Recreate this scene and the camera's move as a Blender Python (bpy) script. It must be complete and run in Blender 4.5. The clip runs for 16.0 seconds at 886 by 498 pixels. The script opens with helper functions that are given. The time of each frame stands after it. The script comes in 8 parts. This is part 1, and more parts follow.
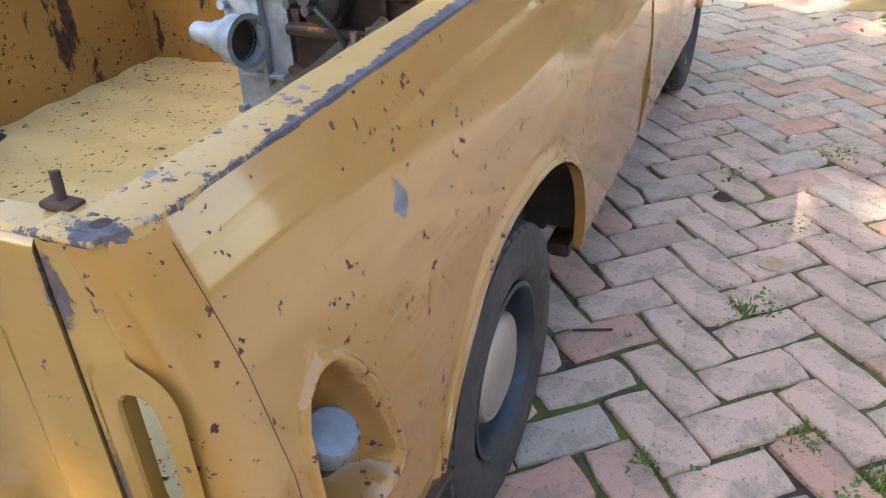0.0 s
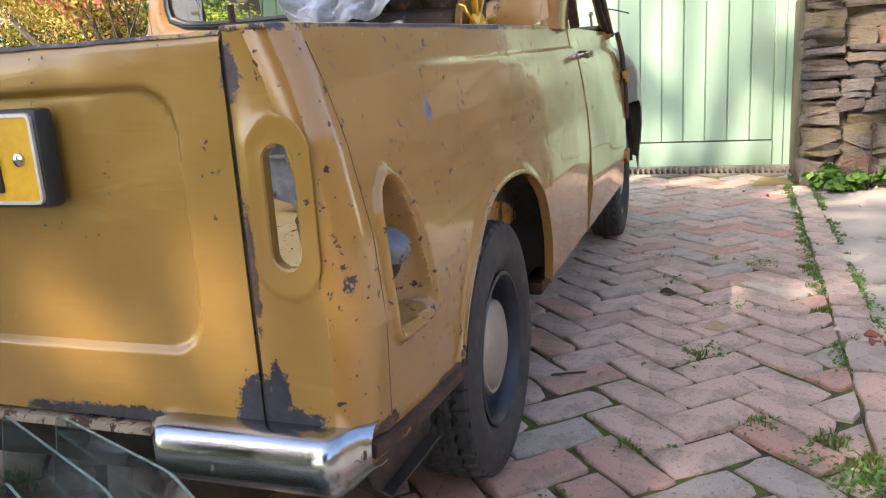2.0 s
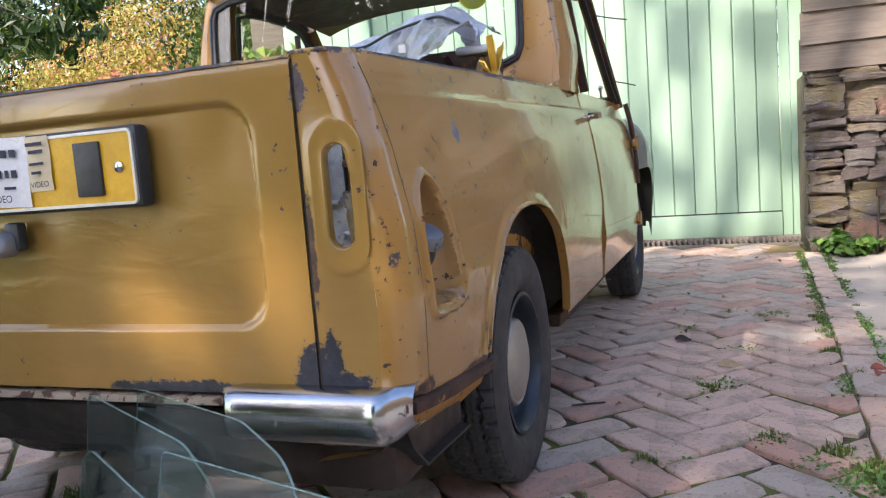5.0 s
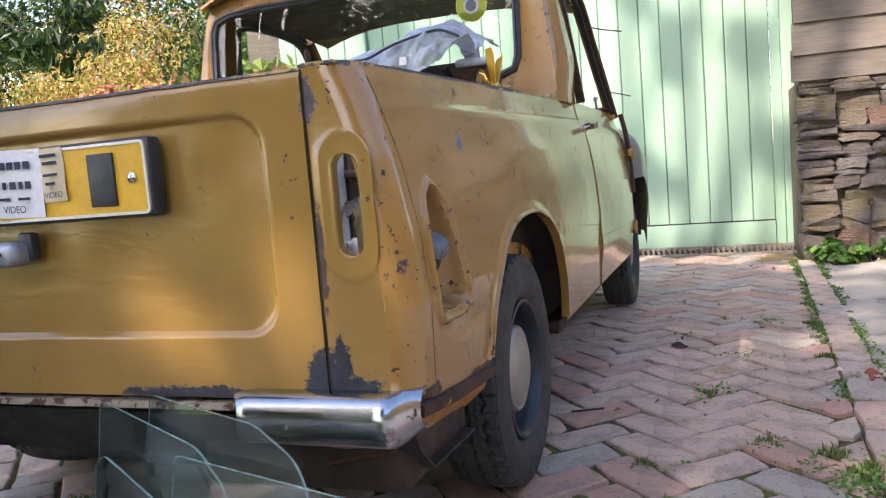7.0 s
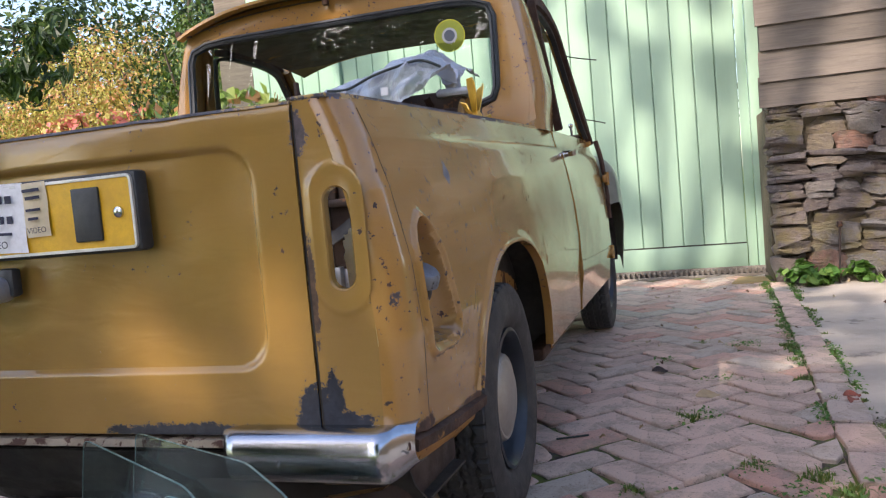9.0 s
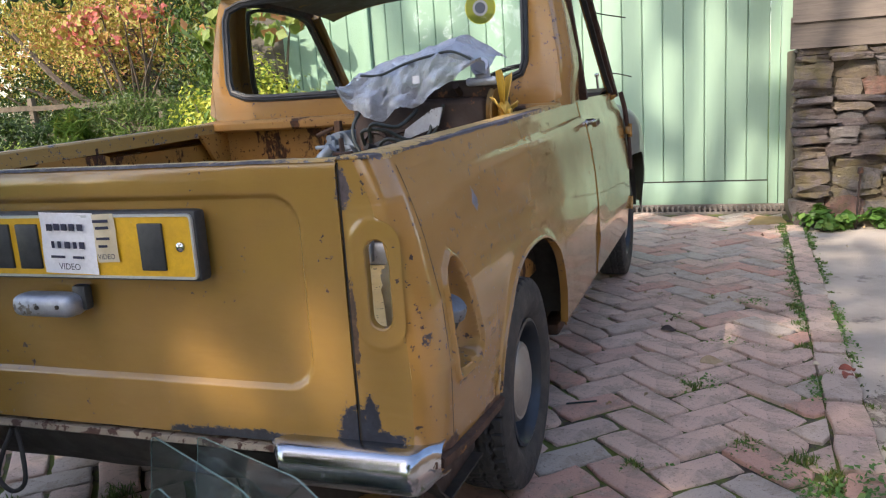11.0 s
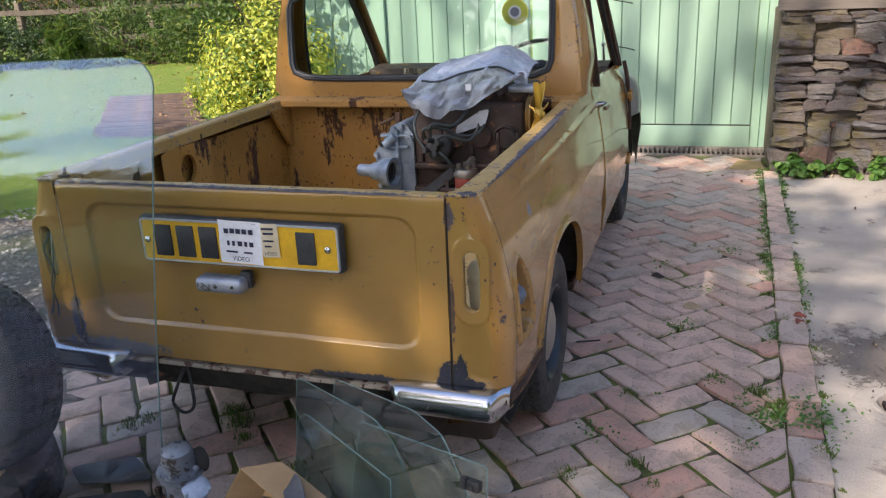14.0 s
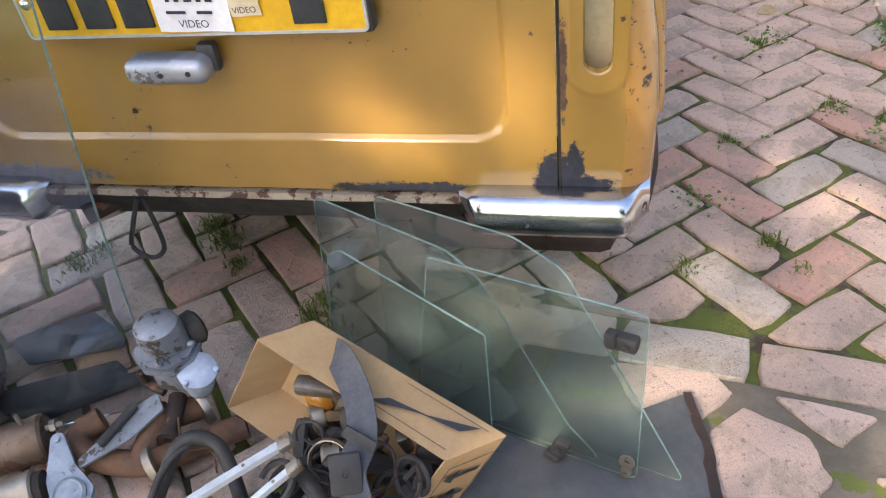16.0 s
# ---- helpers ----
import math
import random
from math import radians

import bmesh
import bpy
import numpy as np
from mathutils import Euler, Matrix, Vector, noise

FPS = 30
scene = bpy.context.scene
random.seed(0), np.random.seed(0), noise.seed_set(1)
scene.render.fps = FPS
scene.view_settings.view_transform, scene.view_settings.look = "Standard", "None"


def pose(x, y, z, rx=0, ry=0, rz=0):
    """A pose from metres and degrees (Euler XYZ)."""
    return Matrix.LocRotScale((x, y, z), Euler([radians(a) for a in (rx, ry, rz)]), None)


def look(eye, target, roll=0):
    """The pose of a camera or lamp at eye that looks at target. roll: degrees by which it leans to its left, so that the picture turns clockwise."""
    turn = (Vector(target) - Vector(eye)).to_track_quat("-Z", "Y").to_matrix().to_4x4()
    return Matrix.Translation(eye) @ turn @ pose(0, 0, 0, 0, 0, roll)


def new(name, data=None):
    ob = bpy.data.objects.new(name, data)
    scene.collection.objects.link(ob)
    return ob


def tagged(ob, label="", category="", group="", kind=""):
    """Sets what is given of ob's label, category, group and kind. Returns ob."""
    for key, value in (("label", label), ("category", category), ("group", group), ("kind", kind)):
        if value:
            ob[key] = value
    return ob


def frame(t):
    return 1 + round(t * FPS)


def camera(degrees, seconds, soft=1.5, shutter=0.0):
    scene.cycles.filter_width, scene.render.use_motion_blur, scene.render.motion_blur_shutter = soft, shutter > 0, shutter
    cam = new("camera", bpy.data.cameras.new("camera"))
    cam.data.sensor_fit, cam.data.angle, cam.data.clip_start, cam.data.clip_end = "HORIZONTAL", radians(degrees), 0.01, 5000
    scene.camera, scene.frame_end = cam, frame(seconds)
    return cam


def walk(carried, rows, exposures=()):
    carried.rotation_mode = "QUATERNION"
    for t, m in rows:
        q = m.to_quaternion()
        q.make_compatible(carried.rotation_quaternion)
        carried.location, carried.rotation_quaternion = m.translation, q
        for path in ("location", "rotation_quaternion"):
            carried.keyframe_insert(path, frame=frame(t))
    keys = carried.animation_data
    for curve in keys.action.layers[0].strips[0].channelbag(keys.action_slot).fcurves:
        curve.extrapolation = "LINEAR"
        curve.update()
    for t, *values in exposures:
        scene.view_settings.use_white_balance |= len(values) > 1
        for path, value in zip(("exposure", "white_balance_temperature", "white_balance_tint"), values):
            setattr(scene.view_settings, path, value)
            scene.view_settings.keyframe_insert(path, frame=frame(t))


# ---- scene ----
cam = camera(59.0, 16.0, 1.2)
PATH = [
    (0, (0.967, -0.306, 1.102), (0.275, 1.252, 0.055), -2.5),
    (0.5, (1.016, -0.521, 1.058), (0.319, 1.129, 0.167), -1.5),
    (1, (0.994, -0.702, 0.999), (0.312, 1.03, 0.269), -1.5),
    (1.5, (1.006, -0.724, 0.855), (0.339, 1.067, 0.266), -2.0),
    (2, (1.03, -0.751, 0.798), (0.388, 1.086, 0.335), -3.6),
    (2.5, (1.012, -0.921, 0.892), (0.397, 0.927, 0.44), -4.1),
    (3, (1.038, -0.993, 0.867), (0.417, 0.863, 0.457), -3.2),
    (3.5, (1.066, -0.972, 0.763), (0.412, 0.89, 0.439), -3.7),
    (4, (1.078, -0.937, 0.708), (0.394, 0.924, 0.444), -4.7),
    (6.5, (1.058, -0.941, 0.684), (0.366, 0.923, 0.474), -4.3),
    (7, (1.065, -0.971, 0.689), (0.392, 0.902, 0.49), -4.7),
    (7.5, (1.073, -0.975, 0.689), (0.416, 0.905, 0.507), -5.2),
    (8, (1.066, -0.973, 0.714), (0.434, 0.917, 0.548), -5.4),
    (8.5, (1.057, -0.98, 0.699), (0.443, 0.918, 0.553), -5.5),
    (9, (1.039, -0.977, 0.7), (0.436, 0.925, 0.559), -5.2),
    (9.5, (1.03, -0.973, 0.691), (0.422, 0.927, 0.542), -4.8),
    (9.7, (1.028, -0.987, 0.692), (0.412, 0.91, 0.535), -4.7),
    (11.8, (1.088, -1.232, 1.183), (0.456, 0.59, 0.652), -2.8),
    (12, (1.084, -1.314, 1.235), (0.466, 0.51, 0.695), -2.5),
    (12.5, (1.092, -1.478, 1.286), (0.496, 0.355, 0.752), -2.4),
    (13, (1.081, -1.546, 1.301), (0.499, 0.292, 0.766), -2.0),
    (13.5, (1.072, -1.553, 1.292), (0.487, 0.277, 0.734), -2.1),
    (14, (1.043, -1.559, 1.274), (0.439, 0.24, 0.641), -2.6),
    (14.5, (0.983, -1.518, 1.229), (0.348, 0.205, 0.437), -3.8),
    (15, (0.91, -1.323, 1.175), (0.289, 0.313, 0.207), -5.5),
    (15.5, (0.808, -1.153, 1.163), (0.201, 0.404, 0.064), -7.5),
    (16, (0.618, -0.997, 1.092), (0.185, 0.499, -0.163), -8.1),
]
walk(cam, [(t, look(eye, target, roll)) for t, eye, target, roll in PATH], exposures=[(0.0, 2.44, 7100, 11), (1.0, 2.18, 7600, 13), (2.0, 2.0, 7400, 16), (3.0, 1.85, 7000, 16), (6.0, 1.8, 6900, 17), (8.0, 1.7, 6900, 17), (9.5, 1.48, 6900, 17), (12.0, 1.53, 7100, 15), (14.0, 1.4, 6900, 15), (15.0, 2.05, 7900, 15), (16.0, 2.4, 7900, 15)])

# ---- light ----
SUN_AZ, SUN_EL = 204.0, 36.0   # degrees: compass direction of the sun from +y towards +x, and its height
world = bpy.data.worlds.new("world")
scene.world = world
world.use_nodes = True
wn = world.node_tree.nodes
sky = wn.new("ShaderNodeTexSky")
sky.sky_type = "NISHITA"
sky.sun_disc = False
sky.sun_elevation = radians(SUN_EL)
sky.sun_rotation = radians(SUN_AZ)
sky.air_density, sky.dust_density, sky.ozone_density = 1.0, 1.2, 1.0
world.node_tree.links.new(sky.outputs[0], wn["Background"].inputs[0])
wn["Background"].inputs[1].default_value = 0.15
sun_data = bpy.data.lights.new("sun", "SUN")
sun_data.energy, sun_data.angle, sun_data.color = 2.2, radians(0.53), (1.0, 0.93, 0.82)
sun_way = Vector((math.sin(radians(SUN_AZ)) * math.cos(radians(SUN_EL)), math.cos(radians(SUN_AZ)) * math.cos(radians(SUN_EL)), math.sin(radians(SUN_EL))))
sun = new("sun", sun_data)
sun.matrix_world = look(sun_way * 30, (0, 0, 0))
scene.view_settings.exposure = 0.75


# ---- building helpers ----
def thing(name, label, category, group="", kind="", at=(0, 0, 0)):
    ob = tagged(new(name), label, category, group, kind)
    ob.empty_display_size = 0.1
    ob.location = at
    return ob


def part(name, bm, material, parent=None, label="", smooth=True, kind="", category=""):
    me = bpy.data.meshes.new(name)
    bm.to_mesh(me)
    bm.free()
    return part_me(name, me, material, parent, label, smooth, kind, category)


def part_me(name, me, material, parent=None, label="", smooth=True, kind="", category=""):
    if material is not None and not me.materials:
        me.materials.append(material)
    if smooth is True:
        me.shade_smooth()
        me.set_sharp_from_angle(angle=radians(38))
    ob = new(name, me)
    ob.parent = parent
    return tagged(ob, label, category, "", kind)


def box(bm, c, s, m=None, bevel=0.0, seg=2):
    tmp = bmesh.new()
    bmesh.ops.create_cube(tmp, size=1)
    bmesh.ops.scale(tmp, vec=s, verts=tmp.verts)
    if bevel > 0:
        bmesh.ops.bevel(tmp, geom=tmp.edges[:], offset=bevel, segments=seg, affect="EDGES", profile=0.5)
    mm = (m or Matrix.Identity(4)) @ Matrix.Translation(c)
    join(bm, tmp, mm)


def join(bm, tmp, m=None):
    base = {}
    for v in tmp.verts:
        base[v] = bm.verts.new(m @ v.co if m is not None else v.co)
    for f in tmp.faces:
        try:
            bm.faces.new([base[v] for v in f.verts])
        except ValueError:
            pass
    tmp.free()


def lathe(bm, profile, m, seg=32, wobble=None):
    """Rings of (radius, height) turned about the local z axis."""
    rings = []
    for r, h in profile:
        ring = []
        if r < 1e-6:
            ring = [bm.verts.new(m @ Vector((0, 0, h)))] * seg
        else:
            for i in range(seg):
                a = 2 * math.pi * i / seg
                rr = r if wobble is None else r + wobble(r, h, a)
                ring.append(bm.verts.new(m @ Vector((rr * math.cos(a), rr * math.sin(a), h))))
        rings.append(ring)
    for a, b in zip(rings, rings[1:]):
        for i in range(seg):
            q = [a[i], a[(i + 1) % seg], b[(i + 1) % seg], b[i]]
            q = [v for k, v in enumerate(q) if v not in q[:k]]
            if len(q) > 2:
                try:
                    bm.faces.new(q)
                except ValueError:
                    pass


def axis(p0, p1):
    """A pose at p0 whose z axis points at p1."""
    p0, p1 = Vector(p0), Vector(p1)
    return Matrix.Translation(p0) @ (p1 - p0).to_track_quat("Z", "Y").to_matrix().to_4x4()


def rod(bm, p0, p1, r, r1=None, seg=12, bevel=0.0):
    n = (Vector(p1) - Vector(p0)).length
    r1 = r if r1 is None else r1
    prof = [(0, 0), (r - bevel, 0), (r, bevel), (r1, n - bevel), (r1 - bevel, n), (0, n)]
    lathe(bm, prof, axis(p0, p1), seg)


def smooth_path(pts, n=6):
    pts = [Vector(p) for p in pts]
    out = []
    for i in range(len(pts) - 1):
        p0, p1, p2, p3 = pts[max(i - 1, 0)], pts[i], pts[i + 1], pts[min(i + 2, len(pts) - 1)]
        for k in range(n):
            t = k / n
            out.append(0.5 * (2 * p1 + (p2 - p0) * t + (2 * p0 - 5 * p1 + 4 * p2 - p3) * t * t + (3 * p1 - p0 - 3 * p2 + p3) * t ** 3))
    return out + [pts[-1]]


def sweep(bm, pts, section, up=(0, 0, 1), closed=False, caps=True):
    """Sweeps a closed 2D section (side, up) along points."""
    pts = [Vector(p) for p in pts]
    rings = []
    n = len(pts)
    for i, p in enumerate(pts):
        a = pts[i - 1] if i or closed else p
        b = pts[(i + 1) % n] if i < n - 1 or closed else p
        d = (b - a).normalized()
        side = d.cross(Vector(up))
        if side.length < 1e-4:
            side = d.cross(Vector((1, 0.1, 0)))
        side.normalize()
        u = side.cross(d)
        rings.append([bm.verts.new(p + side * x + u * y) for x, y in section])
    m = len(section)
    for i in range(n if closed else n - 1):
        a, b = rings[i], rings[(i + 1) % n]
        for k in range(m):
            bm.faces.new((a[k], a[(k + 1) % m], b[(k + 1) % m], b[k]))
    if caps and not closed:
        bm.faces.new(rings[0][::-1])
        bm.faces.new(rings[-1])


def circle(r, n=8):
    return [(r * math.cos(2 * math.pi * i / n), r * math.sin(2 * math.pi * i / n)) for i in range(n)]


def wire(bm, pts, r, n=6, seg=8):
    sweep(bm, smooth_path(pts, n), circle(r, seg))


def slab(bm, outline, thick, m):
    """A flat outline (x, y) with a thickness along local z."""
    n = len(outline)
    a = [bm.verts.new(m @ Vector((x, y, 0))) for x, y in outline]
    b = [bm.verts.new(m @ Vector((x, y, thick))) for x, y in outline]
    bm.faces.new(a[::-1])
    bm.faces.new(b)
    for i in range(n):
        bm.faces.new((a[i], a[(i + 1) % n], b[(i + 1) % n], b[i]))


def rounded(points, radius, n=5):
    """Rounds the corners of a 2D outline; radius may be one number or one for each corner."""
    out = []
    k = len(points)
    for i in range(k):
        r = radius[i] if isinstance(radius, (list, tuple)) else radius
        p, a, b = Vector(points[i]), Vector(points[i - 1]), Vector(points[(i + 1) % k])
        if r <= 0:
            out.append(tuple(p))
            continue
        da, db = (a - p).normalized(), (b - p).normalized()
        ang = da.angle(db)
        d = min(r / math.tan(ang / 2), (a - p).length * 0.48, (b - p).length * 0.48)
        for j in range(n + 1):
            t = j / n
            q = (1 - t) ** 2 * (p + da * d) + 2 * t * (1 - t) * p + t * t * (p + db * d)
            out.append((q.x, q.y))
    return out


def grid(bm, rows, closed=False):
    """Faces between rows of points."""
    vs = [[bm.verts.new(p) for p in row] for row in rows]
    for a, b in zip(vs, vs[1:]):
        for i in range(len(a) - 1):
            bm.faces.new((a[i], a[i + 1], b[i + 1], b[i]))
        if closed:
            bm.faces.new((a[-1], a[0], b[0], b[-1]))
    return vs


def solid(bm, thick):
    bmesh.ops.recalc_face_normals(bm, faces=bm.faces)
    bmesh.ops.solidify(bm, geom=bm.faces[:], thickness=thick)


def mirror_copy(ob, name=None):
    """The same part on the other side of the car."""
    me = ob.data.copy()
    me.transform(Matrix.Diagonal((-1, 1, 1, 1)))
    me.flip_normals()
    other = new(name or ob.name.split(".")[0], me)
    other.parent = ob.parent
    for key in ("label", "category"):
        if key in ob:
            other[key] = ob[key]
    return other


def lerp(a, b, t):
    return a + (b - a) * t


def clamp(t, a=0.0, b=1.0):
    return max(a, min(b, t))


def step(a, b, t):
    t = clamp((t - a) / (b - a))
    return t * t * (3 - 2 * t)


def table(t, rows):
    """Piecewise smooth value at t from rows of (t, value)."""
    if t <= rows[0][0]:
        return rows[0][1]
    for (a, va), (b, vb) in zip(rows, rows[1:]):
        if t <= b:
            return lerp(va, vb, (t - a) / (b - a))
    return rows[-1][1]


# ---- materials ----
class Nodes:
    def __init__(self, name):
        self.mat = bpy.data.materials.new(name)
        self.mat.use_nodes = True
        self.t = self.mat.node_tree
        self.bsdf = self.t.nodes["Principled BSDF"]
        self.coord = self.t.nodes.new("ShaderNodeTexCoord")
        self.info = None

    def put(self, socket, value):
        target = self.bsdf.inputs[socket] if isinstance(socket, str) else socket
        if isinstance(value, bpy.types.NodeSocket):
            self.t.links.new(value, target)
        elif isinstance(value, tuple) and len(value) == 3 and target.type == "RGBA":
            target.default_value = (*value, 1)
        else:
            target.default_value = value

    def noise(self, scale, detail=6, rough=0.6, stretch=None, distort=0.0, vector=None):
        n = self.t.nodes.new("ShaderNodeTexNoise")
        self.put(n.inputs["Scale"], scale), self.put(n.inputs["Detail"], detail), self.put(n.inputs["Roughness"], rough), self.put(n.inputs["Distortion"], distort)
        v = vector or self.coord.outputs["Object"]
        if stretch:
            mp = self.t.nodes.new("ShaderNodeMapping")
            mp.inputs["Scale"].default_value = stretch
            self.put(mp.inputs["Vector"], v)
            v = mp.outputs[0]
        self.put(n.inputs["Vector"], v)
        return n.outputs["Fac"]

    def voronoi(self, scale, feature="F1", stretch=None, rand=1.0):
        n = self.t.nodes.new("ShaderNodeTexVoronoi")
        n.feature = feature
        self.put(n.inputs["Scale"], scale), self.put(n.inputs["Randomness"], rand)
        v = self.coord.outputs["Object"]
        if stretch:
            mp = self.t.nodes.new("ShaderNodeMapping")
            mp.inputs["Scale"].default_value = stretch
            self.put(mp.inputs["Vector"], v)
            v = mp.outputs[0]
        self.put(n.inputs["Vector"], v)
        return n.outputs["Distance"]

    def math(self, op, a, b=0.0, c=None):
        n = self.t.nodes.new("ShaderNodeMath")
        n.operation = op
        self.put(n.inputs[0], a), self.put(n.inputs[1], b)
        if c is not None:
            self.put(n.inputs[2], c)
        return n.outputs[0]

    def ramp(self, fac, a, b, va=0.0, vb=1.0):
        n = self.t.nodes.new("ShaderNodeMapRange")
        n.interpolation_type = "SMOOTHSTEP"
        for k, v in zip(("Value", "From Min", "From Max", "To Min", "To Max"), (fac, a, b, va, vb)):
            self.put(n.inputs[k], v)
        return n.outputs[0]

    def mix(self, fac, a, b, blend="MIX"):
        n = self.t.nodes.new("ShaderNodeMix")
        n.data_type, n.blend_type = "RGBA", blend
        self.put(n.inputs[0], fac), self.put(n.inputs[6], a), self.put(n.inputs[7], b)
        return n.outputs[2]

    def random(self):
        if self.info is None:
            self.info = self.t.nodes.new("ShaderNodeObjectInfo")
        return self.info.outputs["Random"]

    def island(self):
        return self.t.nodes.new("ShaderNodeNewGeometry").outputs["Random Per Island"]

    def hsv(self, color, h=0.5, s=1.0, v=1.0):
        n = self.t.nodes.new("ShaderNodeHueSaturation")
        self.put(n.inputs["Hue"], h), self.put(n.inputs["Saturation"], s), self.put(n.inputs["Value"], v), self.put(n.inputs["Color"], color)
        return n.outputs[0]

    def bump(self, height, strength, distance=0.01):
        n = self.t.nodes.new("ShaderNodeBump")
        self.put(n.inputs["Height"], height), self.put(n.inputs["Strength"], strength), self.put(n.inputs["Distance"], distance)
        self.put("Normal", n.outputs[0])

    def blob(self, centre, size, edge=0.25, scale=30.0):
        """A patch of its own shape round a place: 1 inside, 0 outside."""
        mp = self.t.nodes.new("ShaderNodeMapping")
        mp.vector_type = "TEXTURE"
        mp.inputs["Location"].default_value, mp.inputs["Scale"].default_value = centre, size
        self.put(mp.inputs["Vector"], self.coord.outputs["Object"])
        ln = self.t.nodes.new("ShaderNodeVectorMath")
        ln.operation = "LENGTH"
        self.put(ln.inputs[0], mp.outputs[0])
        d = self.math("ADD", ln.outputs["Value"], self.math("MULTIPLY", self.math("SUBTRACT", self.noise(scale * 1.5, 9, 0.8), 0.5), 3.2))
        return self.ramp(d, 1.0 - edge * 0.3, 1.0 + edge * 0.1, 1.0, 0.0)


def plain(name, c1, c2=None, scale=8.0, rough=0.6, metal=0.0, bump=0.15, bump_scale=60.0, spots=None, coat=0.0, stretch=None, vary=0.0, rough2=None):
    """Two-tone surface with grain; spots: (colour, scale, threshold, roughness)."""
    k = Nodes(name)
    c2 = c2 or tuple(x * 0.75 for x in c1)
    f = k.ramp(k.noise(scale, 7, 0.65, stretch), 0.3, 0.7)
    col = k.mix(f, c1, c2)
    col = k.mix(k.ramp(k.noise(bump_scale, 5, 0.7, stretch), 0.35, 0.75, 0.0, 0.35), col, tuple(x * 0.6 for x in c1))
    r = k.ramp(k.noise(scale * 3, 5, 0.6, stretch), 0.3, 0.7, rough * 0.85, min(1.0, rough * 1.2 if rough2 is None else rough2))
    if spots:
        s = k.ramp(k.noise(spots[1], 7, 0.7), spots[2], spots[2] + 0.03)
        col = k.mix(s, col, spots[0])
        r = k.math("ADD", r, k.math("MULTIPLY", s, 0.4))
        if metal:
            k.put("Metallic", k.math("MULTIPLY", k.math("SUBTRACT", 1.0, s), metal))
    if vary:
        v = k.ramp(k.random(), 0.0, 1.0, 1 - vary, 1 + vary)
        col = k.hsv(col, v=v)
    k.put("Base Color", col)
    k.put("Roughness", r)
    if not (spots and metal):
        k.put("Metallic", metal)
    k.put("Coat Weight", coat)
    k.bump(k.noise(bump_scale, 8, 0.7, stretch), bump, 0.004)
    return k.mat


OCHRE, OCHRE2 = (0.300, 0.176, 0.044), (0.258, 0.146, 0.036)


def paint(name, chips=0.735, spots=0.675, patches=(), fade=0.0, rust=0.0, gloss=0.2, base=None, under=((0.085, 0.034, 0.016), (0.035, 0.018, 0.012)), coat=0.5):
    """Old mustard car paint: grime, stone chips down to rust, worn patches of filler."""
    k = Nodes(name)
    c1, c2 = base or (OCHRE, OCHRE2)
    col = k.mix(k.ramp(k.noise(2.3, 5, 0.6), 0.35, 0.7), c1, c2)
    col = k.mix(k.ramp(k.noise(14, 6, 0.7), 0.4, 0.8, 0.0, 0.22), col, (0.28, 0.145, 0.045))
    col = k.mix(k.ramp(k.noise(300, 3, 0.7), 0.45, 0.75, 0.0, 0.12), col, (0.23, 0.115, 0.024))
    bare = k.mix(k.ramp(k.noise(60, 4, 0.7), 0.4, 0.6), *under)
    small = k.ramp(k.noise(26, 9, 0.72), chips, chips + 0.025)
    dots = k.ramp(k.math("ADD", k.voronoi(21), k.math("MULTIPLY", k.noise(5, 3), 0.3)), 0.165, 0.20, 1.0, 0.0)
    dots = k.math("MULTIPLY", dots, k.ramp(k.noise(3.1, 4), 0.42, 0.6))
    fine = k.ramp(k.noise(80, 4, 0.55), 0.625, 0.64)
    fine = k.math("MULTIPLY", fine, k.ramp(k.noise(8.5, 4, 0.7), spots - 0.19, spots - 0.17))
    mask = k.math("MAXIMUM", k.math("MAXIMUM", small, dots), fine)
    if rust:
        mask = k.math("MAXIMUM", mask, k.ramp(k.noise(9, 9, 0.7, (1, 1, 0.35)), 0.75 - rust, 0.79 - rust))
    col = k.mix(mask, col, bare)
    r = k.ramp(k.noise(5, 5), 0.3, 0.7, gloss * 0.8, gloss * 1.35)
    height = k.math("MULTIPLY", mask, -0.5)
    for centre, size, shade, edge in patches:
        b = k.blob(centre, size, edge)
        col = k.mix(b, col, k.mix(k.ramp(k.noise(45, 6, 0.7), 0.35, 0.65), tuple(x * 0.7 for x in shade), tuple(x * 1.4 for x in shade)))
        mask = k.math("MAXIMUM", mask, b)
        height = k.math("ADD", height, k.math("MULTIPLY", b, k.noise(40, 5)))
    k.put("Base Color", col)
    k.put("Roughness", k.math("ADD", r, k.math("MULTIPLY", mask, 0.45)))
    k.put("Coat Weight", k.math("MULTIPLY", k.math("SUBTRACT", 1.0, mask), coat if gloss < 0.3 else 0.1))
    k.put("Coat Roughness", 0.10 if coat < 0.6 else 0.06)
    wave = k.math("ADD", k.math("MULTIPLY", k.noise(7, 2, 0.4, (1, 0.6, 1.6)), 3.0), k.math("MULTIPLY", k.noise(9, 2, 0.5, (1, 0.35, 3.2), 0.6), 1.6))
    k.bump(k.math("ADD", k.math("ADD", height, wave), k.math("MULTIPLY", k.noise(150, 3), 0.03)), 0.25, 0.004)
    return k.mat


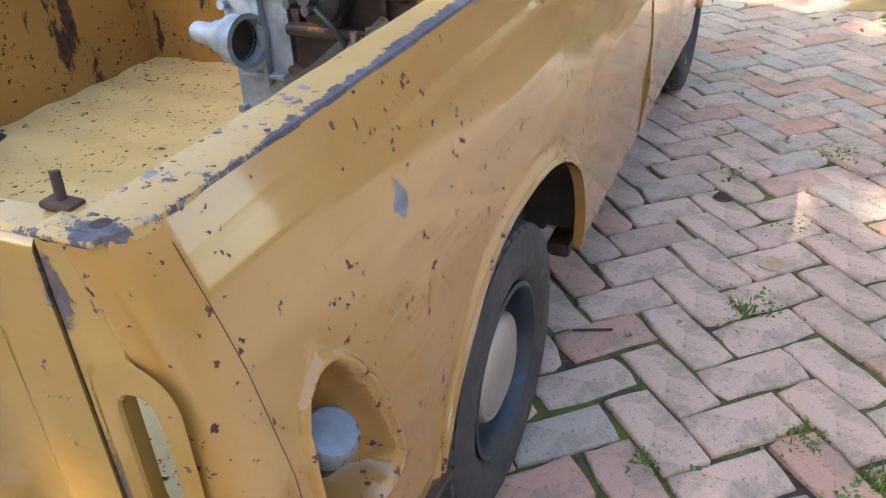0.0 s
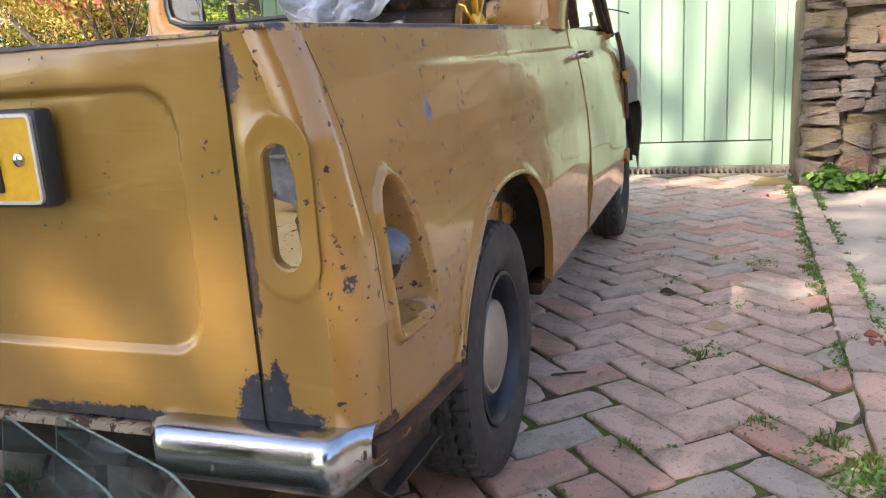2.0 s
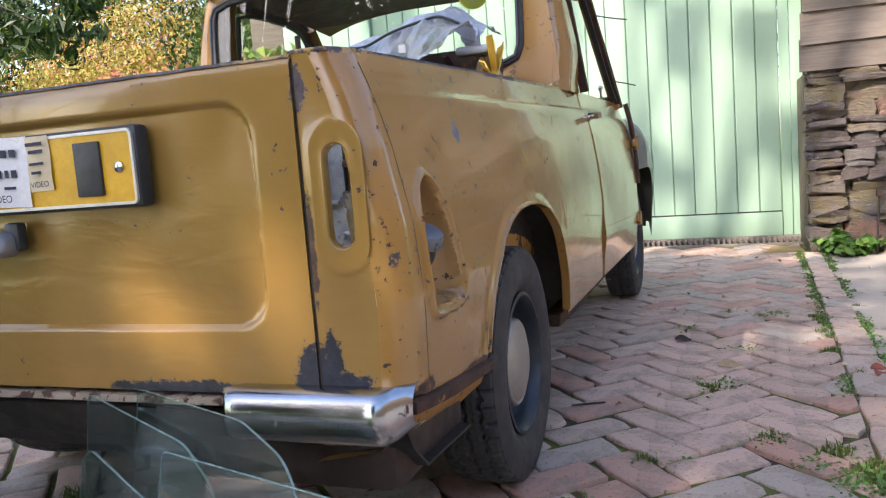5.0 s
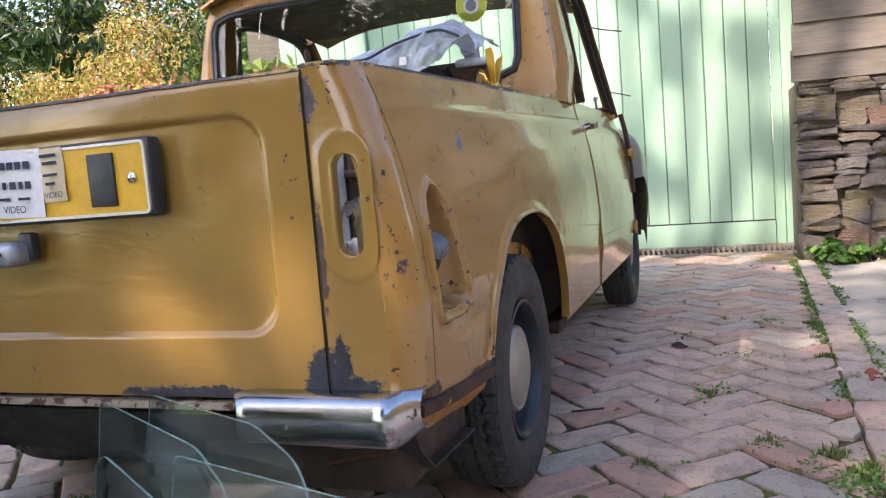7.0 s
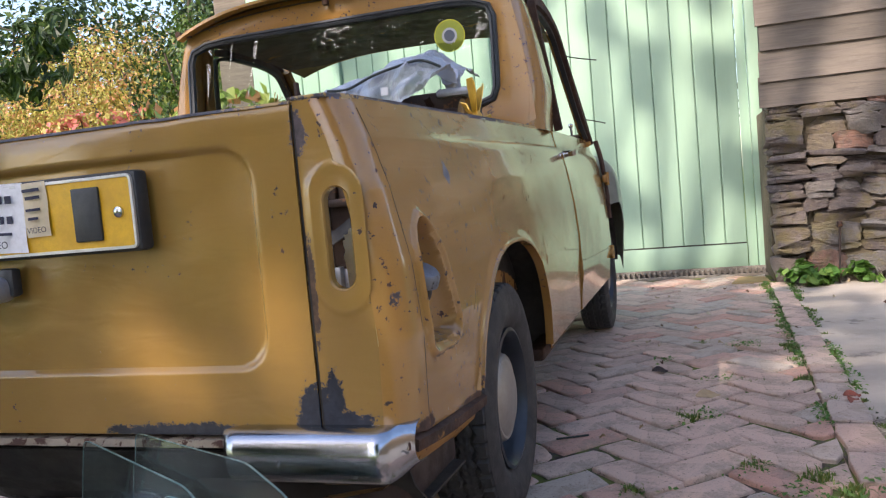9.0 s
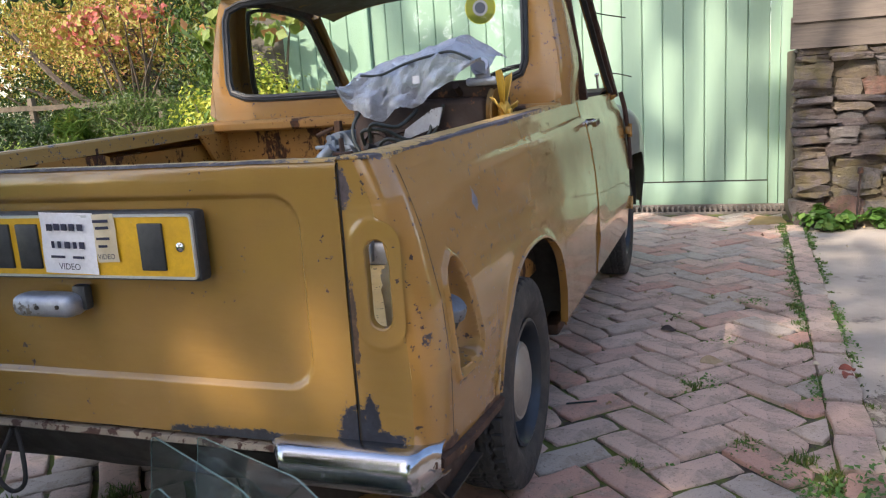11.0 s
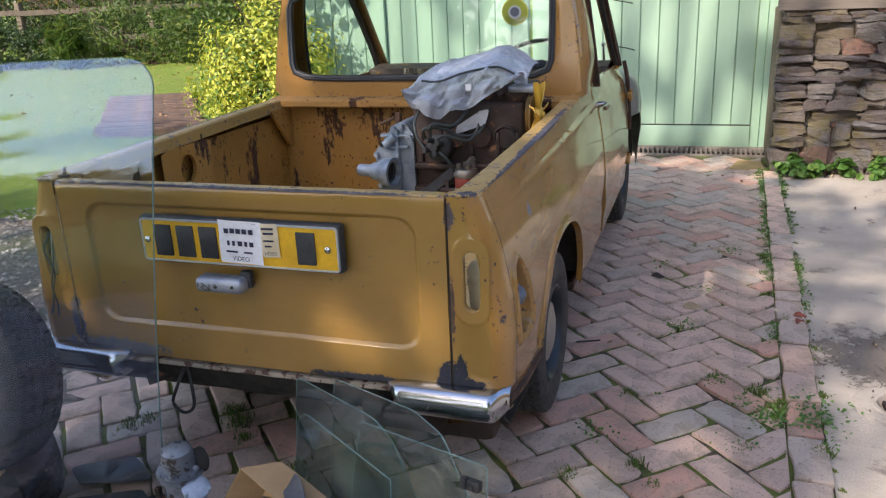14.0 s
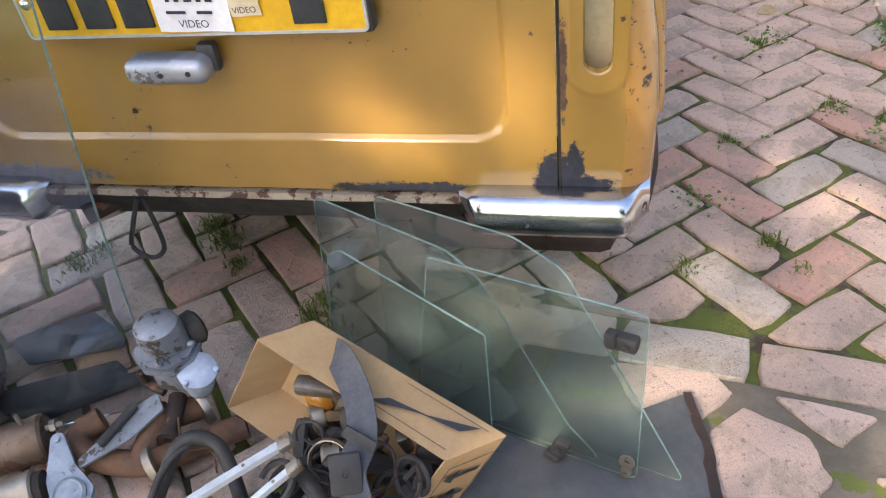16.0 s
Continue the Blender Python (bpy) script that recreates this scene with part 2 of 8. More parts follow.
# redder base puts the warm light on the sides into the paint; patches are wear
M_PAINT = paint("warm_lit_mustard_paint", coat=0.62, base=((0.345, 0.181, 0.048), (0.300, 0.150, 0.040)), patches=[((0.645, 0.02, 0.565), (0.012, 0.012, 0.024), (0.05, 0.04, 0.045), 0.3), ((0.655, 0.313, 0.735), (0.03, 0.014, 0.02), (0.17, 0.17, 0.2), 0.25),
                                          ((0.66, 0.05, 0.37), (0.03, 0.03, 0.018), (0.07, 0.035, 0.025), 0.3), ((0.665, 0.25, 0.350), (0.04, 0.11, 0.009), (0.08, 0.04, 0.025), 0.3)])
M_GATE = paint("mustard_gate_paint", chips=0.715, spots=0.765, patches=[((0.525, 0, 0.40), (0.034, 0.1, 0.05), (0.016, 0.019, 0.03), 0.2), ((0.565, 0, 0.388), (0.05, 0.1, 0.026), (0.016, 0.019, 0.03), 0.2), ((0.552, 0, 0.425), (0.014, 0.1, 0.04), (0.016, 0.019, 0.03), 0.2), ((0.30, 0, 0.380), (0.14, 0.1, 0.014), (0.02, 0.022, 0.03), 0.3),
                                                           ((-0.42, 0, 0.392), (0.17, 0.1, 0.026), (0.10, 0.10, 0.105), 0.8), ((-0.535, 0, 0.46), (0.02, 0.1, 0.07), (0.05, 0.05, 0.055), 0.4),
                                                           ((0.535, 0, 0.80), (0.014, 0.1, 0.03), (0.06, 0.045, 0.05), 0.3), ((0.535, 0, 0.58), (0.007, 0.1, 0.07), (0.07, 0.04, 0.025), 0.3)])
WORN = (0.085, 0.08, 0.095)
# lighter base puts skylight on upward edges into the paint; chips are wear
M_EDGE = paint("chipped_skylit_edge_paint", chips=0.585, gloss=0.4, base=((0.42, 0.27, 0.09), (0.36, 0.22, 0.065)), under=((0.20, 0.20, 0.23), (0.045, 0.035, 0.035)),
               patches=[((0.612, 0.55, 0.85), (0.013, 0.75, 0.04), WORN, 0.3), ((-0.612, 0.55, 0.85), (0.013, 0.75, 0.04), WORN, 0.3), ((0.58, 0.012, 0.85), (0.03, 0.014, 0.03), WORN, 0.3), ((0.0, 0.0, 0.84), (0.62, 0.010, 0.03), WORN, 0.3)])
M_BED = paint("worn_bed_paint", chips=0.63, rust=0.19, gloss=0.5, base=((0.40, 0.20, 0.045), (0.28, 0.135, 0.035)))
# base raised to put sun and sky on the bed floor into its paint
M_FLOORPAINT = paint("worn_sunlit_floor_paint", chips=0.61, gloss=0.5, base=((0.74, 0.54, 0.24), (0.64, 0.43, 0.16)))
M_RUST = plain("rusty_steel", (0.085, 0.04, 0.025), (0.035, 0.02, 0.016), 14, 0.85, 0.0, 0.6, 90, spots=((0.34, 0.17, 0.05), 18, 0.62))
M_CHROME = plain("worn_chrome", (0.55, 0.58, 0.63), (0.36, 0.39, 0.44), 9, 0.09, 1.0, 0.14, 40, spots=((0.10, 0.10, 0.11), 40, 0.645), rough2=0.2, stretch=(0.35, 1, 1.6))
M_ALU = plain("cast_aluminium", (0.43, 0.46, 0.52), (0.27, 0.30, 0.36), 12, 0.5, 0.75, 0.25, 80, spots=((0.12, 0.11, 0.10), 22, 0.62))
M_ALUD = plain("dirty_aluminium", (0.30, 0.33, 0.38), (0.15, 0.165, 0.19), 12, 0.5, 0.6, 0.35, 80, spots=((0.05, 0.042, 0.036), 24, 0.56))
M_ALU2 = plain("oxidised_zinc", (0.33, 0.38, 0.44), (0.19, 0.23, 0.28), 25, 0.55, 0.5, 0.4, 90, spots=((0.15, 0.14, 0.13), 30, 0.63))
M_IRON = plain("oily_cast_iron", (0.055, 0.033, 0.027), (0.022, 0.016, 0.015), 10, 0.6, 0.35, 0.4, 70, spots=((0.16, 0.075, 0.04), 16, 0.60))
M_RUSTIRON = plain("rusted_manifold", (0.17, 0.085, 0.045), (0.075, 0.042, 0.03), 14, 0.85, 0.1, 0.5, 80)
M_STEEL = plain("dull_steel", (0.34, 0.31, 0.27), (0.2, 0.17, 0.14), 16, 0.45, 0.8, 0.2, 80, spots=((0.14, 0.075, 0.04), 20, 0.58))
M_BLACK = plain("black_rubber", (0.022, 0.022, 0.024), (0.035, 0.033, 0.032), 12, 0.65, 0.0, 0.15, 90)
M_SEAL = plain("window_rubber", (0.014, 0.017, 0.024), (0.03, 0.034, 0.04), 30, 0.4, 0.0, 0.1, 120)
M_TYRE = plain("tyre_rubber", (0.026, 0.027, 0.030), (0.045, 0.044, 0.043), 9, 0.65, 0.0, 0.3, 120)
k = Nodes("tyre_tread")
col = k.mix(k.ramp(k.noise(9, 6, 0.7), 0.3, 0.7), (0.035, 0.036, 0.039), (0.058, 0.056, 0.054))
k.put("Base Color", col), k.put("Roughness", 0.7)
k.bump(k.noise(140, 6, 0.7), 0.4, 0.003)
M_TREAD = k.mat
M_RIM = plain("dark_wheel_paint", (0.03, 0.04, 0.055), (0.02, 0.024, 0.03), 9, 0.35, 0.2, 0.1, 70)
M_HUB = plain("dull_hubcap", (0.42, 0.39, 0.35), (0.33, 0.31, 0.28), 6, 0.45, 0.6, 0.06, 60)
M_SILVER = plain("silver_wheel_paint", (0.45, 0.46, 0.47), (0.3, 0.29, 0.28), 9, 0.45, 0.5, 0.2, 70, spots=((0.13, 0.075, 0.05), 17, 0.58))
M_FROST = plain("ground_glass_edge", (0.22, 0.33, 0.31), (0.12, 0.22, 0.21), 20, 0.25)
# dirt below the truck, and the shade of gaps and holes given as colour
M_DARK = plain("dirt_and_gap_shade", (0.02, 0.019, 0.018), (0.04, 0.033, 0.028), 9, 0.9, 0.0, 0.4, 60)
M_YELLOW = plain("yellow_plate", (0.75, 0.44, 0.02), (0.62, 0.35, 0.02), 20, 0.4, 0.0, 0.05, 120, spots=((0.55, 0.45, 0.25), 55, 0.68))
M_PLATEBLACK = plain("plate_black", (0.02, 0.025, 0.032), (0.035, 0.04, 0.045), 20, 0.5, 0.0, 0.1, 100)
M_PAPER = plain("white_paper", (0.78, 0.79, 0.84), (0.72, 0.73, 0.79), 10, 0.8, 0.0, 0.05, 90)
M_PAPER2 = plain("aged_label", (0.70, 0.62, 0.46), (0.6, 0.5, 0.34), 14, 0.8, 0.0, 0.05, 90)
M_INK = plain("blue_black_ink", (0.015, 0.018, 0.05), (0.02, 0.022, 0.06), 30, 0.6)
M_FAN = plain("yellow_plastic_fan", (0.70, 0.44, 0.06), (0.62, 0.36, 0.05), 12, 0.45)
M_RED = plain("red_oil_filter", (0.36, 0.06, 0.03), (0.22, 0.04, 0.03), 15, 0.5)
M_LEAD = plain("rubber_leads", (0.016, 0.026, 0.026), (0.028, 0.038, 0.038), 20, 0.55)
M_INTERIOR = plain("brown_interior", (0.10, 0.065, 0.04), (0.055, 0.04, 0.03), 7, 0.7, 0.0, 0.2, 60, spots=((0.3, 0.16, 0.05), 8, 0.62))
# green cast of the primer stands in for the mirrored garage doors
M_PRIMER = plain("green_reflecting_wing_primer", (0.22, 0.25, 0.22), (0.15, 0.17, 0.155), 6, 0.35, 0.0, 0.1, 60, coat=0.3)
M_CARD = plain("brown_cardboard", (0.42, 0.275, 0.145), (0.35, 0.225, 0.115), 6, 0.85, 0.0, 0.12, 130, stretch=(1, 1, 3))
M_GREY = plain("grey_rubber_mat", (0.055, 0.06, 0.066), (0.09, 0.094, 0.098), 5, 0.8, 0.0, 0.2, 90)
M_SLATE = plain("dark_slate", (0.045, 0.05, 0.058), (0.075, 0.08, 0.088), 6, 0.7, 0.0, 0.4, 50)
M_WEB = plain("grey_webbing", (0.055, 0.06, 0.075), (0.085, 0.09, 0.105), 40, 0.75, 0.0, 0.3, 300)
M_AMBER = plain("amber_lens", (0.36, 0.15, 0.02), (0.25, 0.1, 0.015), 12, 0.2)
M_STRIP = plain("pale_metal_strip", (0.62, 0.66, 0.70), (0.48, 0.50, 0.53), 12, 0.35, 0.6, 0.05, 90)

k = Nodes("clear_glass")
film = k.ramp(k.noise(6, 8, 0.7), 0.35, 0.75, 0.005, 0.03)
k.put("Base Color", k.mix(film, (0.66, 0.77, 0.75), (0.50, 0.55, 0.53))), k.put("Roughness", 0.015), k.put("Transmission Weight", k.math("SUBTRACT", 1.0, film)), k.put("IOR", 1.65)
M_GLASS = k.mat
k = Nodes("dusty_glass")
dust = k.ramp(k.noise(7, 8, 0.7), 0.5, 0.8, 0.0, 0.008)
k.put("Base Color", (0.86, 0.93, 0.91)), k.put("Roughness", k.math("MULTIPLY", dust, 0.4)), k.put("Transmission Weight", k.math("SUBTRACT", 1.0, dust)), k.put("IOR", 1.45)
M_DUSTGLASS = k.mat
k = Nodes("hazy_glass")
dust = k.ramp(k.noise(5, 8, 0.7), 0.4, 0.8, 0.0, 0.006)
# specular tint puts the blue of the mirrored sky into the glass
k.put("Base Color", (0.84, 0.90, 0.95)), k.put("Roughness", k.math("MULTIPLY", dust, 0.3)), k.put("Transmission Weight", k.math("SUBTRACT", 1.0, dust)), k.put("IOR", 1.62), k.put("Specular Tint", (0.50, 0.66, 1.0))
M_SCREEN = k.mat
k = Nodes("plastic_bag")
k.put("Base Color", k.mix(k.noise(9, 6), (0.50, 0.545, 0.63), (0.36, 0.40, 0.49))), k.put("Roughness", 0.30), k.put("Transmission Weight", 0.42), k.put("IOR", 1.3), k.put("Coat Weight", 0.4)
k.bump(k.noise(26, 7, 0.7, distort=1.2), 0.7, 0.02)
M_BAG = k.mat

# the setting's surfaces
k = Nodes("green_door_paint")
col = k.mix(k.ramp(k.noise(3.0, 6, 0.6, (1, 1, 0.25)), 0.3, 0.75), (0.31, 0.46, 0.345), (0.26, 0.40, 0.30))
col = k.hsv(col, v=k.ramp(k.random(), 0, 1, 0.95, 1.05))
col = k.mix(k.ramp(k.noise(16, 9, 0.75, (1, 1, 0.3)), 0.72, 0.76), col, (0.16, 0.19, 0.15))
col = k.mix(k.ramp(k.noise(80, 4, 0.7, (1, 1, 0.05)), 0.45, 0.8, 0, 0.16), col, (0.25, 0.36, 0.28))
k.put("Base Color", col), k.put("Roughness", 0.5)
k.bump(k.noise(70, 6, 0.7, (1, 1, 0.06)), 0.18, 0.003)
M_GREEN = k.mat
k = Nodes("weathered_boards")
col = k.mix(k.ramp(k.noise(4, 7, 0.65, (0.25, 1, 2)), 0.3, 0.7), (0.19, 0.155, 0.125), (0.11, 0.092, 0.078))
col = k.mix(k.ramp(k.noise(90, 6, 0.75, (0.05, 1, 1)), 0.4, 0.75, 0, 0.6), col, (0.06, 0.047, 0.04))
col = k.mix(k.ramp(k.noise(8, 6), 0.6, 0.75, 0, 0.4), col, (0.30, 0.29, 0.27))
k.put("Base Color", k.hsv(col, v=k.ramp(k.random(), 0, 1, 0.8, 1.2))), k.put("Roughness", 0.85)
k.bump(k.noise(110, 7, 0.75, (0.05, 1, 1)), 0.5, 0.004)
M_BOARD = k.mat
k = Nodes("rubble_stone")
rnd = k.random()
col = k.mix(k.ramp(rnd, 0.0, 0.5), (0.115, 0.09, 0.09), (0.21, 0.165, 0.145))
col = k.mix(k.ramp(rnd, 0.52, 0.60), col, (0.20, 0.185, 0.18))
col = k.mix(k.ramp(rnd, 0.70, 0.78), col, (0.23, 0.175, 0.11))
col = k.mix(k.ramp(rnd, 0.93, 0.94), col, (0.33, 0.16, 0.11))
col = k.mix(k.ramp(k.noise(18, 8, 0.7), 0.35, 0.7, 0, 0.65), col, (0.12, 0.10, 0.10))
col = k.mix(k.ramp(k.noise(40, 6, 0.8), 0.5, 0.7, 0, 0.5), col, (0.29, 0.235, 0.205))
world_at = k.t.nodes.new("ShaderNodeNewGeometry").outputs["Position"]
col = k.mix(k.ramp(k.noise(3.2, 7, 0.7, None, 0.0, world_at), 0.52, 0.66, 0, 0.7), col, (0.21, 0.165, 0.05))
col = k.mix(k.ramp(k.noise(70, 7, 0.8, (1, 1, 3)), 0.56, 0.66, 0, 0.7), col, (0.04, 0.033, 0.032))
k.put("Base Color", k.hsv(col, s=0.85, v=1.7)), k.put("Roughness", 0.9)
k.bump(k.math("ADD", k.noise(30, 9, 0.75), k.math("MULTIPLY", k.noise(16, 7, 0.7, (1, 1, 6), 0.8), 1.6)), 1.0, 0.05)
M_STONE = k.mat
M_MORTAR = plain("earth_mortar", (0.15, 0.12, 0.075), (0.075, 0.06, 0.04), 12, 0.95, 0.0, 0.9, 40)


def brick_mat(name, rnd_name):
    k = Nodes(name)
    rnd = k.random() if rnd_name == "object" else k.island()
    col = k.mix(k.ramp(rnd, 0.0, 0.45), (0.58, 0.42, 0.345), (0.70, 0.505, 0.415))
    col = k.mix(k.ramp(rnd, 0.5, 0.75), col, (0.53, 0.46, 0.40))
    col = k.mix(k.ramp(rnd, 0.80, 0.92), col, (0.62, 0.36, 0.285))
    col = k.mix(k.ramp(k.noise(9, 8, 0.75), 0.46, 0.64, 0, 0.75), col, (0.36, 0.28, 0.225))
    col = k.mix(k.ramp(k.noise(17, 8, 0.75), 0.56, 0.72, 0, 0.5), col, (0.66, 0.49, 0.38))
    col = k.mix(k.ramp(k.noise(60, 7, 0.8), 0.55, 0.64, 0, 0.75), col, (0.12, 0.08, 0.062))
    col = k.mix(k.ramp(k.noise(2.0, 6, 0.65), 0.50, 0.70, 0, 0.4), col, (0.33, 0.30, 0.21))
    col = k.mix(k.ramp(k.noise(220, 4, 0.8), 0.50, 0.72, 0, 0.45), col, (0.17, 0.125, 0.10))
    col = k.mix(k.ramp(k.noise(35, 7, 0.8), 0.60, 0.68, 0, 0.6), col, (0.66, 0.56, 0.46))
    k.put("Base Color", col), k.put("Roughness", k.ramp(k.noise(20, 5), 0.3, 0.7, 0.65, 0.95))
    k.bump(k.math("ADD", k.noise(25, 8, 0.7), k.math("MULTIPLY", k.noise(150, 5, 0.8), 0.6)), 1.0, 0.010)
    return k.mat


M_BRICK, M_BRICKS = brick_mat("paving_brick", "object"), brick_mat("paving_brick_far", "island")
k = Nodes("mossy_joints")
col = k.mix(k.ramp(k.noise(30, 7, 0.7), 0.35, 0.65), (0.06, 0.048, 0.037), (0.115, 0.092, 0.07))
moss = k.ramp(k.noise(6.5, 8, 0.75), 0.41, 0.54, 0.0, 0.97)
col = k.mix(moss, col, k.mix(k.noise(60, 6), (0.10, 0.145, 0.022), (0.19, 0.215, 0.045)))
k.put("Base Color", col), k.put("Roughness", 0.95)
k.bump(k.noise(90, 8, 0.8), 1.0, 0.012)
M_JOINT = k.mat
k = Nodes("worn_concrete")
col = k.mix(k.ramp(k.noise(2.2, 8, 0.65), 0.35, 0.65), (0.52, 0.455, 0.385), (0.40, 0.345, 0.29))
col = k.mix(k.ramp(k.noise(4.5, 9, 0.7), 0.57, 0.68), col, (0.19, 0.16, 0.145))
col = k.mix(k.ramp(k.noise(1.3, 5), 0.55, 0.75, 0, 0.5), col, (0.46, 0.35, 0.26))
mud = k.blob((1.80, 1.20, 0.0), (0.34, 0.22, 1.0), 0.5, 9.0)
col = k.mix(k.math("MULTIPLY", mud, 0.85), col, k.mix(k.noise(70, 5), (0.10, 0.08, 0.065), (0.2, 0.16, 0.13)))
k.put("Base Color", col), k.put("Roughness", 0.9)
k.bump(k.math("ADD", k.math("ADD", k.noise(14, 8, 0.75), k.noise(120, 6, 0.7)), k.math("MULTIPLY", mud, 0.6)), 0.6, 0.01)
M_CONCRETE = k.mat
k = Nodes("lawn")
col = k.mix(k.ramp(k.noise(6, 8, 0.7), 0.3, 0.7), (0.155, 0.245, 0.024), (0.25, 0.32, 0.04))
col = k.mix(k.ramp(k.noise(14, 8, 0.75), 0.60, 0.70), col, (0.22, 0.14, 0.07))
k.put("Base Color", col), k.put("Roughness", 0.9)
k.bump(k.noise(70, 8, 0.8), 1.0, 0.03)
M_LAWN = k.mat
k = Nodes("gravel_earth")
col = k.mix(k.ramp(k.noise(40, 8, 0.8), 0.35, 0.65), (0.29, 0.25, 0.215), (0.12, 0.10, 0.085))
col = k.mix(k.ramp(k.noise(2.5, 6), 0.5, 0.65, 0, 0.7), col, (0.07, 0.085, 0.03))
k.put("Base Color", col), k.put("Roughness", 0.95)
k.bump(k.noise(60, 8, 0.8), 1.0, 0.02)
M_GRAVEL = k.mat


def leaf_mat(name, c1, c2, c3, at=0.8, gloss=0.45, trans=0.25):
    k = Nodes(name)
    r = k.island()
    col = k.mix(k.ramp(r, 0.0, 0.8), c1, c2)
    col = k.mix(k.ramp(r, at, at + 0.03), col, c3)
    k.put("Base Color", col), k.put("Roughness", gloss)
    tr = k.t.nodes.new("ShaderNodeBsdfTranslucent")
    mx = k.t.nodes.new("ShaderNodeMixShader")
    k.put(tr.inputs[0], k.hsv(col, v=1.25)), k.put(mx.inputs[0], trans)
    k.put(mx.inputs[1], k.bsdf.outputs[0]), k.put(mx.inputs[2], tr.outputs[0])
    k.put(k.t.nodes["Material Output"].inputs[0], mx.outputs[0])
    return k.mat


M_LEAF_VAR = leaf_mat("variegated_leaf", (0.62, 0.60, 0.10), (0.36, 0.43, 0.06), (0.10, 0.19, 0.03), 0.72)
# darkest tone also stands in for shaded gaps between the leaves
M_LEAF_DARK = leaf_mat("dark_leaf", (0.016, 0.038, 0.010), (0.038, 0.075, 0.016), (0.10, 0.15, 0.03), 0.88)
M_LEAF_MID = leaf_mat("green_leaf", (0.045, 0.095, 0.015), (0.085, 0.145, 0.025), (0.18, 0.21, 0.045), 0.85)
M_LEAF_HEDGE = leaf_mat("autumn_hedge_leaf", (0.34, 0.34, 0.07), (0.46, 0.35, 0.09), (0.52, 0.24, 0.12), 0.75)
M_LEAF_RED = leaf_mat("red_creeper_leaf", (0.30, 0.30, 0.06), (0.46, 0.22, 0.09), (0.55, 0.16, 0.14), 0.6)
M_LEAF_CREEP = leaf_mat("creeper_leaf", (0.15, 0.24, 0.04), (0.26, 0.30, 0.07), (0.42, 0.2, 0.09), 0.8)
M_GRASS = leaf_mat("grass_blade", (0.07, 0.12, 0.02), (0.11, 0.17, 0.03), (0.19, 0.21, 0.05), 0.8)
M_WEED = leaf_mat("weed_leaf", (0.06, 0.15, 0.025), (0.10, 0.21, 0.04), (0.16, 0.27, 0.06), 0.8)
M_BARK = plain("bark", (0.10, 0.075, 0.055), (0.055, 0.042, 0.032), 9, 0.95, 0.0, 0.8, 40, stretch=(1, 1, 0.3))
M_FENCE = plain("fence_wood", (0.16, 0.13, 0.095), (0.09, 0.07, 0.05), 8, 0.9, 0.0, 0.5, 60)

# ---- the setting ----
def ground_z(y):
    """The drive falls slightly towards the doors."""
    return -0.0125 * max(0.0, y - 1.8)


def sheet(name, x0, x1, y0, y1, z, material, nx, ny, rough=0.0, label="", cut=None):
    bm = bmesh.new()
    rows = []
    for j in range(ny + 1):
        y = lerp(y0, y1, j / ny)
        row = []
        for i in range(nx + 1):
            x = lerp(x0, x1, i / nx)
            row.append((x, y, z + ground_z(min(y, 6)) + rough * noise.noise((x * 2.1, y * 2.1, z))))
        rows.append(row)
    grid(bm, rows)
    return part(name, bm, material, None, label, True, "structure", "ground")


bm = bmesh.new()
rings = [1.0, 20, 60, 200, 900, 3000]
rows = []
for r in rings:
    rows.append([(r * math.cos(a * math.pi / 24), r * math.sin(a * math.pi / 24), -0.12) for a in range(48)])
grid(bm, rows, True)
bm.faces.new([bm.verts.new((p[0], p[1], -0.12)) for p in rows[0]])
part("ground", bm, M_LAWN, None, "grassy ground reaching to the horizon", True, "structure", "ground")

KERB = lambda y: 1.308 + 0.040 * y   # left side of the edging course
sheet("lawn", -30, -2.6, 2.2, 22, 0.0, M_LAWN, 60, 60, 0.06, "mown lawn with fallen leaves")
sheet("gravel", -3.4, -0.9, -4, 5.2, -0.010, M_GRAVEL, 40, 60, 0.03, "earth and gravel strip beside the brick drive")
slab_ob = sheet("concrete_slab", 1.30, 5.5, -4.0, 5.2, -0.008, M_CONCRETE, 110, 180, 0.012, "stained concrete slab beside the brick drive")
for v in slab_ob.data.vertices:
    v.co.x = max(v.co.x, KERB(v.co.y) + 0.111)
bm = bmesh.new()
bm.from_mesh(slab_ob.data)
bmesh.ops.delete(bm, geom=[f for f in bm.faces if f.calc_area() < 1e-7 or math.hypot(f.calc_center_median().x - 1.685, f.calc_center_median().y - 0.87) < 0.09], context="FACES")
bm.to_mesh(slab_ob.data)
bm.free()
drive = sheet("paving", -1.05, 1.64, -4.0, 5.05, -0.0105, M_JOINT, 80, 200, 0.006, "herringbone brick drive with mossy joints")

for v in drive.data.vertices:
    v.co.x = min(v.co.x, KERB(v.co.y) + 0.125)

# doors, frame and drain
DOOR_Y = 4.93
ZD = ground_z(DOOR_Y)


def board_mesh(w, h, t, gap=0.002):
    bm = bmesh.new()
    e = 0.006
    prof = [(-w / 2 + gap, 0), (-w / 2 + gap, -t + e), (-w / 2 + gap + e, -t), (w / 2 - gap - e, -t), (w / 2 - gap, -t + e), (w / 2 - gap, 0)]
    grid(bm, [[(x, y, 0) for x, y in prof], [(x, y, h) for x, y in prof]])
    bm.faces.new([bm.verts.new((x, y, 0)) for x, y in prof])
    bm.normal_update()
    me = bpy.data.meshes.new("board")
    bm.to_mesh(me)
    bm.free()
    me.materials.append(M_GREEN)
    return me


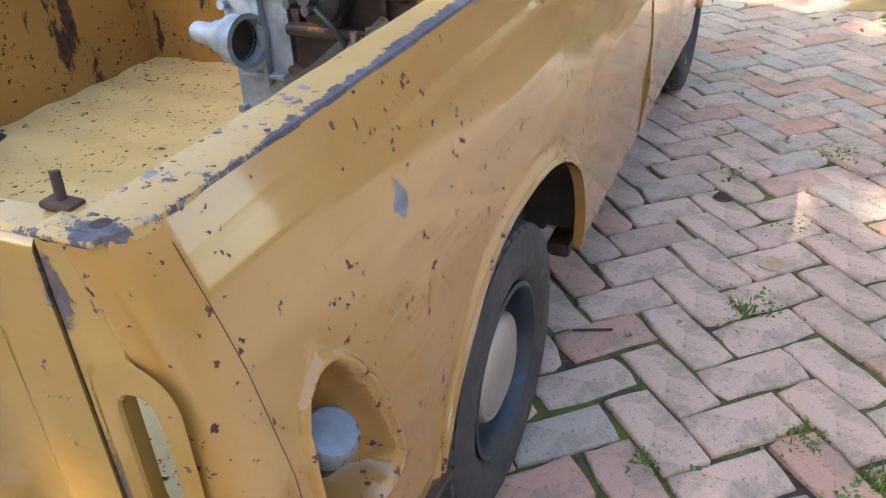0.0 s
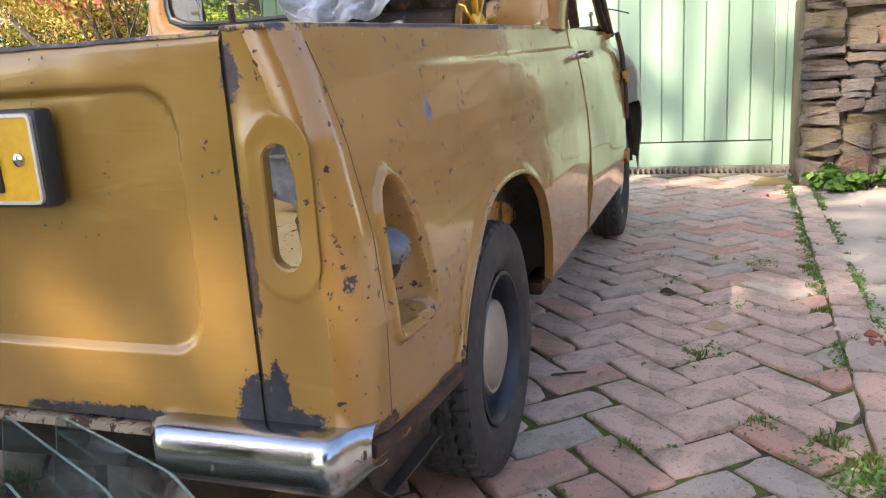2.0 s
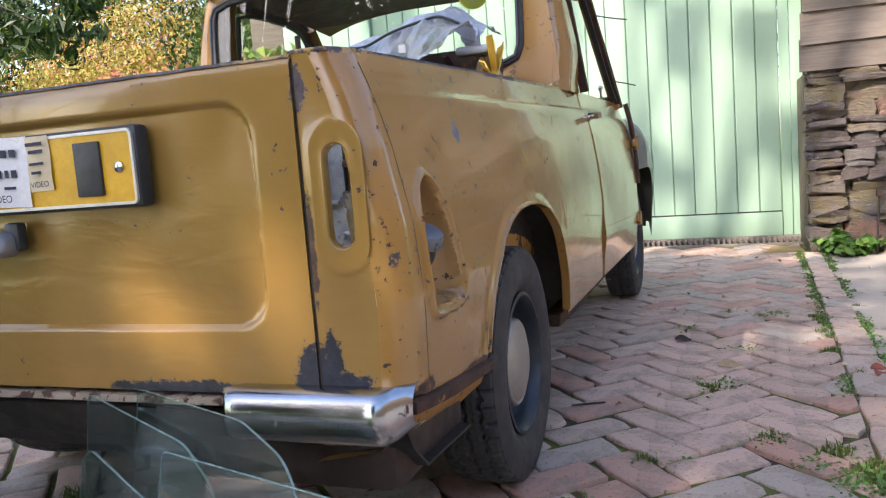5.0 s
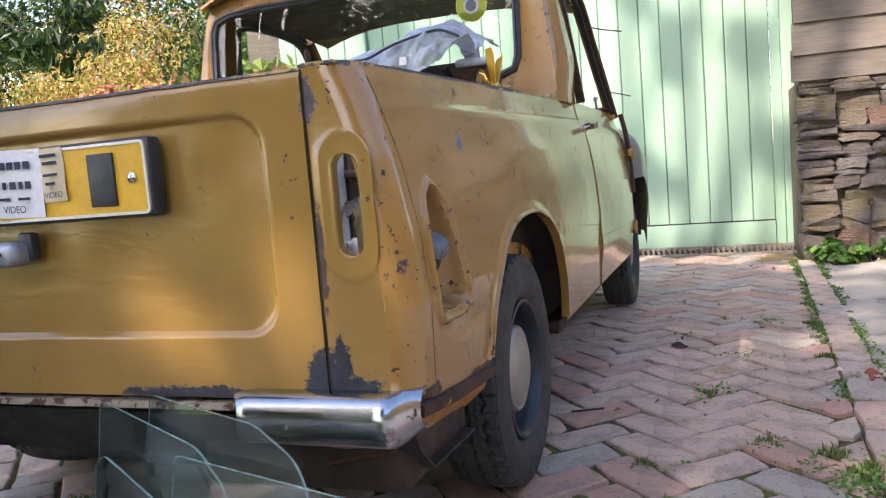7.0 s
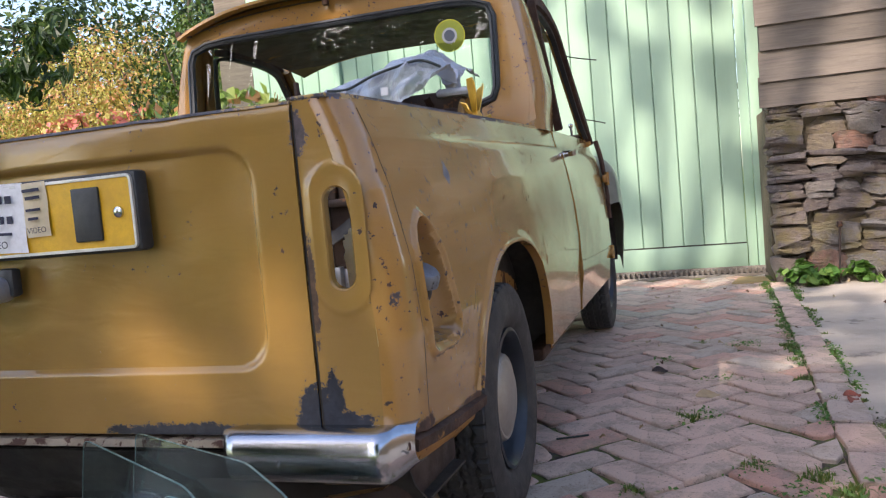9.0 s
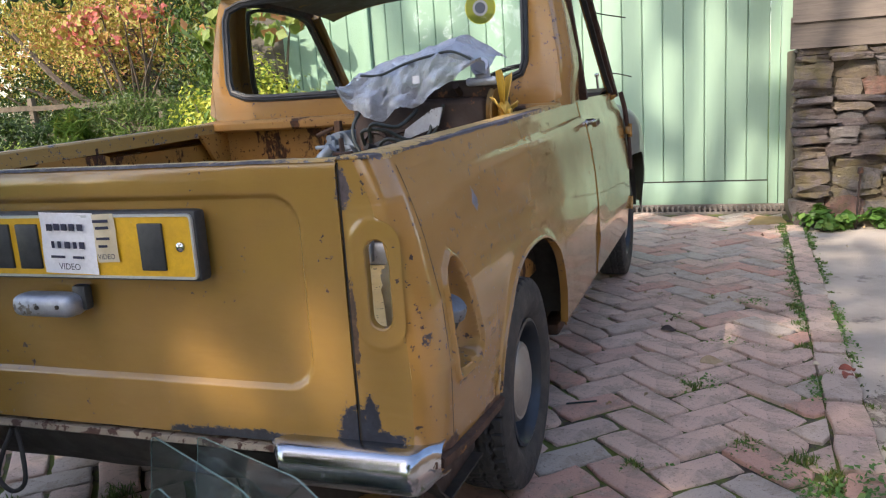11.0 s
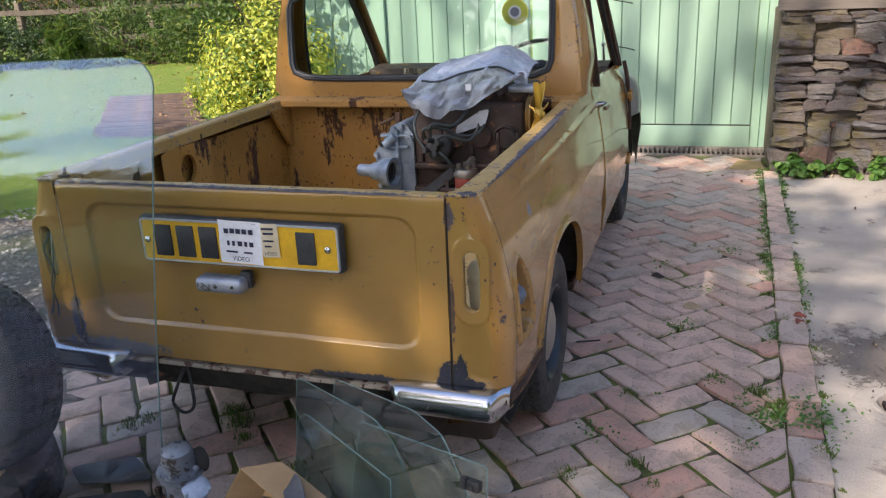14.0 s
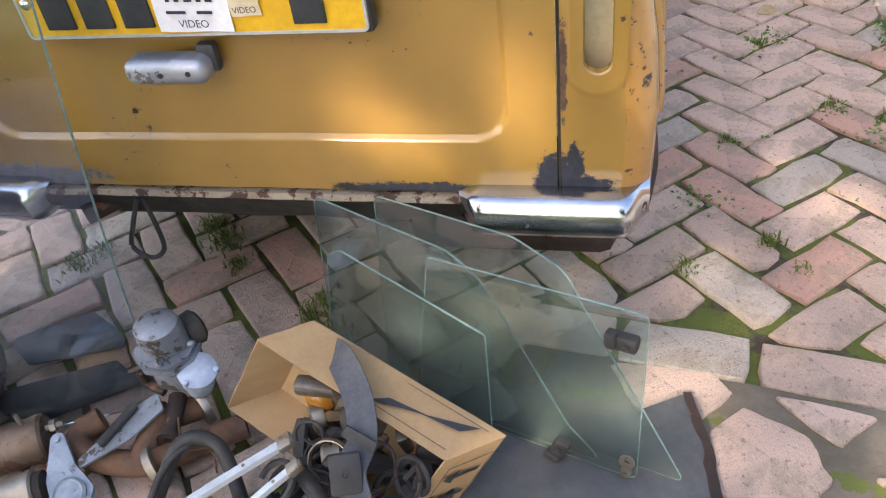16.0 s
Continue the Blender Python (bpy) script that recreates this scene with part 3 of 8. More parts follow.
def garage_door(number, x0, x1, n):
    d = tagged(new("door_%d" % number), "pale green boarded timber garage door, closed", "door", "", "structure")
    d.location = (x0, DOOR_Y, ZD)
    w = (x1 - x0) / n
    me = board_mesh(w, 2.55, 0.022)
    for i in range(n):
        b = new("board", me)
        b.parent, b.location = d, ((i + 0.5) * w, 0, 0.02)
    bm = bmesh.new()
    box(bm, ((x1 - x0) / 2, -0.029, 0.115), (x1 - x0 - 0.006, 0.022, 0.165), bevel=0.003)
    part("bottom_rail", bm, M_GREEN, d, "green painted bottom rail")
    # dark strip in place of the shadow line over the rail
    bm = bmesh.new()
    box(bm, ((x1 - x0) / 2, -0.0225, 0.203), (x1 - x0 - 0.006, 0.005, 0.009))
    part("rail_gap_shade", bm, M_DARK, d, "dark strip standing in for the shaded gap above the bottom rail")
    bm = bmesh.new()
    box(bm, ((x1 - x0) / 2, 0.03, 1.3), (x1 - x0, 0.05, 2.5))
    part("backing", bm, M_GREEN, d)
    return d


right_leaf = garage_door(1, -0.284, 1.420, 12)
bm = bmesh.new()
box(bm, (1.737, -0.011, 1.28), (0.062, 0.022, 2.55), bevel=0.004)
part("stile", bm, M_GREEN, right_leaf, "green painted edge board")
garage_door(2, -1.545, -0.315, 9)
garage_door(3, -2.35, -1.60, 5)
bm = bmesh.new()
for z in (0.55, 1.55, 2.3):
    box(bm, (1.79, -0.03, z), (0.03, 0.03, 0.12), bevel=0.006)
    rod(bm, (1.79, -0.045, z - 0.09), (1.79, -0.045, z + 0.09), 0.008)
part("hinge", bm, M_GREEN, right_leaf, "painted iron hinges")
bm = bmesh.new()
box(bm, (1.53, DOOR_Y - 0.02, ZD + 1.3), (0.085, 0.09, 2.6), bevel=0.006)
box(bm, (-1.572, DOOR_Y - 0.03, ZD + 1.3), (0.055, 0.07, 2.6), bevel=0.006)
box(bm, (-0.4, DOOR_Y, ZD + 2.66), (4.1, 0.12, 0.14), bevel=0.006)
part("trim", bm, M_GREEN, None, "green painted door posts and lintel", True, "structure", "door frame")
bm = bmesh.new()
box(bm, (-0.4, DOOR_Y + 0.08, ZD + 3.6), (4.2, 0.2, 1.75))
box(bm, (-2.5, DOOR_Y + 0.08, ZD + 2.0), (0.3, 0.2, 5.0))
part("wall_north", bm, M_BOARD, None, "weathered boarding above the garage doors", True, "structure", "wall")
bm = bmesh.new()
box(bm, (-0.05, DOOR_Y - 0.095, ZD + 0.015), (3.3, 0.03, 0.06), bevel=0.004)
box(bm, (-0.05, DOOR_Y - 0.215, ZD - 0.02), (3.3, 0.025, 0.06), bevel=0.004)
for i in range(92):
    box(bm, (-1.68 + i * 0.0362, DOOR_Y - 0.158, ZD + 0.016), (0.014, 0.10, 0.040))
dr = part("drain_channel", bm, plain("stained_channel_concrete", (0.20, 0.18, 0.155), (0.12, 0.10, 0.085), 8, 0.9, 0.0, 0.4, 60), None, "concrete drainage channel with slotted grating before the doors", False, "structure", "drain")
bm = bmesh.new()
box(bm, (-0.05, DOOR_Y - 0.155, ZD - 0.012), (3.3, 0.09, 0.03))
part("channel_bed", bm, M_DARK, dr)

# rubble stone wall with boarding above it
WALL_Y = 4.17
wall = tagged(new("wall_east"), "rubble stone wall of flat brown stones", "wall", "", "structure")
bm = bmesh.new()
box(bm, (3.6, WALL_Y + 0.24, 0.5), (4.06, 0.40, 1.10))
part("mortar", bm, M_MORTAR, wall)


def stone(w, h, d, seed):
    """A rough stone: a lumpy block of 26 points."""
    rnd = random.Random(seed)
    pts, idx = [], {}
    for i in range(3):
        for j in range(3):
            for q in range(3):
                if i == j == q == 1:
                    continue
                n = (i != 1) + (j != 1) + (q != 1)
                f = {1: 1.0, 2: 0.97, 3: 0.88}[n]
                p = [(i - 1) * w / 2 * (f if j != 1 or q != 1 else 1), (j - 1) * d / 2 * f, (q - 1) * h / 2 * f]
                p = [p[0] + rnd.uniform(-0.09, 0.09) * w, p[1] + rnd.uniform(-0.16, 0.16) * d, p[2] + rnd.uniform(-0.20, 0.20) * h]
                idx[(i, j, q)] = len(pts)
                pts.append(p)
    faces = []
    for ax in range(3):
        for side in (0, 2):
            for a in range(2):
                for b in range(2):
                    q = []
                    for da, db in ((0, 0), (1, 0), (1, 1), (0, 1)):
                        key = [0, 0, 0]
                        key[ax], key[(ax + 1) % 3], key[(ax + 2) % 3] = side, a + da, b + db
                        q.append(idx[tuple(key)])
                    faces.append(q if side else q[::-1])
    me = bpy.data.meshes.new("stone")
    me.from_pydata(pts, [], faces)
    me.shade_smooth()
    me.set_sharp_from_angle(angle=radians(20))
    me.materials.append(M_STONE)
    return me


rnd = random.Random(7)
z = -0.04
course = 0
stones = []
while z < 1.0:
    hc = rnd.choice([0.035, 0.045, 0.06, 0.075, 0.10])
    if z < 0.25:
        hc = rnd.choice([0.07, 0.11, 0.15])
    hc = min(hc, 1.03 - z)
    x = 1.525
    first = True
    while x < 3.0:
        w = rnd.uniform(0.09, 0.34) if hc < 0.1 else rnd.uniform(0.14, 0.30)
        if first:
            w = rnd.uniform(0.16, 0.24)
        if hc > 0.09 and rnd.random() < 0.45:
            h1 = hc * rnd.uniform(0.4, 0.6)
            stones.append((x + w / 2, z + h1 / 2, w, h1))
            stones.append((x + w / 2 + rnd.uniform(-.02, .02), z + h1 + (hc - h1) / 2, w, hc - h1))
        else:
            stones.append((x + w / 2, z + hc / 2 + rnd.uniform(-.01, .01), w, hc))
        x += w
        first = False
    z += hc
for i, (x, zz, w, h) in enumerate(stones):
    ob = new("stone", stone(w + rnd.uniform(-0.012, 0.01), h + rnd.uniform(-0.006, 0.012), 0.16, i))
    ob.parent = wall
    ob.location = (x, WALL_Y + 0.06 + rnd.uniform(-0.045, 0.04), zz)
    ob.rotation_euler = (rnd.uniform(-.08, .08), rnd.uniform(-.09, .09), rnd.uniform(-.12, .12))
bm = bmesh.new()
box(bm, (1.555, WALL_Y + 0.46, 0.5), (0.06, 0.62, 1.08), bevel=0.01)
part("wall_return", bm, M_MORTAR, wall, "rendered end of the stone wall")
boards = tagged(new("wall_boarding"), "weathered brown overlapping weatherboards above the stone wall", "wall", "", "structure")
bm = bmesh.new()
prof = [(0, 0.0), (-0.030, 0.0), (-0.008, 0.185), (0.012, 0.185), (0.004, 0.0)]
grid(bm, [[(-2.0, y, z) for y, z in prof], [(2.0, y, z) for y, z in prof]])
for xx in (-2.0, 2.0):
    bm.faces.new([bm.verts.new((xx, y, z)) for y, z in prof])
bmesh.ops.recalc_face_normals(bm, faces=bm.faces)
me = bpy.data.meshes.new("board")
bm.to_mesh(me)
bm.free()
me.materials.append(M_BOARD)
for i in range(13):
    ob = new("board", me)
    ob.parent = boards
    ob.location = (3.50 + 0.01 * (i % 3 - 1), WALL_Y + 0.03, 1.03 + i * 0.168)
    ob.rotation_euler = (0, radians(random.Random(i).uniform(-0.35, 0.35)), 0)
bm = bmesh.new()
box(bm, (3.55, WALL_Y + 0.3, 2.15), (4.0, 0.5, 2.2))
part("backing", bm, M_DARK, boards)
bm = bmesh.new()
box(bm, (1.545, WALL_Y + 0.10, 2.12), (0.03, 0.14, 2.2), bevel=0.004)
part("corner_board", bm, M_BOARD, boards, "weathered corner board")

# iron rod by the wall foot
bm = bmesh.new()
rod(bm, (1.86, WALL_Y - 0.10, -0.04), (1.88, WALL_Y - 0.06, 0.30), 0.006)
box(bm, (1.88, WALL_Y - 0.06, 0.31), (0.03, 0.03, 0.04), bevel=0.008)
part("iron_stake", bm, M_IRON, None, "thin rusty iron stake standing against the stone wall", True, "", "stake")

# round drain in the slab
dc = thing("floor_drain", "round sunken drain with an iron grate in the concrete", "drain", at=(1.685, 0.87, 0))
bm = bmesh.new()
lathe(bm, [(0.066, -0.06), (0.067, -0.004), (0.070, 0.002), (0.082, 0.003), (0.086, -0.001), (0.125, -0.002), (0.15, -0.014)], Matrix.Identity(4), 32)
part("rim", bm, M_CONCRETE, dc)
bm = bmesh.new()
lathe(bm, [(0, -0.058), (0.067, -0.058)], Matrix.Identity(4), 24)
part("well", bm, M_DARK, dc)
bm = bmesh.new()
for i in range(5):
    box(bm, (-0.04 + i * 0.02, 0, -0.02), (0.009, 2 * math.sqrt(0.066 ** 2 - (0.04 - i * 0.02) ** 2), 0.012))
part("grate", bm, M_IRON, dc, "rusty iron grate")


# ---- leaves, grass and shrubs ----
def leaves(name, pts, nrm, size, material, parent=None, label="", kind="", ratio=0.5, seed=1, droop=0.0, category=""):
    """Folded leaves at points; nrm: rough outward ways."""
    g = np.random.default_rng(seed)
    n = len(pts)
    pts, nrm = np.asarray(pts, float), np.asarray(nrm, float)
    nrm = nrm + g.normal(0, 0.55, (n, 3))
    nrm /= np.linalg.norm(nrm, axis=1)[:, None]
    t = g.normal(0, 1, (n, 3))
    t[:, 2] -= droop
    t -= nrm * (t * nrm).sum(1)[:, None]
    t /= np.linalg.norm(t, axis=1)[:, None] + 1e-9
    b = np.cross(nrm, t)
    s = size * g.uniform(0.6, 1.3, (n, 1))
    base, tip = pts - t * s * 0.5, pts + t * s * 0.5
    fold = nrm * s * 0.08
    l, r = pts - b * s * ratio * 0.5 + fold, pts + b * s * ratio * 0.5 + fold
    v = np.stack([base, r, tip, l], 1).reshape(-1, 3)
    f = (np.arange(n)[:, None] * 4 + np.array([0, 1, 2, 3])).reshape(-1, 4)
    tri = np.concatenate([f[:, [0, 1, 2]], f[:, [0, 2, 3]]])
    me = bpy.data.meshes.new(name)
    me.from_pydata(v.tolist(), [], tri.tolist())
    me.materials.append(material)
    return part_me(name, me, None, parent, label, False, kind, category)


def lumps(rng, centre, radius, n, clumps=30, shell=0.55, squash=1.0):
    """Leaf places in clumps near the skin of an uneven mass."""
    centre, radius = np.array(centre, float), np.array(radius, float)
    c = rng.normal(0, 1, (clumps, 3))
    c /= np.linalg.norm(c, axis=1)[:, None]
    c *= rng.uniform(shell, 1.0, (clumps, 1))
    k = rng.integers(0, clumps, n)
    d = rng.normal(0, 1, (n, 3))
    d /= np.linalg.norm(d, axis=1)[:, None]
    p = c[k] + d * rng.uniform(0.05, 0.34, (n, 1)) * rng.uniform(0.6, 1.3, (clumps, 1))[k]
    return centre + p * radius, p + d * 0.5


def branches(bm, base, ends, r, rng, sag=0.1):
    for e in ends:
        mid = [lerp(base[i], e[i], 0.5) + rng.normal(0, sag) for i in range(3)]
        pts = smooth_path([base, mid, e], 5)
        rings = []
        for i, p in enumerate(pts):
            rr = r * (1 - 0.8 * i / (len(pts) - 1))
            rings.append([(p.x + rr * math.cos(a), p.y + rr * math.sin(a), p.z) for a in (0, 1.26, 2.51, 3.77, 5.03)])
        grid(bm, rings, True)


def shrub(name, label, centre, radius, n, size, material, clumps=40, seed=3, base=None, shell=0.5, ratio=0.5, stems=9, category="shrub", droop=0.0):
    g = np.random.default_rng(seed)
    s = thing(name, label, category)
    p, d = lumps(g, centre, radius, n, clumps, shell)
    leaves("crown", p, d, size, material, s, ratio=ratio, seed=seed, droop=droop)
    bm = bmesh.new()
    base = base or (centre[0], centre[1], 0)
    ends = [tuple(centre[i] + g.uniform(-0.75, 0.75) * radius[i] for i in range(3)) for _ in range(stems)]
    branches(bm, base, ends, 0.03 * max(radius), g, 0.06 * max(radius))
    part("trunk", bm, M_BARK, s)
    return s


shrub("variegated_bush", "dense yellow-green variegated evergreen bush beside the drive", (-2.52, 4.45, 0.54), (0.66, 0.40, 0.72), 21000, 0.045, M_LEAF_VAR, 120, 3, shell=0.35, ratio=0.55, stems=12)
shrub("green_shrub", "dark green leafy shrub behind the variegated bush", (-2.75, 5.9, 1.1), (0.8, 0.6, 1.0), 5000, 0.07, M_LEAF_MID, 50, 5)
shrub("red_creeper", "creeper with large green and red lobed leaves over the bush", (-2.45, 4.5, 1.52), (0.62, 0.25, 0.14), 120, 0.14, M_LEAF_CREEP, 26, 8, base=(-2.3, 4.7, 0), ratio=0.85, stems=6, category="creeper")
shrub("fern_clump", "arching green ferns and border plants before the fence", (-10.6, 13.4, 0.5), (2.6, 0.8, 0.95), 12000, 0.11, M_LEAF_MID, 60, 11, ratio=0.25)
shrub("border_shrub", "low dark green border shrub beside the lawn", (-14.2, 12.6, 0.3), (1.9, 0.9, 0.75), 8000, 0.10, M_LEAF_DARK, 40, 12, ratio=0.4)
shrub("flag_iris", "clump of long green strap leaves in the border", (-11.9, 12.4, 0.45), (0.5, 0.35, 0.6), 420, 0.5, M_LEAF_MID, 30, 14, ratio=0.09, stems=3)
shrub("evergreen_hedge", "dense dark green evergreen hedge behind the fence", (-13.5, 15.9, 0.9), (6.5, 0.7, 1.25), 30000, 0.085, M_LEAF_DARK, 220, 29, shell=0.3, stems=18, category="hedge")
shrub("autumn_hedge", "tall clipped hedge in yellow and rust autumn leaf", (-12.5, 16.7, 3.1), (7.0, 1.3, 2.8), 60000, 0.10, M_LEAF_HEDGE, 320, 21, shell=0.3, stems=22, category="hedge")
shrub("red_leaf_shrub", "shrub with pink and red autumn leaves in the hedge", (-12.6, 14.9, 2.9), (2.0, 0.5, 0.7), 900, 0.17, M_LEAF_RED, 24, 22, base=(-12.6, 15.2, 0), ratio=0.7)
shrub("laurel", "glossy green laurel beside the garage", (-4.6, 8.2, 1.9), (1.1, 0.9, 1.9), 14000, 0.075, M_LEAF_MID, 80, 23, shell=0.3)
shrub("holly_tree", "tall dark evergreen tree behind the hedge", (-6.8, 11.6, 3.4), (1.7, 1.4, 3.4), 12000, 0.12, M_LEAF_DARK, 80, 24, shell=0.3, stems=14, category="tree")
shrub("background_tree", "tall broadleaf tree beyond the fence", (-20, 21, 4.5), (6, 3, 4.5), 14000, 0.3, M_LEAF_DARK, 120, 25, stems=16, category="tree")
shrub("background_tree", "tall broadleaf tree beyond the hedge", (-10, 24, 5.5), (6, 3, 5.5), 14000, 0.3, M_LEAF_MID, 120, 26, stems=16, category="tree")
shrub("background_tree", "tall broadleaf tree beyond the garage", (-2, 22, 6), (5, 3, 6), 10000, 0.3, M_LEAF_DARK, 100, 27, stems=14, category="tree")

# fence
fence = thing("post_and_rail_fence", "grey weathered timber post and rail fence behind the border", "fence")
fx = [(-17.5, 12.9), (-14.6, 14.0), (-11.7, 15.1), (-8.8, 16.2)]
for i, (x, y) in enumerate(fx):
    bm = bmesh.new()
    box(bm, (x, y, 0.62), (0.14, 0.14, 1.5), bevel=0.012)
    part("post", bm, M_FENCE, fence)
for a, b in zip(fx, fx[1:]):
    for z in (0.45, 1.12):
        bm = bmesh.new()
        sweep(bm, [(a[0], a[1] - 0.08, z), (b[0], b[1] - 0.08, z + 0.02)], [(-0.02, -0.06), (0.02, -0.06), (0.02, 0.06), (-0.02, 0.06)])
        part("rail", bm, M_FENCE, fence)

# an edge of old bricks between drive and lawn
edge = thing("brick_edging", "rows of old bricks sunk at the edge of the lawn", "path")
me = bpy.data.meshes.new("brick")
bm = bmesh.new()
box(bm, (0, 0, 0), (1.15, 0.085, 0.09), bevel=0.018, seg=2)
bm.to_mesh(me)
bm.free()
me.materials.append(plain("old_dark_brick", (0.17, 0.105, 0.075), (0.09, 0.06, 0.045), 9, 0.9, 0.0, 0.8, 40))
for i in range(19):
    rn = random.Random(i)
    ob = new("brick", me)
    ob.parent = edge
    ob.location = (-4.35 - i * 0.108 + rn.uniform(-.05, .05), 5.2 + i * 0.142, -0.02 + rn.uniform(-.012, .012))
    ob.rotation_euler = (rn.uniform(-.12, .12), rn.uniform(-.02, .02), radians(17 + rn.uniform(-3, 3)))

# a leafy bough that hangs into view, and unseen trees added to shade the drive
g = np.random.default_rng(31)
bough = thing("hanging_bough", "hanging bough of a broadleaf tree, its shade put into dark green leaves", "tree")
bm = bmesh.new()
branches(bm, (-9.2, 6.0, 3.9), [(-6.4, 6.8, 2.55), (-6.9, 7.1, 2.75), (-7.6, 6.7, 2.6), (-6.0, 6.6, 2.9), (-8.2, 7.0, 2.8)], 0.05, g, 0.12)
part("limb", bm, M_BARK, bough)
P, D = [], []
for c, r, n in (((-6.5, 6.8, 2.62), (0.75, 0.4, 0.42), 420), ((-7.5, 6.8, 2.72), (0.9, 0.4, 0.45), 520), ((-5.9, 6.7, 2.95), (0.6, 0.4, 0.3), 240), ((-8.4, 6.9, 2.9), (0.9, 0.4, 0.5), 420)):
    p, d = lumps(g, c, r, n, 16, 0.2)
    P.append(p), D.append(d)
# dark leaf colour stands in for the bough's unlit side
leaves("foliage", np.concatenate(P), np.concatenate(D), 0.19, M_LEAF_DARK, bough, ratio=0.36, seed=31, droop=1.6)


def shade_tree(label, trunk, masses, size, seed, clumps=36, gaps=()):
    g = np.random.default_rng(seed)
    s = thing("shade_tree", label, "tree")
    P, D, ends = [], [], []
    for c, r, n in masses:
        p, d = lumps(g, c, r, n, clumps, 0.1)
        for q, r0 in gaps:
            v = p - np.array(q)
            w = np.array(sun_way)
            keep = np.linalg.norm(v - (v @ w)[:, None] * w, axis=1) > r0 * g.uniform(0.6, 1.1, len(p))
            p, d = p[keep], d[keep]
        P.append(p), D.append(d)
        ends.append(c)
    leaves("crown", np.concatenate(P), np.concatenate(D), size, M_LEAF_MID, s, ratio=0.6, seed=seed)
    bm = bmesh.new()
    branches(bm, trunk, ends, 0.16, g, 0.25)
    part("trunk", bm, M_BARK, s)


near_crown = Vector((0.0, 0.5, 0.45)) + sun_way * 12.0
door_crown = Vector((0.3, 4.9, 1.35)) + sun_way * 17.0
# leaf masses and gaps lie on sun rays to shade and dapple chosen places
shade_tree("unseen broadleaf tree added to shade the drive, with gaps for dapples", (near_crown.x, near_crown.y - 1, 0), [((near_crown.x, near_crown.y, near_crown.z - 0.25), (2.7, 1.7, 2.3), 2250), (tuple(Vector((0.2, -2.3, 0)) + sun_way * 12), (2.4, 1.5, 1.5), 1500), (tuple(Vector((0.0, -5.0, 0)) + sun_way * 11), (2.6, 1.6, 1.6), 1300), (tuple(Vector((3.4, -2.0, 0)) + sun_way * 12), (1.7, 1.5, 1.5), 700), (tuple(Vector((-3.6, 2.35, 0)) + sun_way * 12), (0.8, 0.4, 0.5), 160), (tuple(Vector((-4.9, 4.7, 0)) + sun_way * 12), (1.5, 0.8, 0.9), 420), (tuple(Vector((1.35, 2.75, 0)) + sun_way * 12), (1.1, 0.6, 0.85), 300), (tuple(Vector((1.15, 1.3, 0)) + sun_way * 11.5), (0.55, 0.4, 0.45), 130), (tuple(Vector((0.0, 0, 0.62)) + sun_way * 11.5), (0.75, 0.4, 0.4), 190)], 0.22, 41, 420, [((0.24, 0, 0.49), 0.13), ((0.33, 0, 0.45), 0.10), ((0.50, 0, 0.53), 0.11), ((0.53, 0, 0.44), 0.08), ((0.42, 0, 0.62), 0.07), ((0.60, 0.9, 0.75), 0.10)])
rnd = random.Random(19)
# each tuft is placed to cast one soft patch on the doors or boarding
tufts = [((door_crown.x - 0.3 + x, door_crown.y + rnd.uniform(-.3, .3), door_crown.z - 1.35 + z), (0.34 * s, 0.3, 0.27 * s), int(270 * s)) for x, z, s in ((-0.75, 2.15, 1), (-0.2, 1.95, 1.2), (0.05, 1.5, 0.8), (0.5, 1.8, 1), (0.95, 2.1, 1.1), (0.85, 1.2, 1), (1.2, 1.55, 0.9), (0.35, 0.95, 0.8), (1.35, 0.8, 1), (0.6, 0.6, 0.7), (-1.4, 1.9, 1.2), (-1.1, 1.3, 0.9), (1.95, 1.6, 1), (2.4, 1.95, 1.2), (2.2, 1.2, 1.1), (2.9, 1.6, 1.2), (2.6, 0.8, 1), (0.0, 2.5, 1.3), (1.6, 2.4, 1))]
shade_tree("unseen broadleaf tufts added to cast dapples on the garage doors", (door_crown.x - 2, door_crown.y - 1, 0), tufts, 0.15, 44, 5)
conifer = thing("garden_conifer", "dark spreading conifer standing on the lawn", "tree")
g = np.random.default_rng(51)
P, D, ends = [], [], []
for i in range(26):
    a, z = i * 2.4, 2.2 + 0.2 * i
    for t in np.linspace(0.12, 1.0, 12):
        n, reach = 26, 2.3 * (1 - 0.55 * i / 26)
        c = np.array((-2.9 + reach * t * math.cos(a), -19 + reach * t * math.sin(a), z + 0.35 * t * t - 0.1))
        P.append(c + g.normal(0, 1, (n, 3)) * (0.20 * (1.1 - t), 0.20 * (1.1 - t), 0.06))
        D.append(np.tile((0.0, 0.0, 1.0), (n, 1)))
    ends.append(tuple(c))
leaves("crown", np.concatenate(P), np.concatenate(D), 0.16, M_LEAF_DARK, conifer, ratio=0.3, seed=51)
bm = bmesh.new()
for e in ends:
    branches(bm, (-2.9, -19, e[2] - 0.4), [e], 0.035, g, 0.03)
wire(bm, [(-2.9, -19, -0.1), (-2.9, -19, 4), (-2.9, -19, 7.6)], 0.14)
part("trunk", bm, M_BARK, conifer)
# unseen hedge added to give the glass a bright green band to mirror
shrub("garden_hedge", "long green hedge added out of view to be mirrored in the windscreen", (-2.0, -22.0, 1.3), (15.0, 0.9, 1.5), 12000, 0.30, M_LEAF_MID, 260, 53, shell=0.3, ratio=0.6, stems=30, category="hedge")
# unseen wall added to bounce warm light onto the truck's right side
bm = bmesh.new()
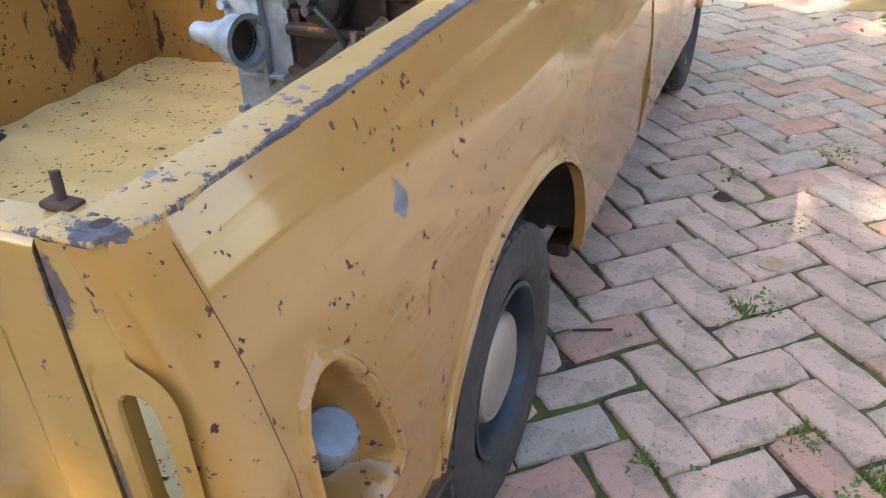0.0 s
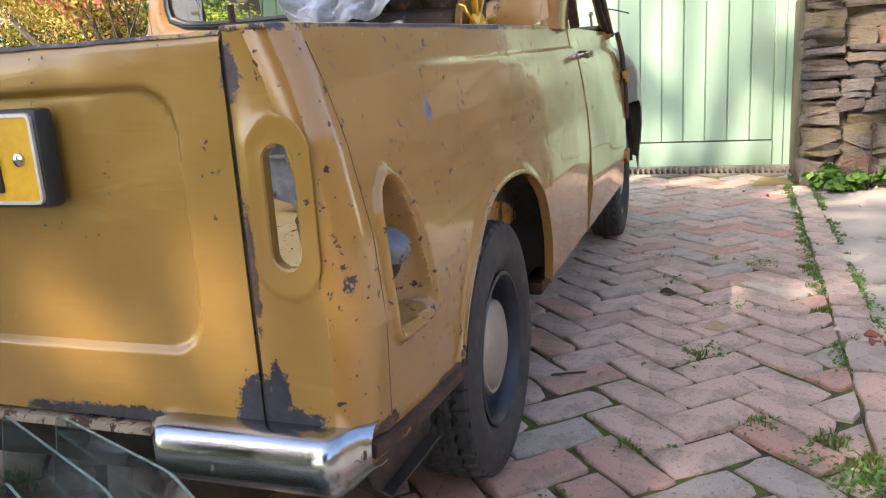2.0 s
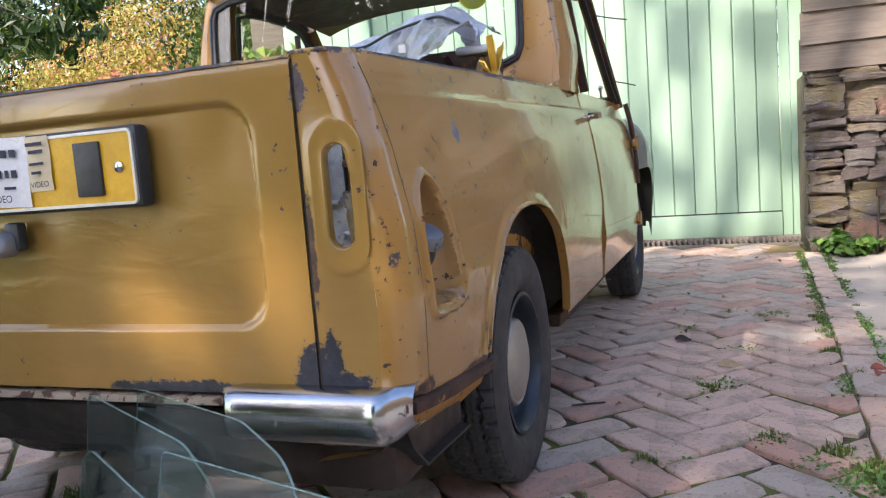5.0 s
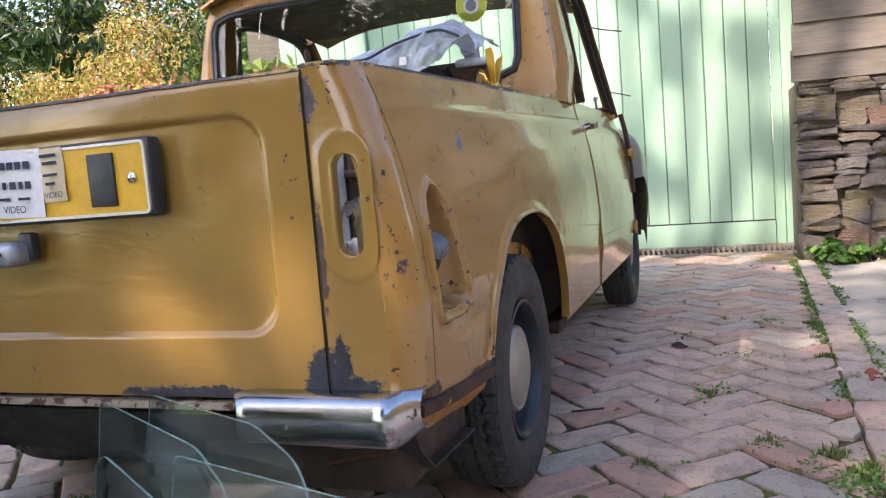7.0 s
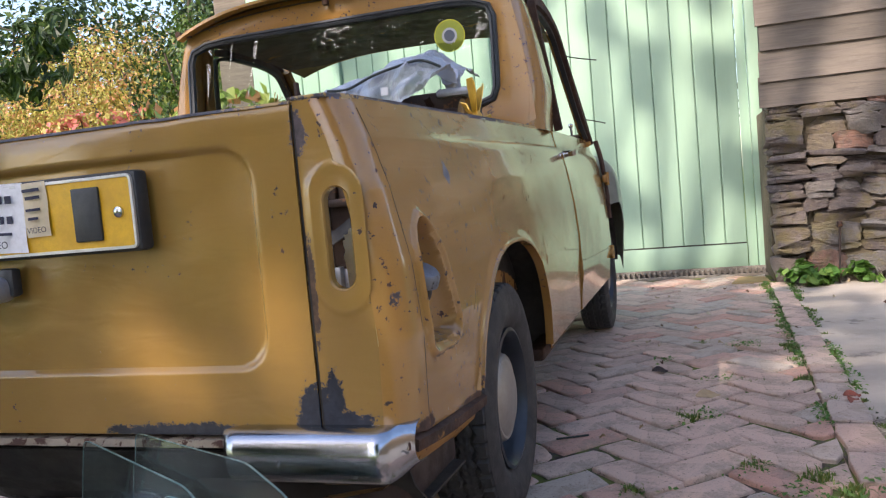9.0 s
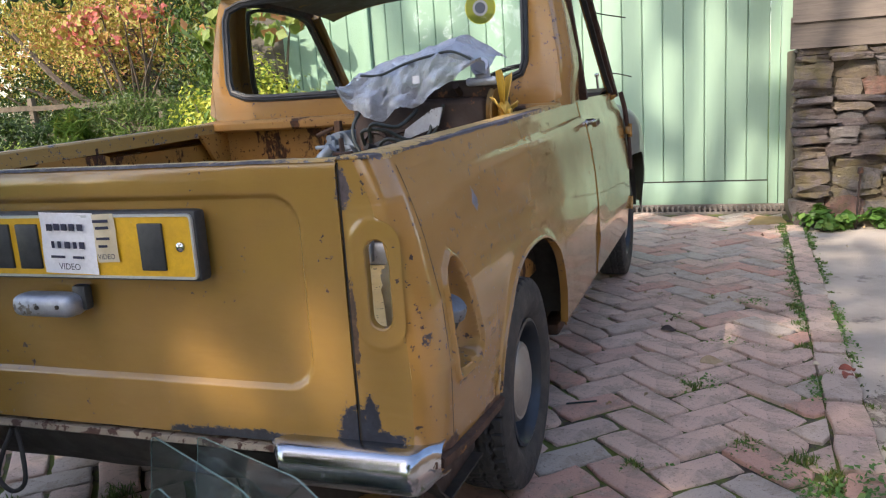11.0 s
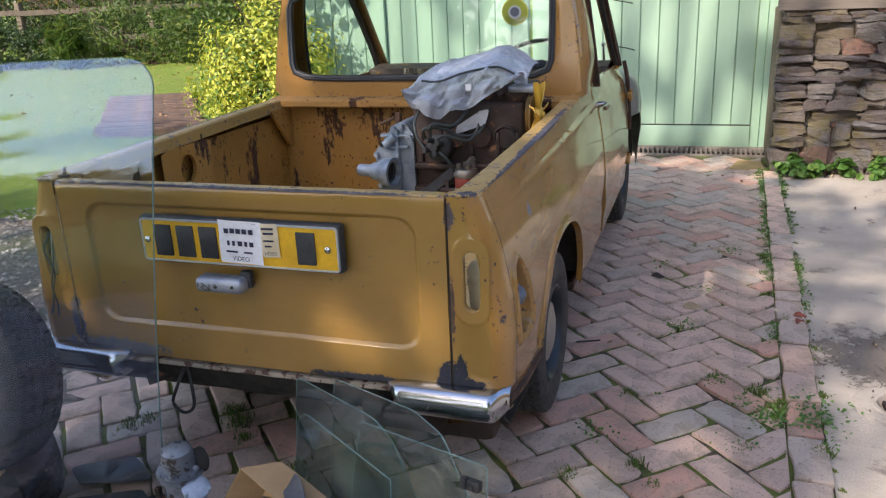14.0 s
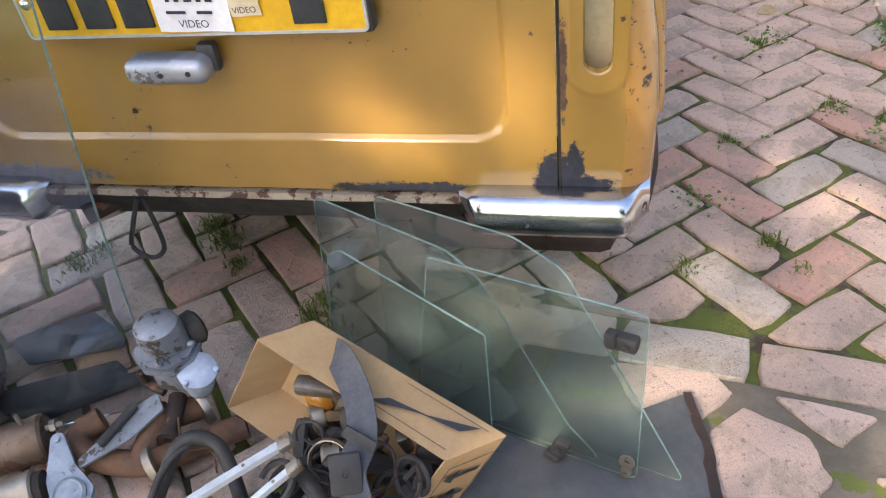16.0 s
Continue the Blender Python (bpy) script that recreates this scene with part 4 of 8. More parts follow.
box(bm, (7.2, -2.2, 1.35), (0.25, 12.5, 2.9), bevel=0.01)
part("bounce_wall", bm, plain("warm_bounce_brick", (0.52, 0.34, 0.22), (0.42, 0.26, 0.165), 5, 0.9, 0.0, 0.4, 40), None, "unseen plain warm brick wall added to brighten the side of the truck", True, "structure", "wall")
# unseen tree added so less sky reaches the tailgate
shrub("garden_tree", "unseen leafy tree added to cut the sky light on the tailgate", (5.2, -9.5, 5.6), (3.4, 2.2, 5.2), 15000, 0.30, M_LEAF_DARK, 150, 57, shell=0.15, ratio=0.6, stems=14, category="tree")
# unseen tall hedge added to keep bright sky off the rear window and tailgate
shrub("tall_hedge", "unseen dark evergreen hedge added to darken the rear window's reflection", (-5.9, -11.0, 3.1), (3.4, 1.4, 4.1), 16000, 0.30, M_LEAF_DARK, 160, 47, shell=0.15, ratio=0.6, stems=18, category="hedge")

# ---- the pickup ----
truck = thing("pickup_truck", "old mustard-yellow small pickup truck with chipped rusty paint", "pickup truck")
ZT = 0.845


def rail_z(y):
    return ZT + 0.018 * max(0.0, y)


def side_x(z, y):
    h = clamp((z - 0.26) / (rail_z(y) - 0.26))
    x = table(h, [(0, 0.664), (0.2, 0.672), (0.42, 0.676), (0.6, 0.668), (0.78, 0.652), (0.88, 0.639), (0.905, 0.633), (0.915, 0.621), (1.0, 0.610)])
    soft = table(h, [(0, 0.664), (0.2, 0.672), (0.42, 0.676), (0.6, 0.668), (0.78, 0.648), (0.90, 0.629), (1.0, 0.606)])
    x = lerp(soft, x, step(0.15, 0.75, y))
    return x + 0.012 * step(0.0, 1.1, y) - 0.006 * step(0.25, 0.0, y)


def arch_z(y, y0=0.652, half=0.352, top=0.586, foot=0.24):
    t = abs(y - y0) / half
    return foot + (top - foot) * (1 - t ** 2.4) ** (1 / 2.2) if t < 1 else None


def foot_z(y):
    z = table(y, [(0.0, 0.372), (0.32, 0.345), (0.40, 0.33), (1.0, 0.278), (1.62, 0.270), (2.7, 0.25)])
    a = arch_z(y)
    return max(z, a) if a is not None else z


def recess(y, z):
    """Depth of the filler pocket, at a place on the side."""
    zb, zt = 0.478, 0.672
    if not (zb - 0.03 < z < zt + 0.03 and 0.06 < y < 0.26):
        return 0.0
    h = clamp((z - zb) / (zt - zb), -0.2, 1.2)
    rear = table(h, [(0, 0.091), (0.6, 0.089), (0.8, 0.093), (0.92, 0.103), (1.0, 0.120), (1.1, 0.130)])
    front = table(h, [(-0.1, 0.204), (0.15, 0.206), (0.4, 0.194), (0.65, 0.178), (0.85, 0.158), (0.95, 0.143), (1.0, 0.130), (1.1, 0.118)])
    ds = [y - rear, (front - y) * 0.95, z - zb, (zt - z) * 0.9]
    d = -0.012 * math.log(sum(math.exp(-q / 0.012) for q in ds)) + 0.004
    if d <= -0.013:
        return 0.0
    if d < 0:
        return -0.0075 * math.sin((d + 0.013) / 0.013 * math.pi) ** 0.8     # raised lip
    back = 0.092 * clamp((front - y) / max(front - rear, 0.02)) ** 0.55
    return back * step(0.0, 0.007, d) * step(0.0, 0.012, z - zb)


def side_panel(y0, y1, name, material, label, arch=True):
    bm = bmesh.new()
    ys = []
    y = y0
    while y < y1 - 1e-6:
        ys.append(y)
        y += 0.0022 if 0.07 < y < 0.225 else 0.006 if y < 0.3 else 0.0125
    ys.append(y1)
    rows = []
    corner = [(0.045 * (1 - math.cos(a)), 0.045 * math.sin(a)) for a in (0, 0.26, 0.52, 0.79, 1.05, 1.31)] if y0 == 0 else []
    hs = [i / 70 for i in range(71)] + [(i + 0.5) / 70 for i in range(14, 46)] + [(i + 0.25) / 70 for i in range(40, 46)]
    hs = sorted(set(hs + [0.88, 0.905, 0.910, 0.915]))
    if corner:
        for dy, k in corner:
            row = []
            for h in hs:
                z = lerp(foot_z(0), rail_z(0), h)
                row.append((side_x(z, 0.0) - 0.045 + k, dy, z))
            rows.append(row)
        ys = [y for y in ys if y >= 0.045]
    for y in ys:
        row = []
        f = foot_z(y)
        for h in hs:
            z = lerp(f, rail_z(y), h)
            a = arch_z(y, 0.650, 0.375, 0.615, 0.22)
            flare = 0.005 * step(0.030, 0.0, z - f) if a is not None and arch_z(y) else 0.0
            row.append((side_x(z, y) - recess(y, z) + flare, y, z))
        rows.append(row)
    grid(bm, rows)
    solid(bm, 0.003)
    return part(name, bm, material, truck, label)


quarter = side_panel(0.0, 1.622, "rear_side_panel", M_PAINT, "mustard side panel with stone chips")
mirror_copy(quarter)


def stadium(cx, cz, hw, hh, n):
    """A slot with round ends, by even angles."""
    out = []
    for i in range(n):
        a = 2 * math.pi * i / n
        c, s = math.cos(a), math.sin(a)
        r = hw / max(abs(c), 1e-6)
        if r * abs(s) > hh - hw:
            q = (hh - hw) * abs(s)
            r = q + math.sqrt(max(0.0, q * q - (hh - hw) ** 2 + hw * hw))
        out.append((cx + r * c, cz + r * s))
    return out


N = 120
lx, lz = 0.584, 0.652
hole = stadium(lx, lz, 0.0185, 0.070, N)
lip = stadium(lx, lz, 0.040, 0.101, N)
flat = stadium(lx, lz, 0.048, 0.112, N)


def to_panel_edge(a):
    """Where the way from the slot's middle at angle a meets the edge of the lamp panel."""
    c, s = math.cos(a), math.sin(a)
    r = 0.0
    for i in range(600):
        r += 0.001
        x, z = lx + r * c, lz + r * s
        if x < 0.532 or z > ZT - 0.002 or z < 0.372 or x > side_x(z, 0) - 0.045:
            return (clamp(x, 0.532, side_x(clamp(z, 0.372, ZT), 0) - 0.045), clamp(z, 0.372, ZT))
    return (x, z)


outer = [to_panel_edge(2 * math.pi * i / N) for i in range(N)]
# fill the panel's corners
for cx, cz in ((0.532, ZT), (0.532, 0.372), (side_x(ZT, 0) - 0.045, ZT), (side_x(0.372, 0) - 0.045, 0.372)):
    i = min(range(N), key=lambda i: (outer[i][0] - cx) ** 2 + (outer[i][1] - cz) ** 2)
    outer[i] = (cx, cz)
bm = bmesh.new()
rows = [[(x, 0.012, z) for x, z in hole], [(x, -0.002, z) for x, z in hole], [(x, -0.0045, z) for x, z in stadium(lx, lz, 0.0205, 0.0725, N)],
        [(x, -0.0028, z) for x, z in stadium(lx, lz, 0.030, 0.088, N)], [(x, -0.0040, z) for x, z in stadium(lx, lz, 0.037, 0.098, N)], [(x, -0.0034, z) for x, z in stadium(lx, lz, 0.0405, 0.1025, N)], [(min(x, side_x(z, 0) - 0.046), -0.002, z) for x, z in stadium(lx, lz, 0.0435, 0.1065, N)],
        [(min(x, side_x(z, 0) - 0.0455), 0.0, z) for x, z in flat], [(x, 0.0, z) for x, z in outer]]
grid(bm, rows, True)
bmesh.ops.recalc_face_normals(bm, faces=bm.faces)
lamp_panel = part("lamp_panel", bm, M_GATE, truck, "rear corner panel with an empty lamp slot and raised lip")
mirror_copy(lamp_panel)
# screw holes round the slot: dark discs stand in for the shade inside
for sx in (1, -1):
    for dx, z, r in ((0.0, 0.738, 0.0035), (0.0, 0.7285, 0.0028), (-0.004, 0.566, 0.0032), (0.03, 0.70, 0.0035), (0.033, 0.655, 0.002)):
        bm = bmesh.new()
        lathe(bm, [(0, -0.0012), (r, -0.0012), (r, 0.001)], axis((sx * (lx + dx), 0.0, z), (sx * (lx + dx), -1, z)) @ Matrix.Translation((0, 0, 0.002 if z < 0.74 else 0)), 12)
        part("screw_hole", bm, M_DARK, truck)
# tailgate with its pressed field
GATE = thing("tailgate", "", "")
for key in ("label", "category"):
    if key in GATE:
        del GATE[key]
GATE.parent = truck


def pressing(x, z):
    """The sunk field of the tailgate."""
    cx, cz, hw, hh, r = 0.005, 0.632, 0.452, 0.163, 0.055
    qx, qz = abs(x - cx) - hw + r, abs(z - cz) - hh + r
    d = math.hypot(max(qx, 0), max(qz, 0)) + min(max(qx, qz), 0) - r
    return 0.009 * step(0.002, -0.009, d)


bm = bmesh.new()
xs = sorted(set([lerp(-0.526, 0.526, i / 90) for i in range(91)] + [s * (0.005 + 0.452 + d) for s in (1, -1) for d in (-0.06, -0.045, -0.03, -0.02, -0.012, -0.008, -0.004, 0, 0.004, 0.008, 0.014)] + [-0.447 + d for d in (-0.012, -0.008, -0.004, 0, 0.004, 0.008, 0.012)]))
zs = sorted(set([lerp(0.376, 0.832, i / 30) for i in range(31)] + [0.632 + s * (0.163 + d) for s in (1, -1) for d in (-0.055, -0.045, -0.035, -0.025, -0.016, -0.012, -0.008, -0.004, 0, 0.004, 0.008, 0.012)]))
dent = lambda x, z: 0.0025 * noise.noise((x * 4, z * 4, 3.0)) + 0.0012 * noise.noise((x * 11, z * 11, 8.0))
rows = [[(x, pressing(x, z) + dent(x, z) * step(0.52, 0.4, abs(x)), z) for x in xs] for z in zs]
lip_rows = []
for dy, dz in ((0.002, 0.006), (0.006, 0.011), (0.014, 0.014), (0.030, 0.014), (0.034, 0.009), (0.034, -0.01)):
    lip_rows.append([(x, dy, 0.832 + dz + 0.0012 * noise.noise((x * 20, dz, 1.0))) for x in xs])
grid(bm, rows + lip_rows)
solid(bm, 0.003)
gate = part("outer_skin", bm, M_GATE, GATE)
bm = bmesh.new()
sweep(bm, [(x, 0.020 + 0.001 * noise.noise((x * 9, 5.0, 0)), 0.8462 + 0.0012 * noise.noise((x * 20, 0.014, 1.0))) for x in [lerp(-0.525, 0.525, i / 60) for i in range(61)]], [(-0.017, -0.004), (-0.014, 0.0005), (0.014, 0.0005), (0.017, -0.004)])
part("top_edge", bm, M_EDGE, GATE, "chipped top edge down to grey metal")
bm = bmesh.new()
box(bm, (0, 0.034, 0.60), (1.045, 0.006, 0.45), bevel=0.002)
part("inner_skin", bm, M_BED, GATE)
# dark filling stands in for shade in the shut lines
for s in (1, -1):
    bm = bmesh.new()
    box(bm, (s * 0.529, 0.018, 0.61), (0.004, 0.03, 0.46))
    part("gate_gap_shade", bm, M_DARK, truck, "dark strip filling the shut line in place of its shade")

# rear sill below the gate, with the rusted lip
bm = bmesh.new()
sweep(bm, [(x, 0.002 + 0.002 * noise.noise((x * 15, 0, 2.0)), 0.352 + 0.0015 * noise.noise((x * 30, 1.0, 0))) for x in [lerp(-0.66, 0.66, i / 70) for i in range(71)]], [(0.012, 0.007), (0.008, 0.017), (-0.03, 0.016), (-0.03, -0.006)])
part("rear_sill", bm, plain("rusty_sill_paint", (0.30, 0.25, 0.19), (0.20, 0.155, 0.11), 12, 0.7, 0.0, 0.5, 60, spots=((0.07, 0.035, 0.025), 22, 0.52)), truck, "rusty rear sill with flaking pale paint")
bm = bmesh.new()
rows = []
for i in range(41):
    x = lerp(-0.64, 0.64, i / 40)
    rows.append([(x, 0.02, 0.345), (x, 0.05, 0.29), (x, 0.10, 0.245 + 0.004 * noise.noise((x * 8, 0, 0))), (x, 0.30, 0.235)])
grid(bm, rows)
solid(bm, 0.004)
part("rear_valance", bm, M_DARK, truck, "dirty underside panel")
# lower cab floor, exhaust box and sump are unseen, added to block light below
for nm, cc, ss, bv, mt, lb in (("underbody", (0.0, 0.85, 0.33), (1.12, 1.60, 0.06), 0.01, M_DARK, ""), ("fuel_tank", (0.44, 0.19, 0.262), (0.36, 0.30, 0.10), 0.03, plain("dirty_tank_paint", (0.055, 0.032, 0.025), (0.03, 0.02, 0.018), 9, 0.7, 0.0, 0.3, 60), "dirty brown fuel tank"),
                               ("chassis_leg", (-0.35, 1.0, 0.24), (0.09, 1.5, 0.07), 0.01, M_DARK, ""), ("chassis_leg", (0.35, 1.0, 0.24), (0.09, 1.5, 0.07), 0.01, M_DARK, ""),
                               ("floor_light_block", (0, 2.0, 0.235), (1.22, 1.3, 0.11), 0.02, M_DARK, ""), ("exhaust_light_block", (-0.18, 1.1, 0.16), (0.20, 0.70, 0.11), 0.04, M_IRON, "unseen exhaust silencer box added to darken the ground below"),
                               ("front_light_block", (0.0, 2.9, 0.21), (0.9, 0.5, 0.20), 0.03, M_DARK, "")):
    bm = bmesh.new()
    box(bm, cc, ss, bevel=bv)
    part(nm, bm, mt, truck, lb)
# unseen block added to keep the ground below the truck dark
bm = bmesh.new()
box(bm, (0.0, 0.66, 0.20), (0.98, 0.62, 0.19), bevel=0.03)
part("subframe_light_block", bm, M_DARK, truck, "unseen black rear subframe added to block light below the truck")
# lower side edges behind the wheel
bm = bmesh.new()
pts = [(0.655, 0.012, 0.362), (0.667, 0.12, 0.353), (0.668, 0.25, 0.342), (0.668, 0.335, 0.335)]
sweep(bm, smooth_path(pts, 8), [(-0.012, -0.008), (0.010, -0.012), (0.012, 0.004), (-0.006, 0.010)])
lower = part("lower_seam", bm, M_RUST, truck, "rusty seam along the lower edge")
mirror_copy(lower)
bm = bmesh.new()
rows = []
for i in range(10):
    y = lerp(0.02, 0.36, i / 9)
    rows.append([(0.655, y, 0.345 - 0.03 * i / 9), (0.645, y, 0.325 - 0.035 * i / 9), (0.60, y, 0.29 - 0.04 * i / 9), (0.5, y, 0.27)])
grid(bm, rows)
lower = part("lower_panel", bm, M_BED, truck, "rusty mustard lower return panel")
mirror_copy(lower)

# fine weld seam on the rear corners
for s in (1, -1):
    bm = bmesh.new()
    wire(bm, [(s * (side_x(z, yy) + 0.0001), yy, z) for z in [lerp(0.385, 0.83, i / 12) for i in range(13)] for yy in [table(z, [(0.38, 0.060), (0.6, 0.058), (0.72, 0.052), (0.80, 0.046), (0.84, 0.046)])]], 0.0005, 2, 5)
    part("corner_seam", bm, M_INTERIOR, truck, "fine dark seam")

# bed rails: flat top edges with worn paint
def rail(y0, y1):
    bm = bmesh.new()
    ys = [lerp(y0, 0.05, i / 8) for i in range(8)] + [lerp(0.05, y1, i / 40) for i in range(41)]
    sec = []
    for y in ys:
        b = clamp(1 - y / 0.045)
        xo = side_x(rail_z(y), y) - 0.045 * (1 - math.sqrt(1 - b * b))
        w = 0.0016 * noise.noise((y * 22, 0, 4.0))
        sec.append([(xo + 0.001, y, rail_z(y) - 0.004), (xo - 0.001 + w, y, rail_z(y) + 0.004), (xo - 0.010, y, rail_z(y) + 0.006), (xo - 0.052, y, rail_z(y) + 0.006 + w), (xo - 0.057, y, rail_z(y) + 0.001), (xo - 0.057, y, rail_z(y) - 0.035)])
    grid(bm, sec)
    solid(bm, 0.003)
    return part("bed_rail", bm, M_EDGE, truck, "chipped top rail of the load bed")


mirror_copy(rail(0.010, 1.37))
# tops of the rear corners with a hole, a dark disc for its shade, and latch pin
for s in (1, -1):
    bm = bmesh.new()
    box(bm, (s * 0.556, 0.028, 0.8475), (0.054, 0.058, 0.006), bevel=0.002)
    part("corner_cap", bm, M_EDGE, truck)
    bm = bmesh.new()
    lathe(bm, [(0, 0), (0.0075, 0), (0.0075, -0.004)], Matrix.Translation((s * 0.572, 0.022, 0.8514)), 16)
    part("cap_hole", bm, M_DARK, truck)
    bm = bmesh.new()
    rod(bm, (s * 0.524, 0.036, 0.845), (s * 0.521, 0.04, 0.874), 0.004)
    box(bm, (s * 0.524, 0.036, 0.851), (0.03, 0.016, 0.006), bevel=0.002)
    part("latch_pin", bm, M_RUST, truck, "rusty tailgate latch pin")

# the load bed inside
# pale colour stands in for light seen through the lamp slot
M_LIT_LINER = plain("brightened_liner_paint", (0.86, 0.74, 0.48), (0.80, 0.66, 0.40), 6, 0.6, 0.0, 0.1, 60, spots=((0.12, 0.06, 0.035), 30, 0.66))
BZ = 0.455
bm = bmesh.new()
rows = []
for i in range(47):
    y = lerp(0.036, 1.34, i / 46)
    z = BZ + 0.003 * math.sin(y * 42)
    rows.append([(lerp(-0.60, 0.60, j / 24), y, z + 0.003 * noise.noise((j * 0.5, y * 4, 0))) for j in range(25)])
grid(bm, rows)
part("bed_floor", bm, M_FLOORPAINT, truck, "worn bed floor with dark scratches, its paint lightened for sun and sky")
bm = bmesh.new()
rows = []
for j in range(97):
    x = lerp(-0.62, 0.62, j / 96)
    d = 0.006 * math.sin(x * 46)
    rows.append([(x, 1.335 + d, BZ - 0.01), (x, 1.335 + d, 0.60), (x, 1.335 + d, 0.80), (x, 1.325, 0.838), (x, 1.27, 0.842), (x, 1.262, 0.848), (x, 1.262, 0.868), (x, 1.27, 0.874), (x, 1.36, 0.88)])
grid(bm, rows)
solid(bm, 0.003)
part("bed_bulkhead", bm, M_BED, truck, "rusty ribbed bulkhead behind the cab")
for s in (1, -1):
    # rear inner post with a round hole, and the sunken skin ahead of it
    bm = bmesh.new()
    n = 40
    circ = [(0.605 + 0.042 * math.cos(2 * math.pi * i / n), 0.742 + 0.046 * math.sin(2 * math.pi * i / n)) for i in range(n)]
    rect = []
    for i in range(n):
        c, q = math.cos(2 * math.pi * i / n), math.sin(2 * math.pi * i / n)
        r = min(0.135 / max(abs(c), 1e-6), (0.078 if q > 0 else 0.29) / max(abs(q), 1e-6))
        rect.append((0.605 + r * c, 0.742 + r * q))
    grid(bm, [[(s * 0.572, y, z) for y, z in circ], [(s * 0.558, y, z) for y, z in circ], [(s * 0.556, lerp(a[0], b[0], 0.1), lerp(a[1], b[1], 0.1)) for a, b in zip(circ, rect)], [(s * 0.556, y, z) for y, z in rect]], True)
    part("inner_post", bm, M_BED, truck, "inner side panel with a round hole")
    for nm, cc, ss, bv, mt in (("inner_side", (0.600, 0.89, 0.62), (0.006, 0.90, 0.37), 0, M_BED), ("inner_rib", (0.585, 0.70, 0.64), (0.05, 0.012, 0.40), 0.003, M_BED), ("inner_rib", (0.585, 0.43, 0.64), (0.05, 0.012, 0.40), 0.003, M_BED)):
        bm = bmesh.new()
        box(bm, (s * cc[0], cc[1], cc[2]), ss, bevel=bv)
        part(nm, bm, mt, truck)
    # liner added inside the panel, brightened so the slot looks lit
    bm = bmesh.new()
    rows = []
    for i in range(48):
        z = lerp(0.46, 0.835, i / 47)
        rows.append([(s * (side_x(z, y) - (0.014 if z < 0.77 else 0.03) - 1.15 * max(recess(y, z), recess(y, z + 0.008), recess(y, z - 0.008), recess(y + 0.006, z), recess(y - 0.006, z))), y, z) for y in [lerp(0.062, 0.42, j / 80) for j in range(81)]])
    grid(bm, rows)
    bmesh.ops.recalc_face_normals(bm, faces=bm.faces)
    part("inner_skin", bm, M_LIT_LINER, truck, "added liner painted pale cream to look lit through the lamp slot")
    # wheel arch box in the bed
    bm = bmesh.new()
    rows = []
    for i in range(25):
        a = math.pi * i / 24
        y, z = 0.675 - 0.35 * math.cos(a), 0.30 + 0.29 * math.sin(a) ** 0.8
        rows.append([(s * 0.668, y, z + 0.012), (s * 0.606, y, z + 0.012), (s * 0.60, y, min(z, 0.43)), (s * 0.40, y, min(z, 0.43))])
    grid(bm, rows)
    bmesh.ops.recalc_face_normals(bm, faces=bm.faces)
    part("wheel_arch", bm, M_DARK, truck, "black inner wheel arch")
    # gusset by the bulkhead
    bm = bmesh.new()
    slab(bm, [(0, 0), (0.16, 0), (0.03, -0.16), (0, -0.16)], 0.012, Matrix(((0, 0, 1, s * 0.57), (-1, 0, 0, 1.33), (0, 1, 0, 0.84), (0, 0, 0, 1))))
    part("gusset", bm, M_BED, truck)

# number plate
plate = thing("number_plate", "", "")
plate.parent = truck
for key in ("label", "category"):
    if key in plate:
        del plate[key]
PX0, PX1, PZ0, PZ1 = -0.260, 0.284, 0.657, 0.775
pc, pz = (PX0 + PX1) / 2, (PZ0 + PZ1) / 2
bm = bmesh.new()
box(bm, (pc, -0.012, pz), (PX1 - PX0, 0.030, PZ1 - PZ0), bevel=0.007)
part("backing", bm, M_PLATEBLACK, plate, "black plate surround")
bm = bmesh.new()
ol = rounded([(PX0 + 0.007, PZ0 + 0.007), (PX1 - 0.007, PZ0 + 0.007), (PX1 - 0.007, PZ1 - 0.007), (PX0 + 0.007, PZ1 - 0.007)], 0.008, 4)
sweep(bm, [(x, -0.029, z) for x, z in ol], [(-0.0026, -0.002), (0.0026, -0.002), (0.002, 0.002), (-0.002, 0.002)], up=(0, -1, 0), closed=True)
part("rim", bm, M_STRIP, plate, "bright rim")
bm = bmesh.new()
box(bm, (pc, -0.0275, pz), (PX1 - PX0 - 0.018, 0.003, PZ1 - PZ0 - 0.018))
part("face", bm, M_YELLOW, plate, "reflective yellow face")
CH = 0.079
for x in (-0.192, -0.128, -0.064, 0.197):
    bm = bmesh.new()
    w = 0.048
    box(bm, (x, -0.031, pz), (w, 0.006, CH), bevel=0.002)
    part("character_bar", bm, M_PLATEBLACK, plate)
for x in (PX0 + 0.022, PX1 - 0.032):
    bm = bmesh.new()
    lathe(bm, [(0.0085, 0), (0.008, 0.003), (0.004, 0.0055), (0, 0.006)], axis((x, -0.029, pz), (x, -1, pz)), 16)
    part("screw", bm, M_CHROME, plate, "domed screw")
plamp = thing("number_plate_lamp", "", "")
plamp.parent = truck
for key in ("label", "category"):
    if key in plamp:
        del plamp[key]
bm = bmesh.new()
box(bm, (-0.042, -0.028, 0.612), (0.134, 0.052, 0.040), bevel=0.016, seg=4)
part("cover", bm, M_ALU, plamp, "dull metal lamp cover")
bm = bmesh.new()
lathe(bm, [(0.004, 0), (0.004, 0.002), (0, 0.003)], axis((-0.045, -0.054, 0.612), (-0.045, -1, 0.612)), 12)
part("screw", bm, M_DARK, plamp)
bm = bmesh.new()
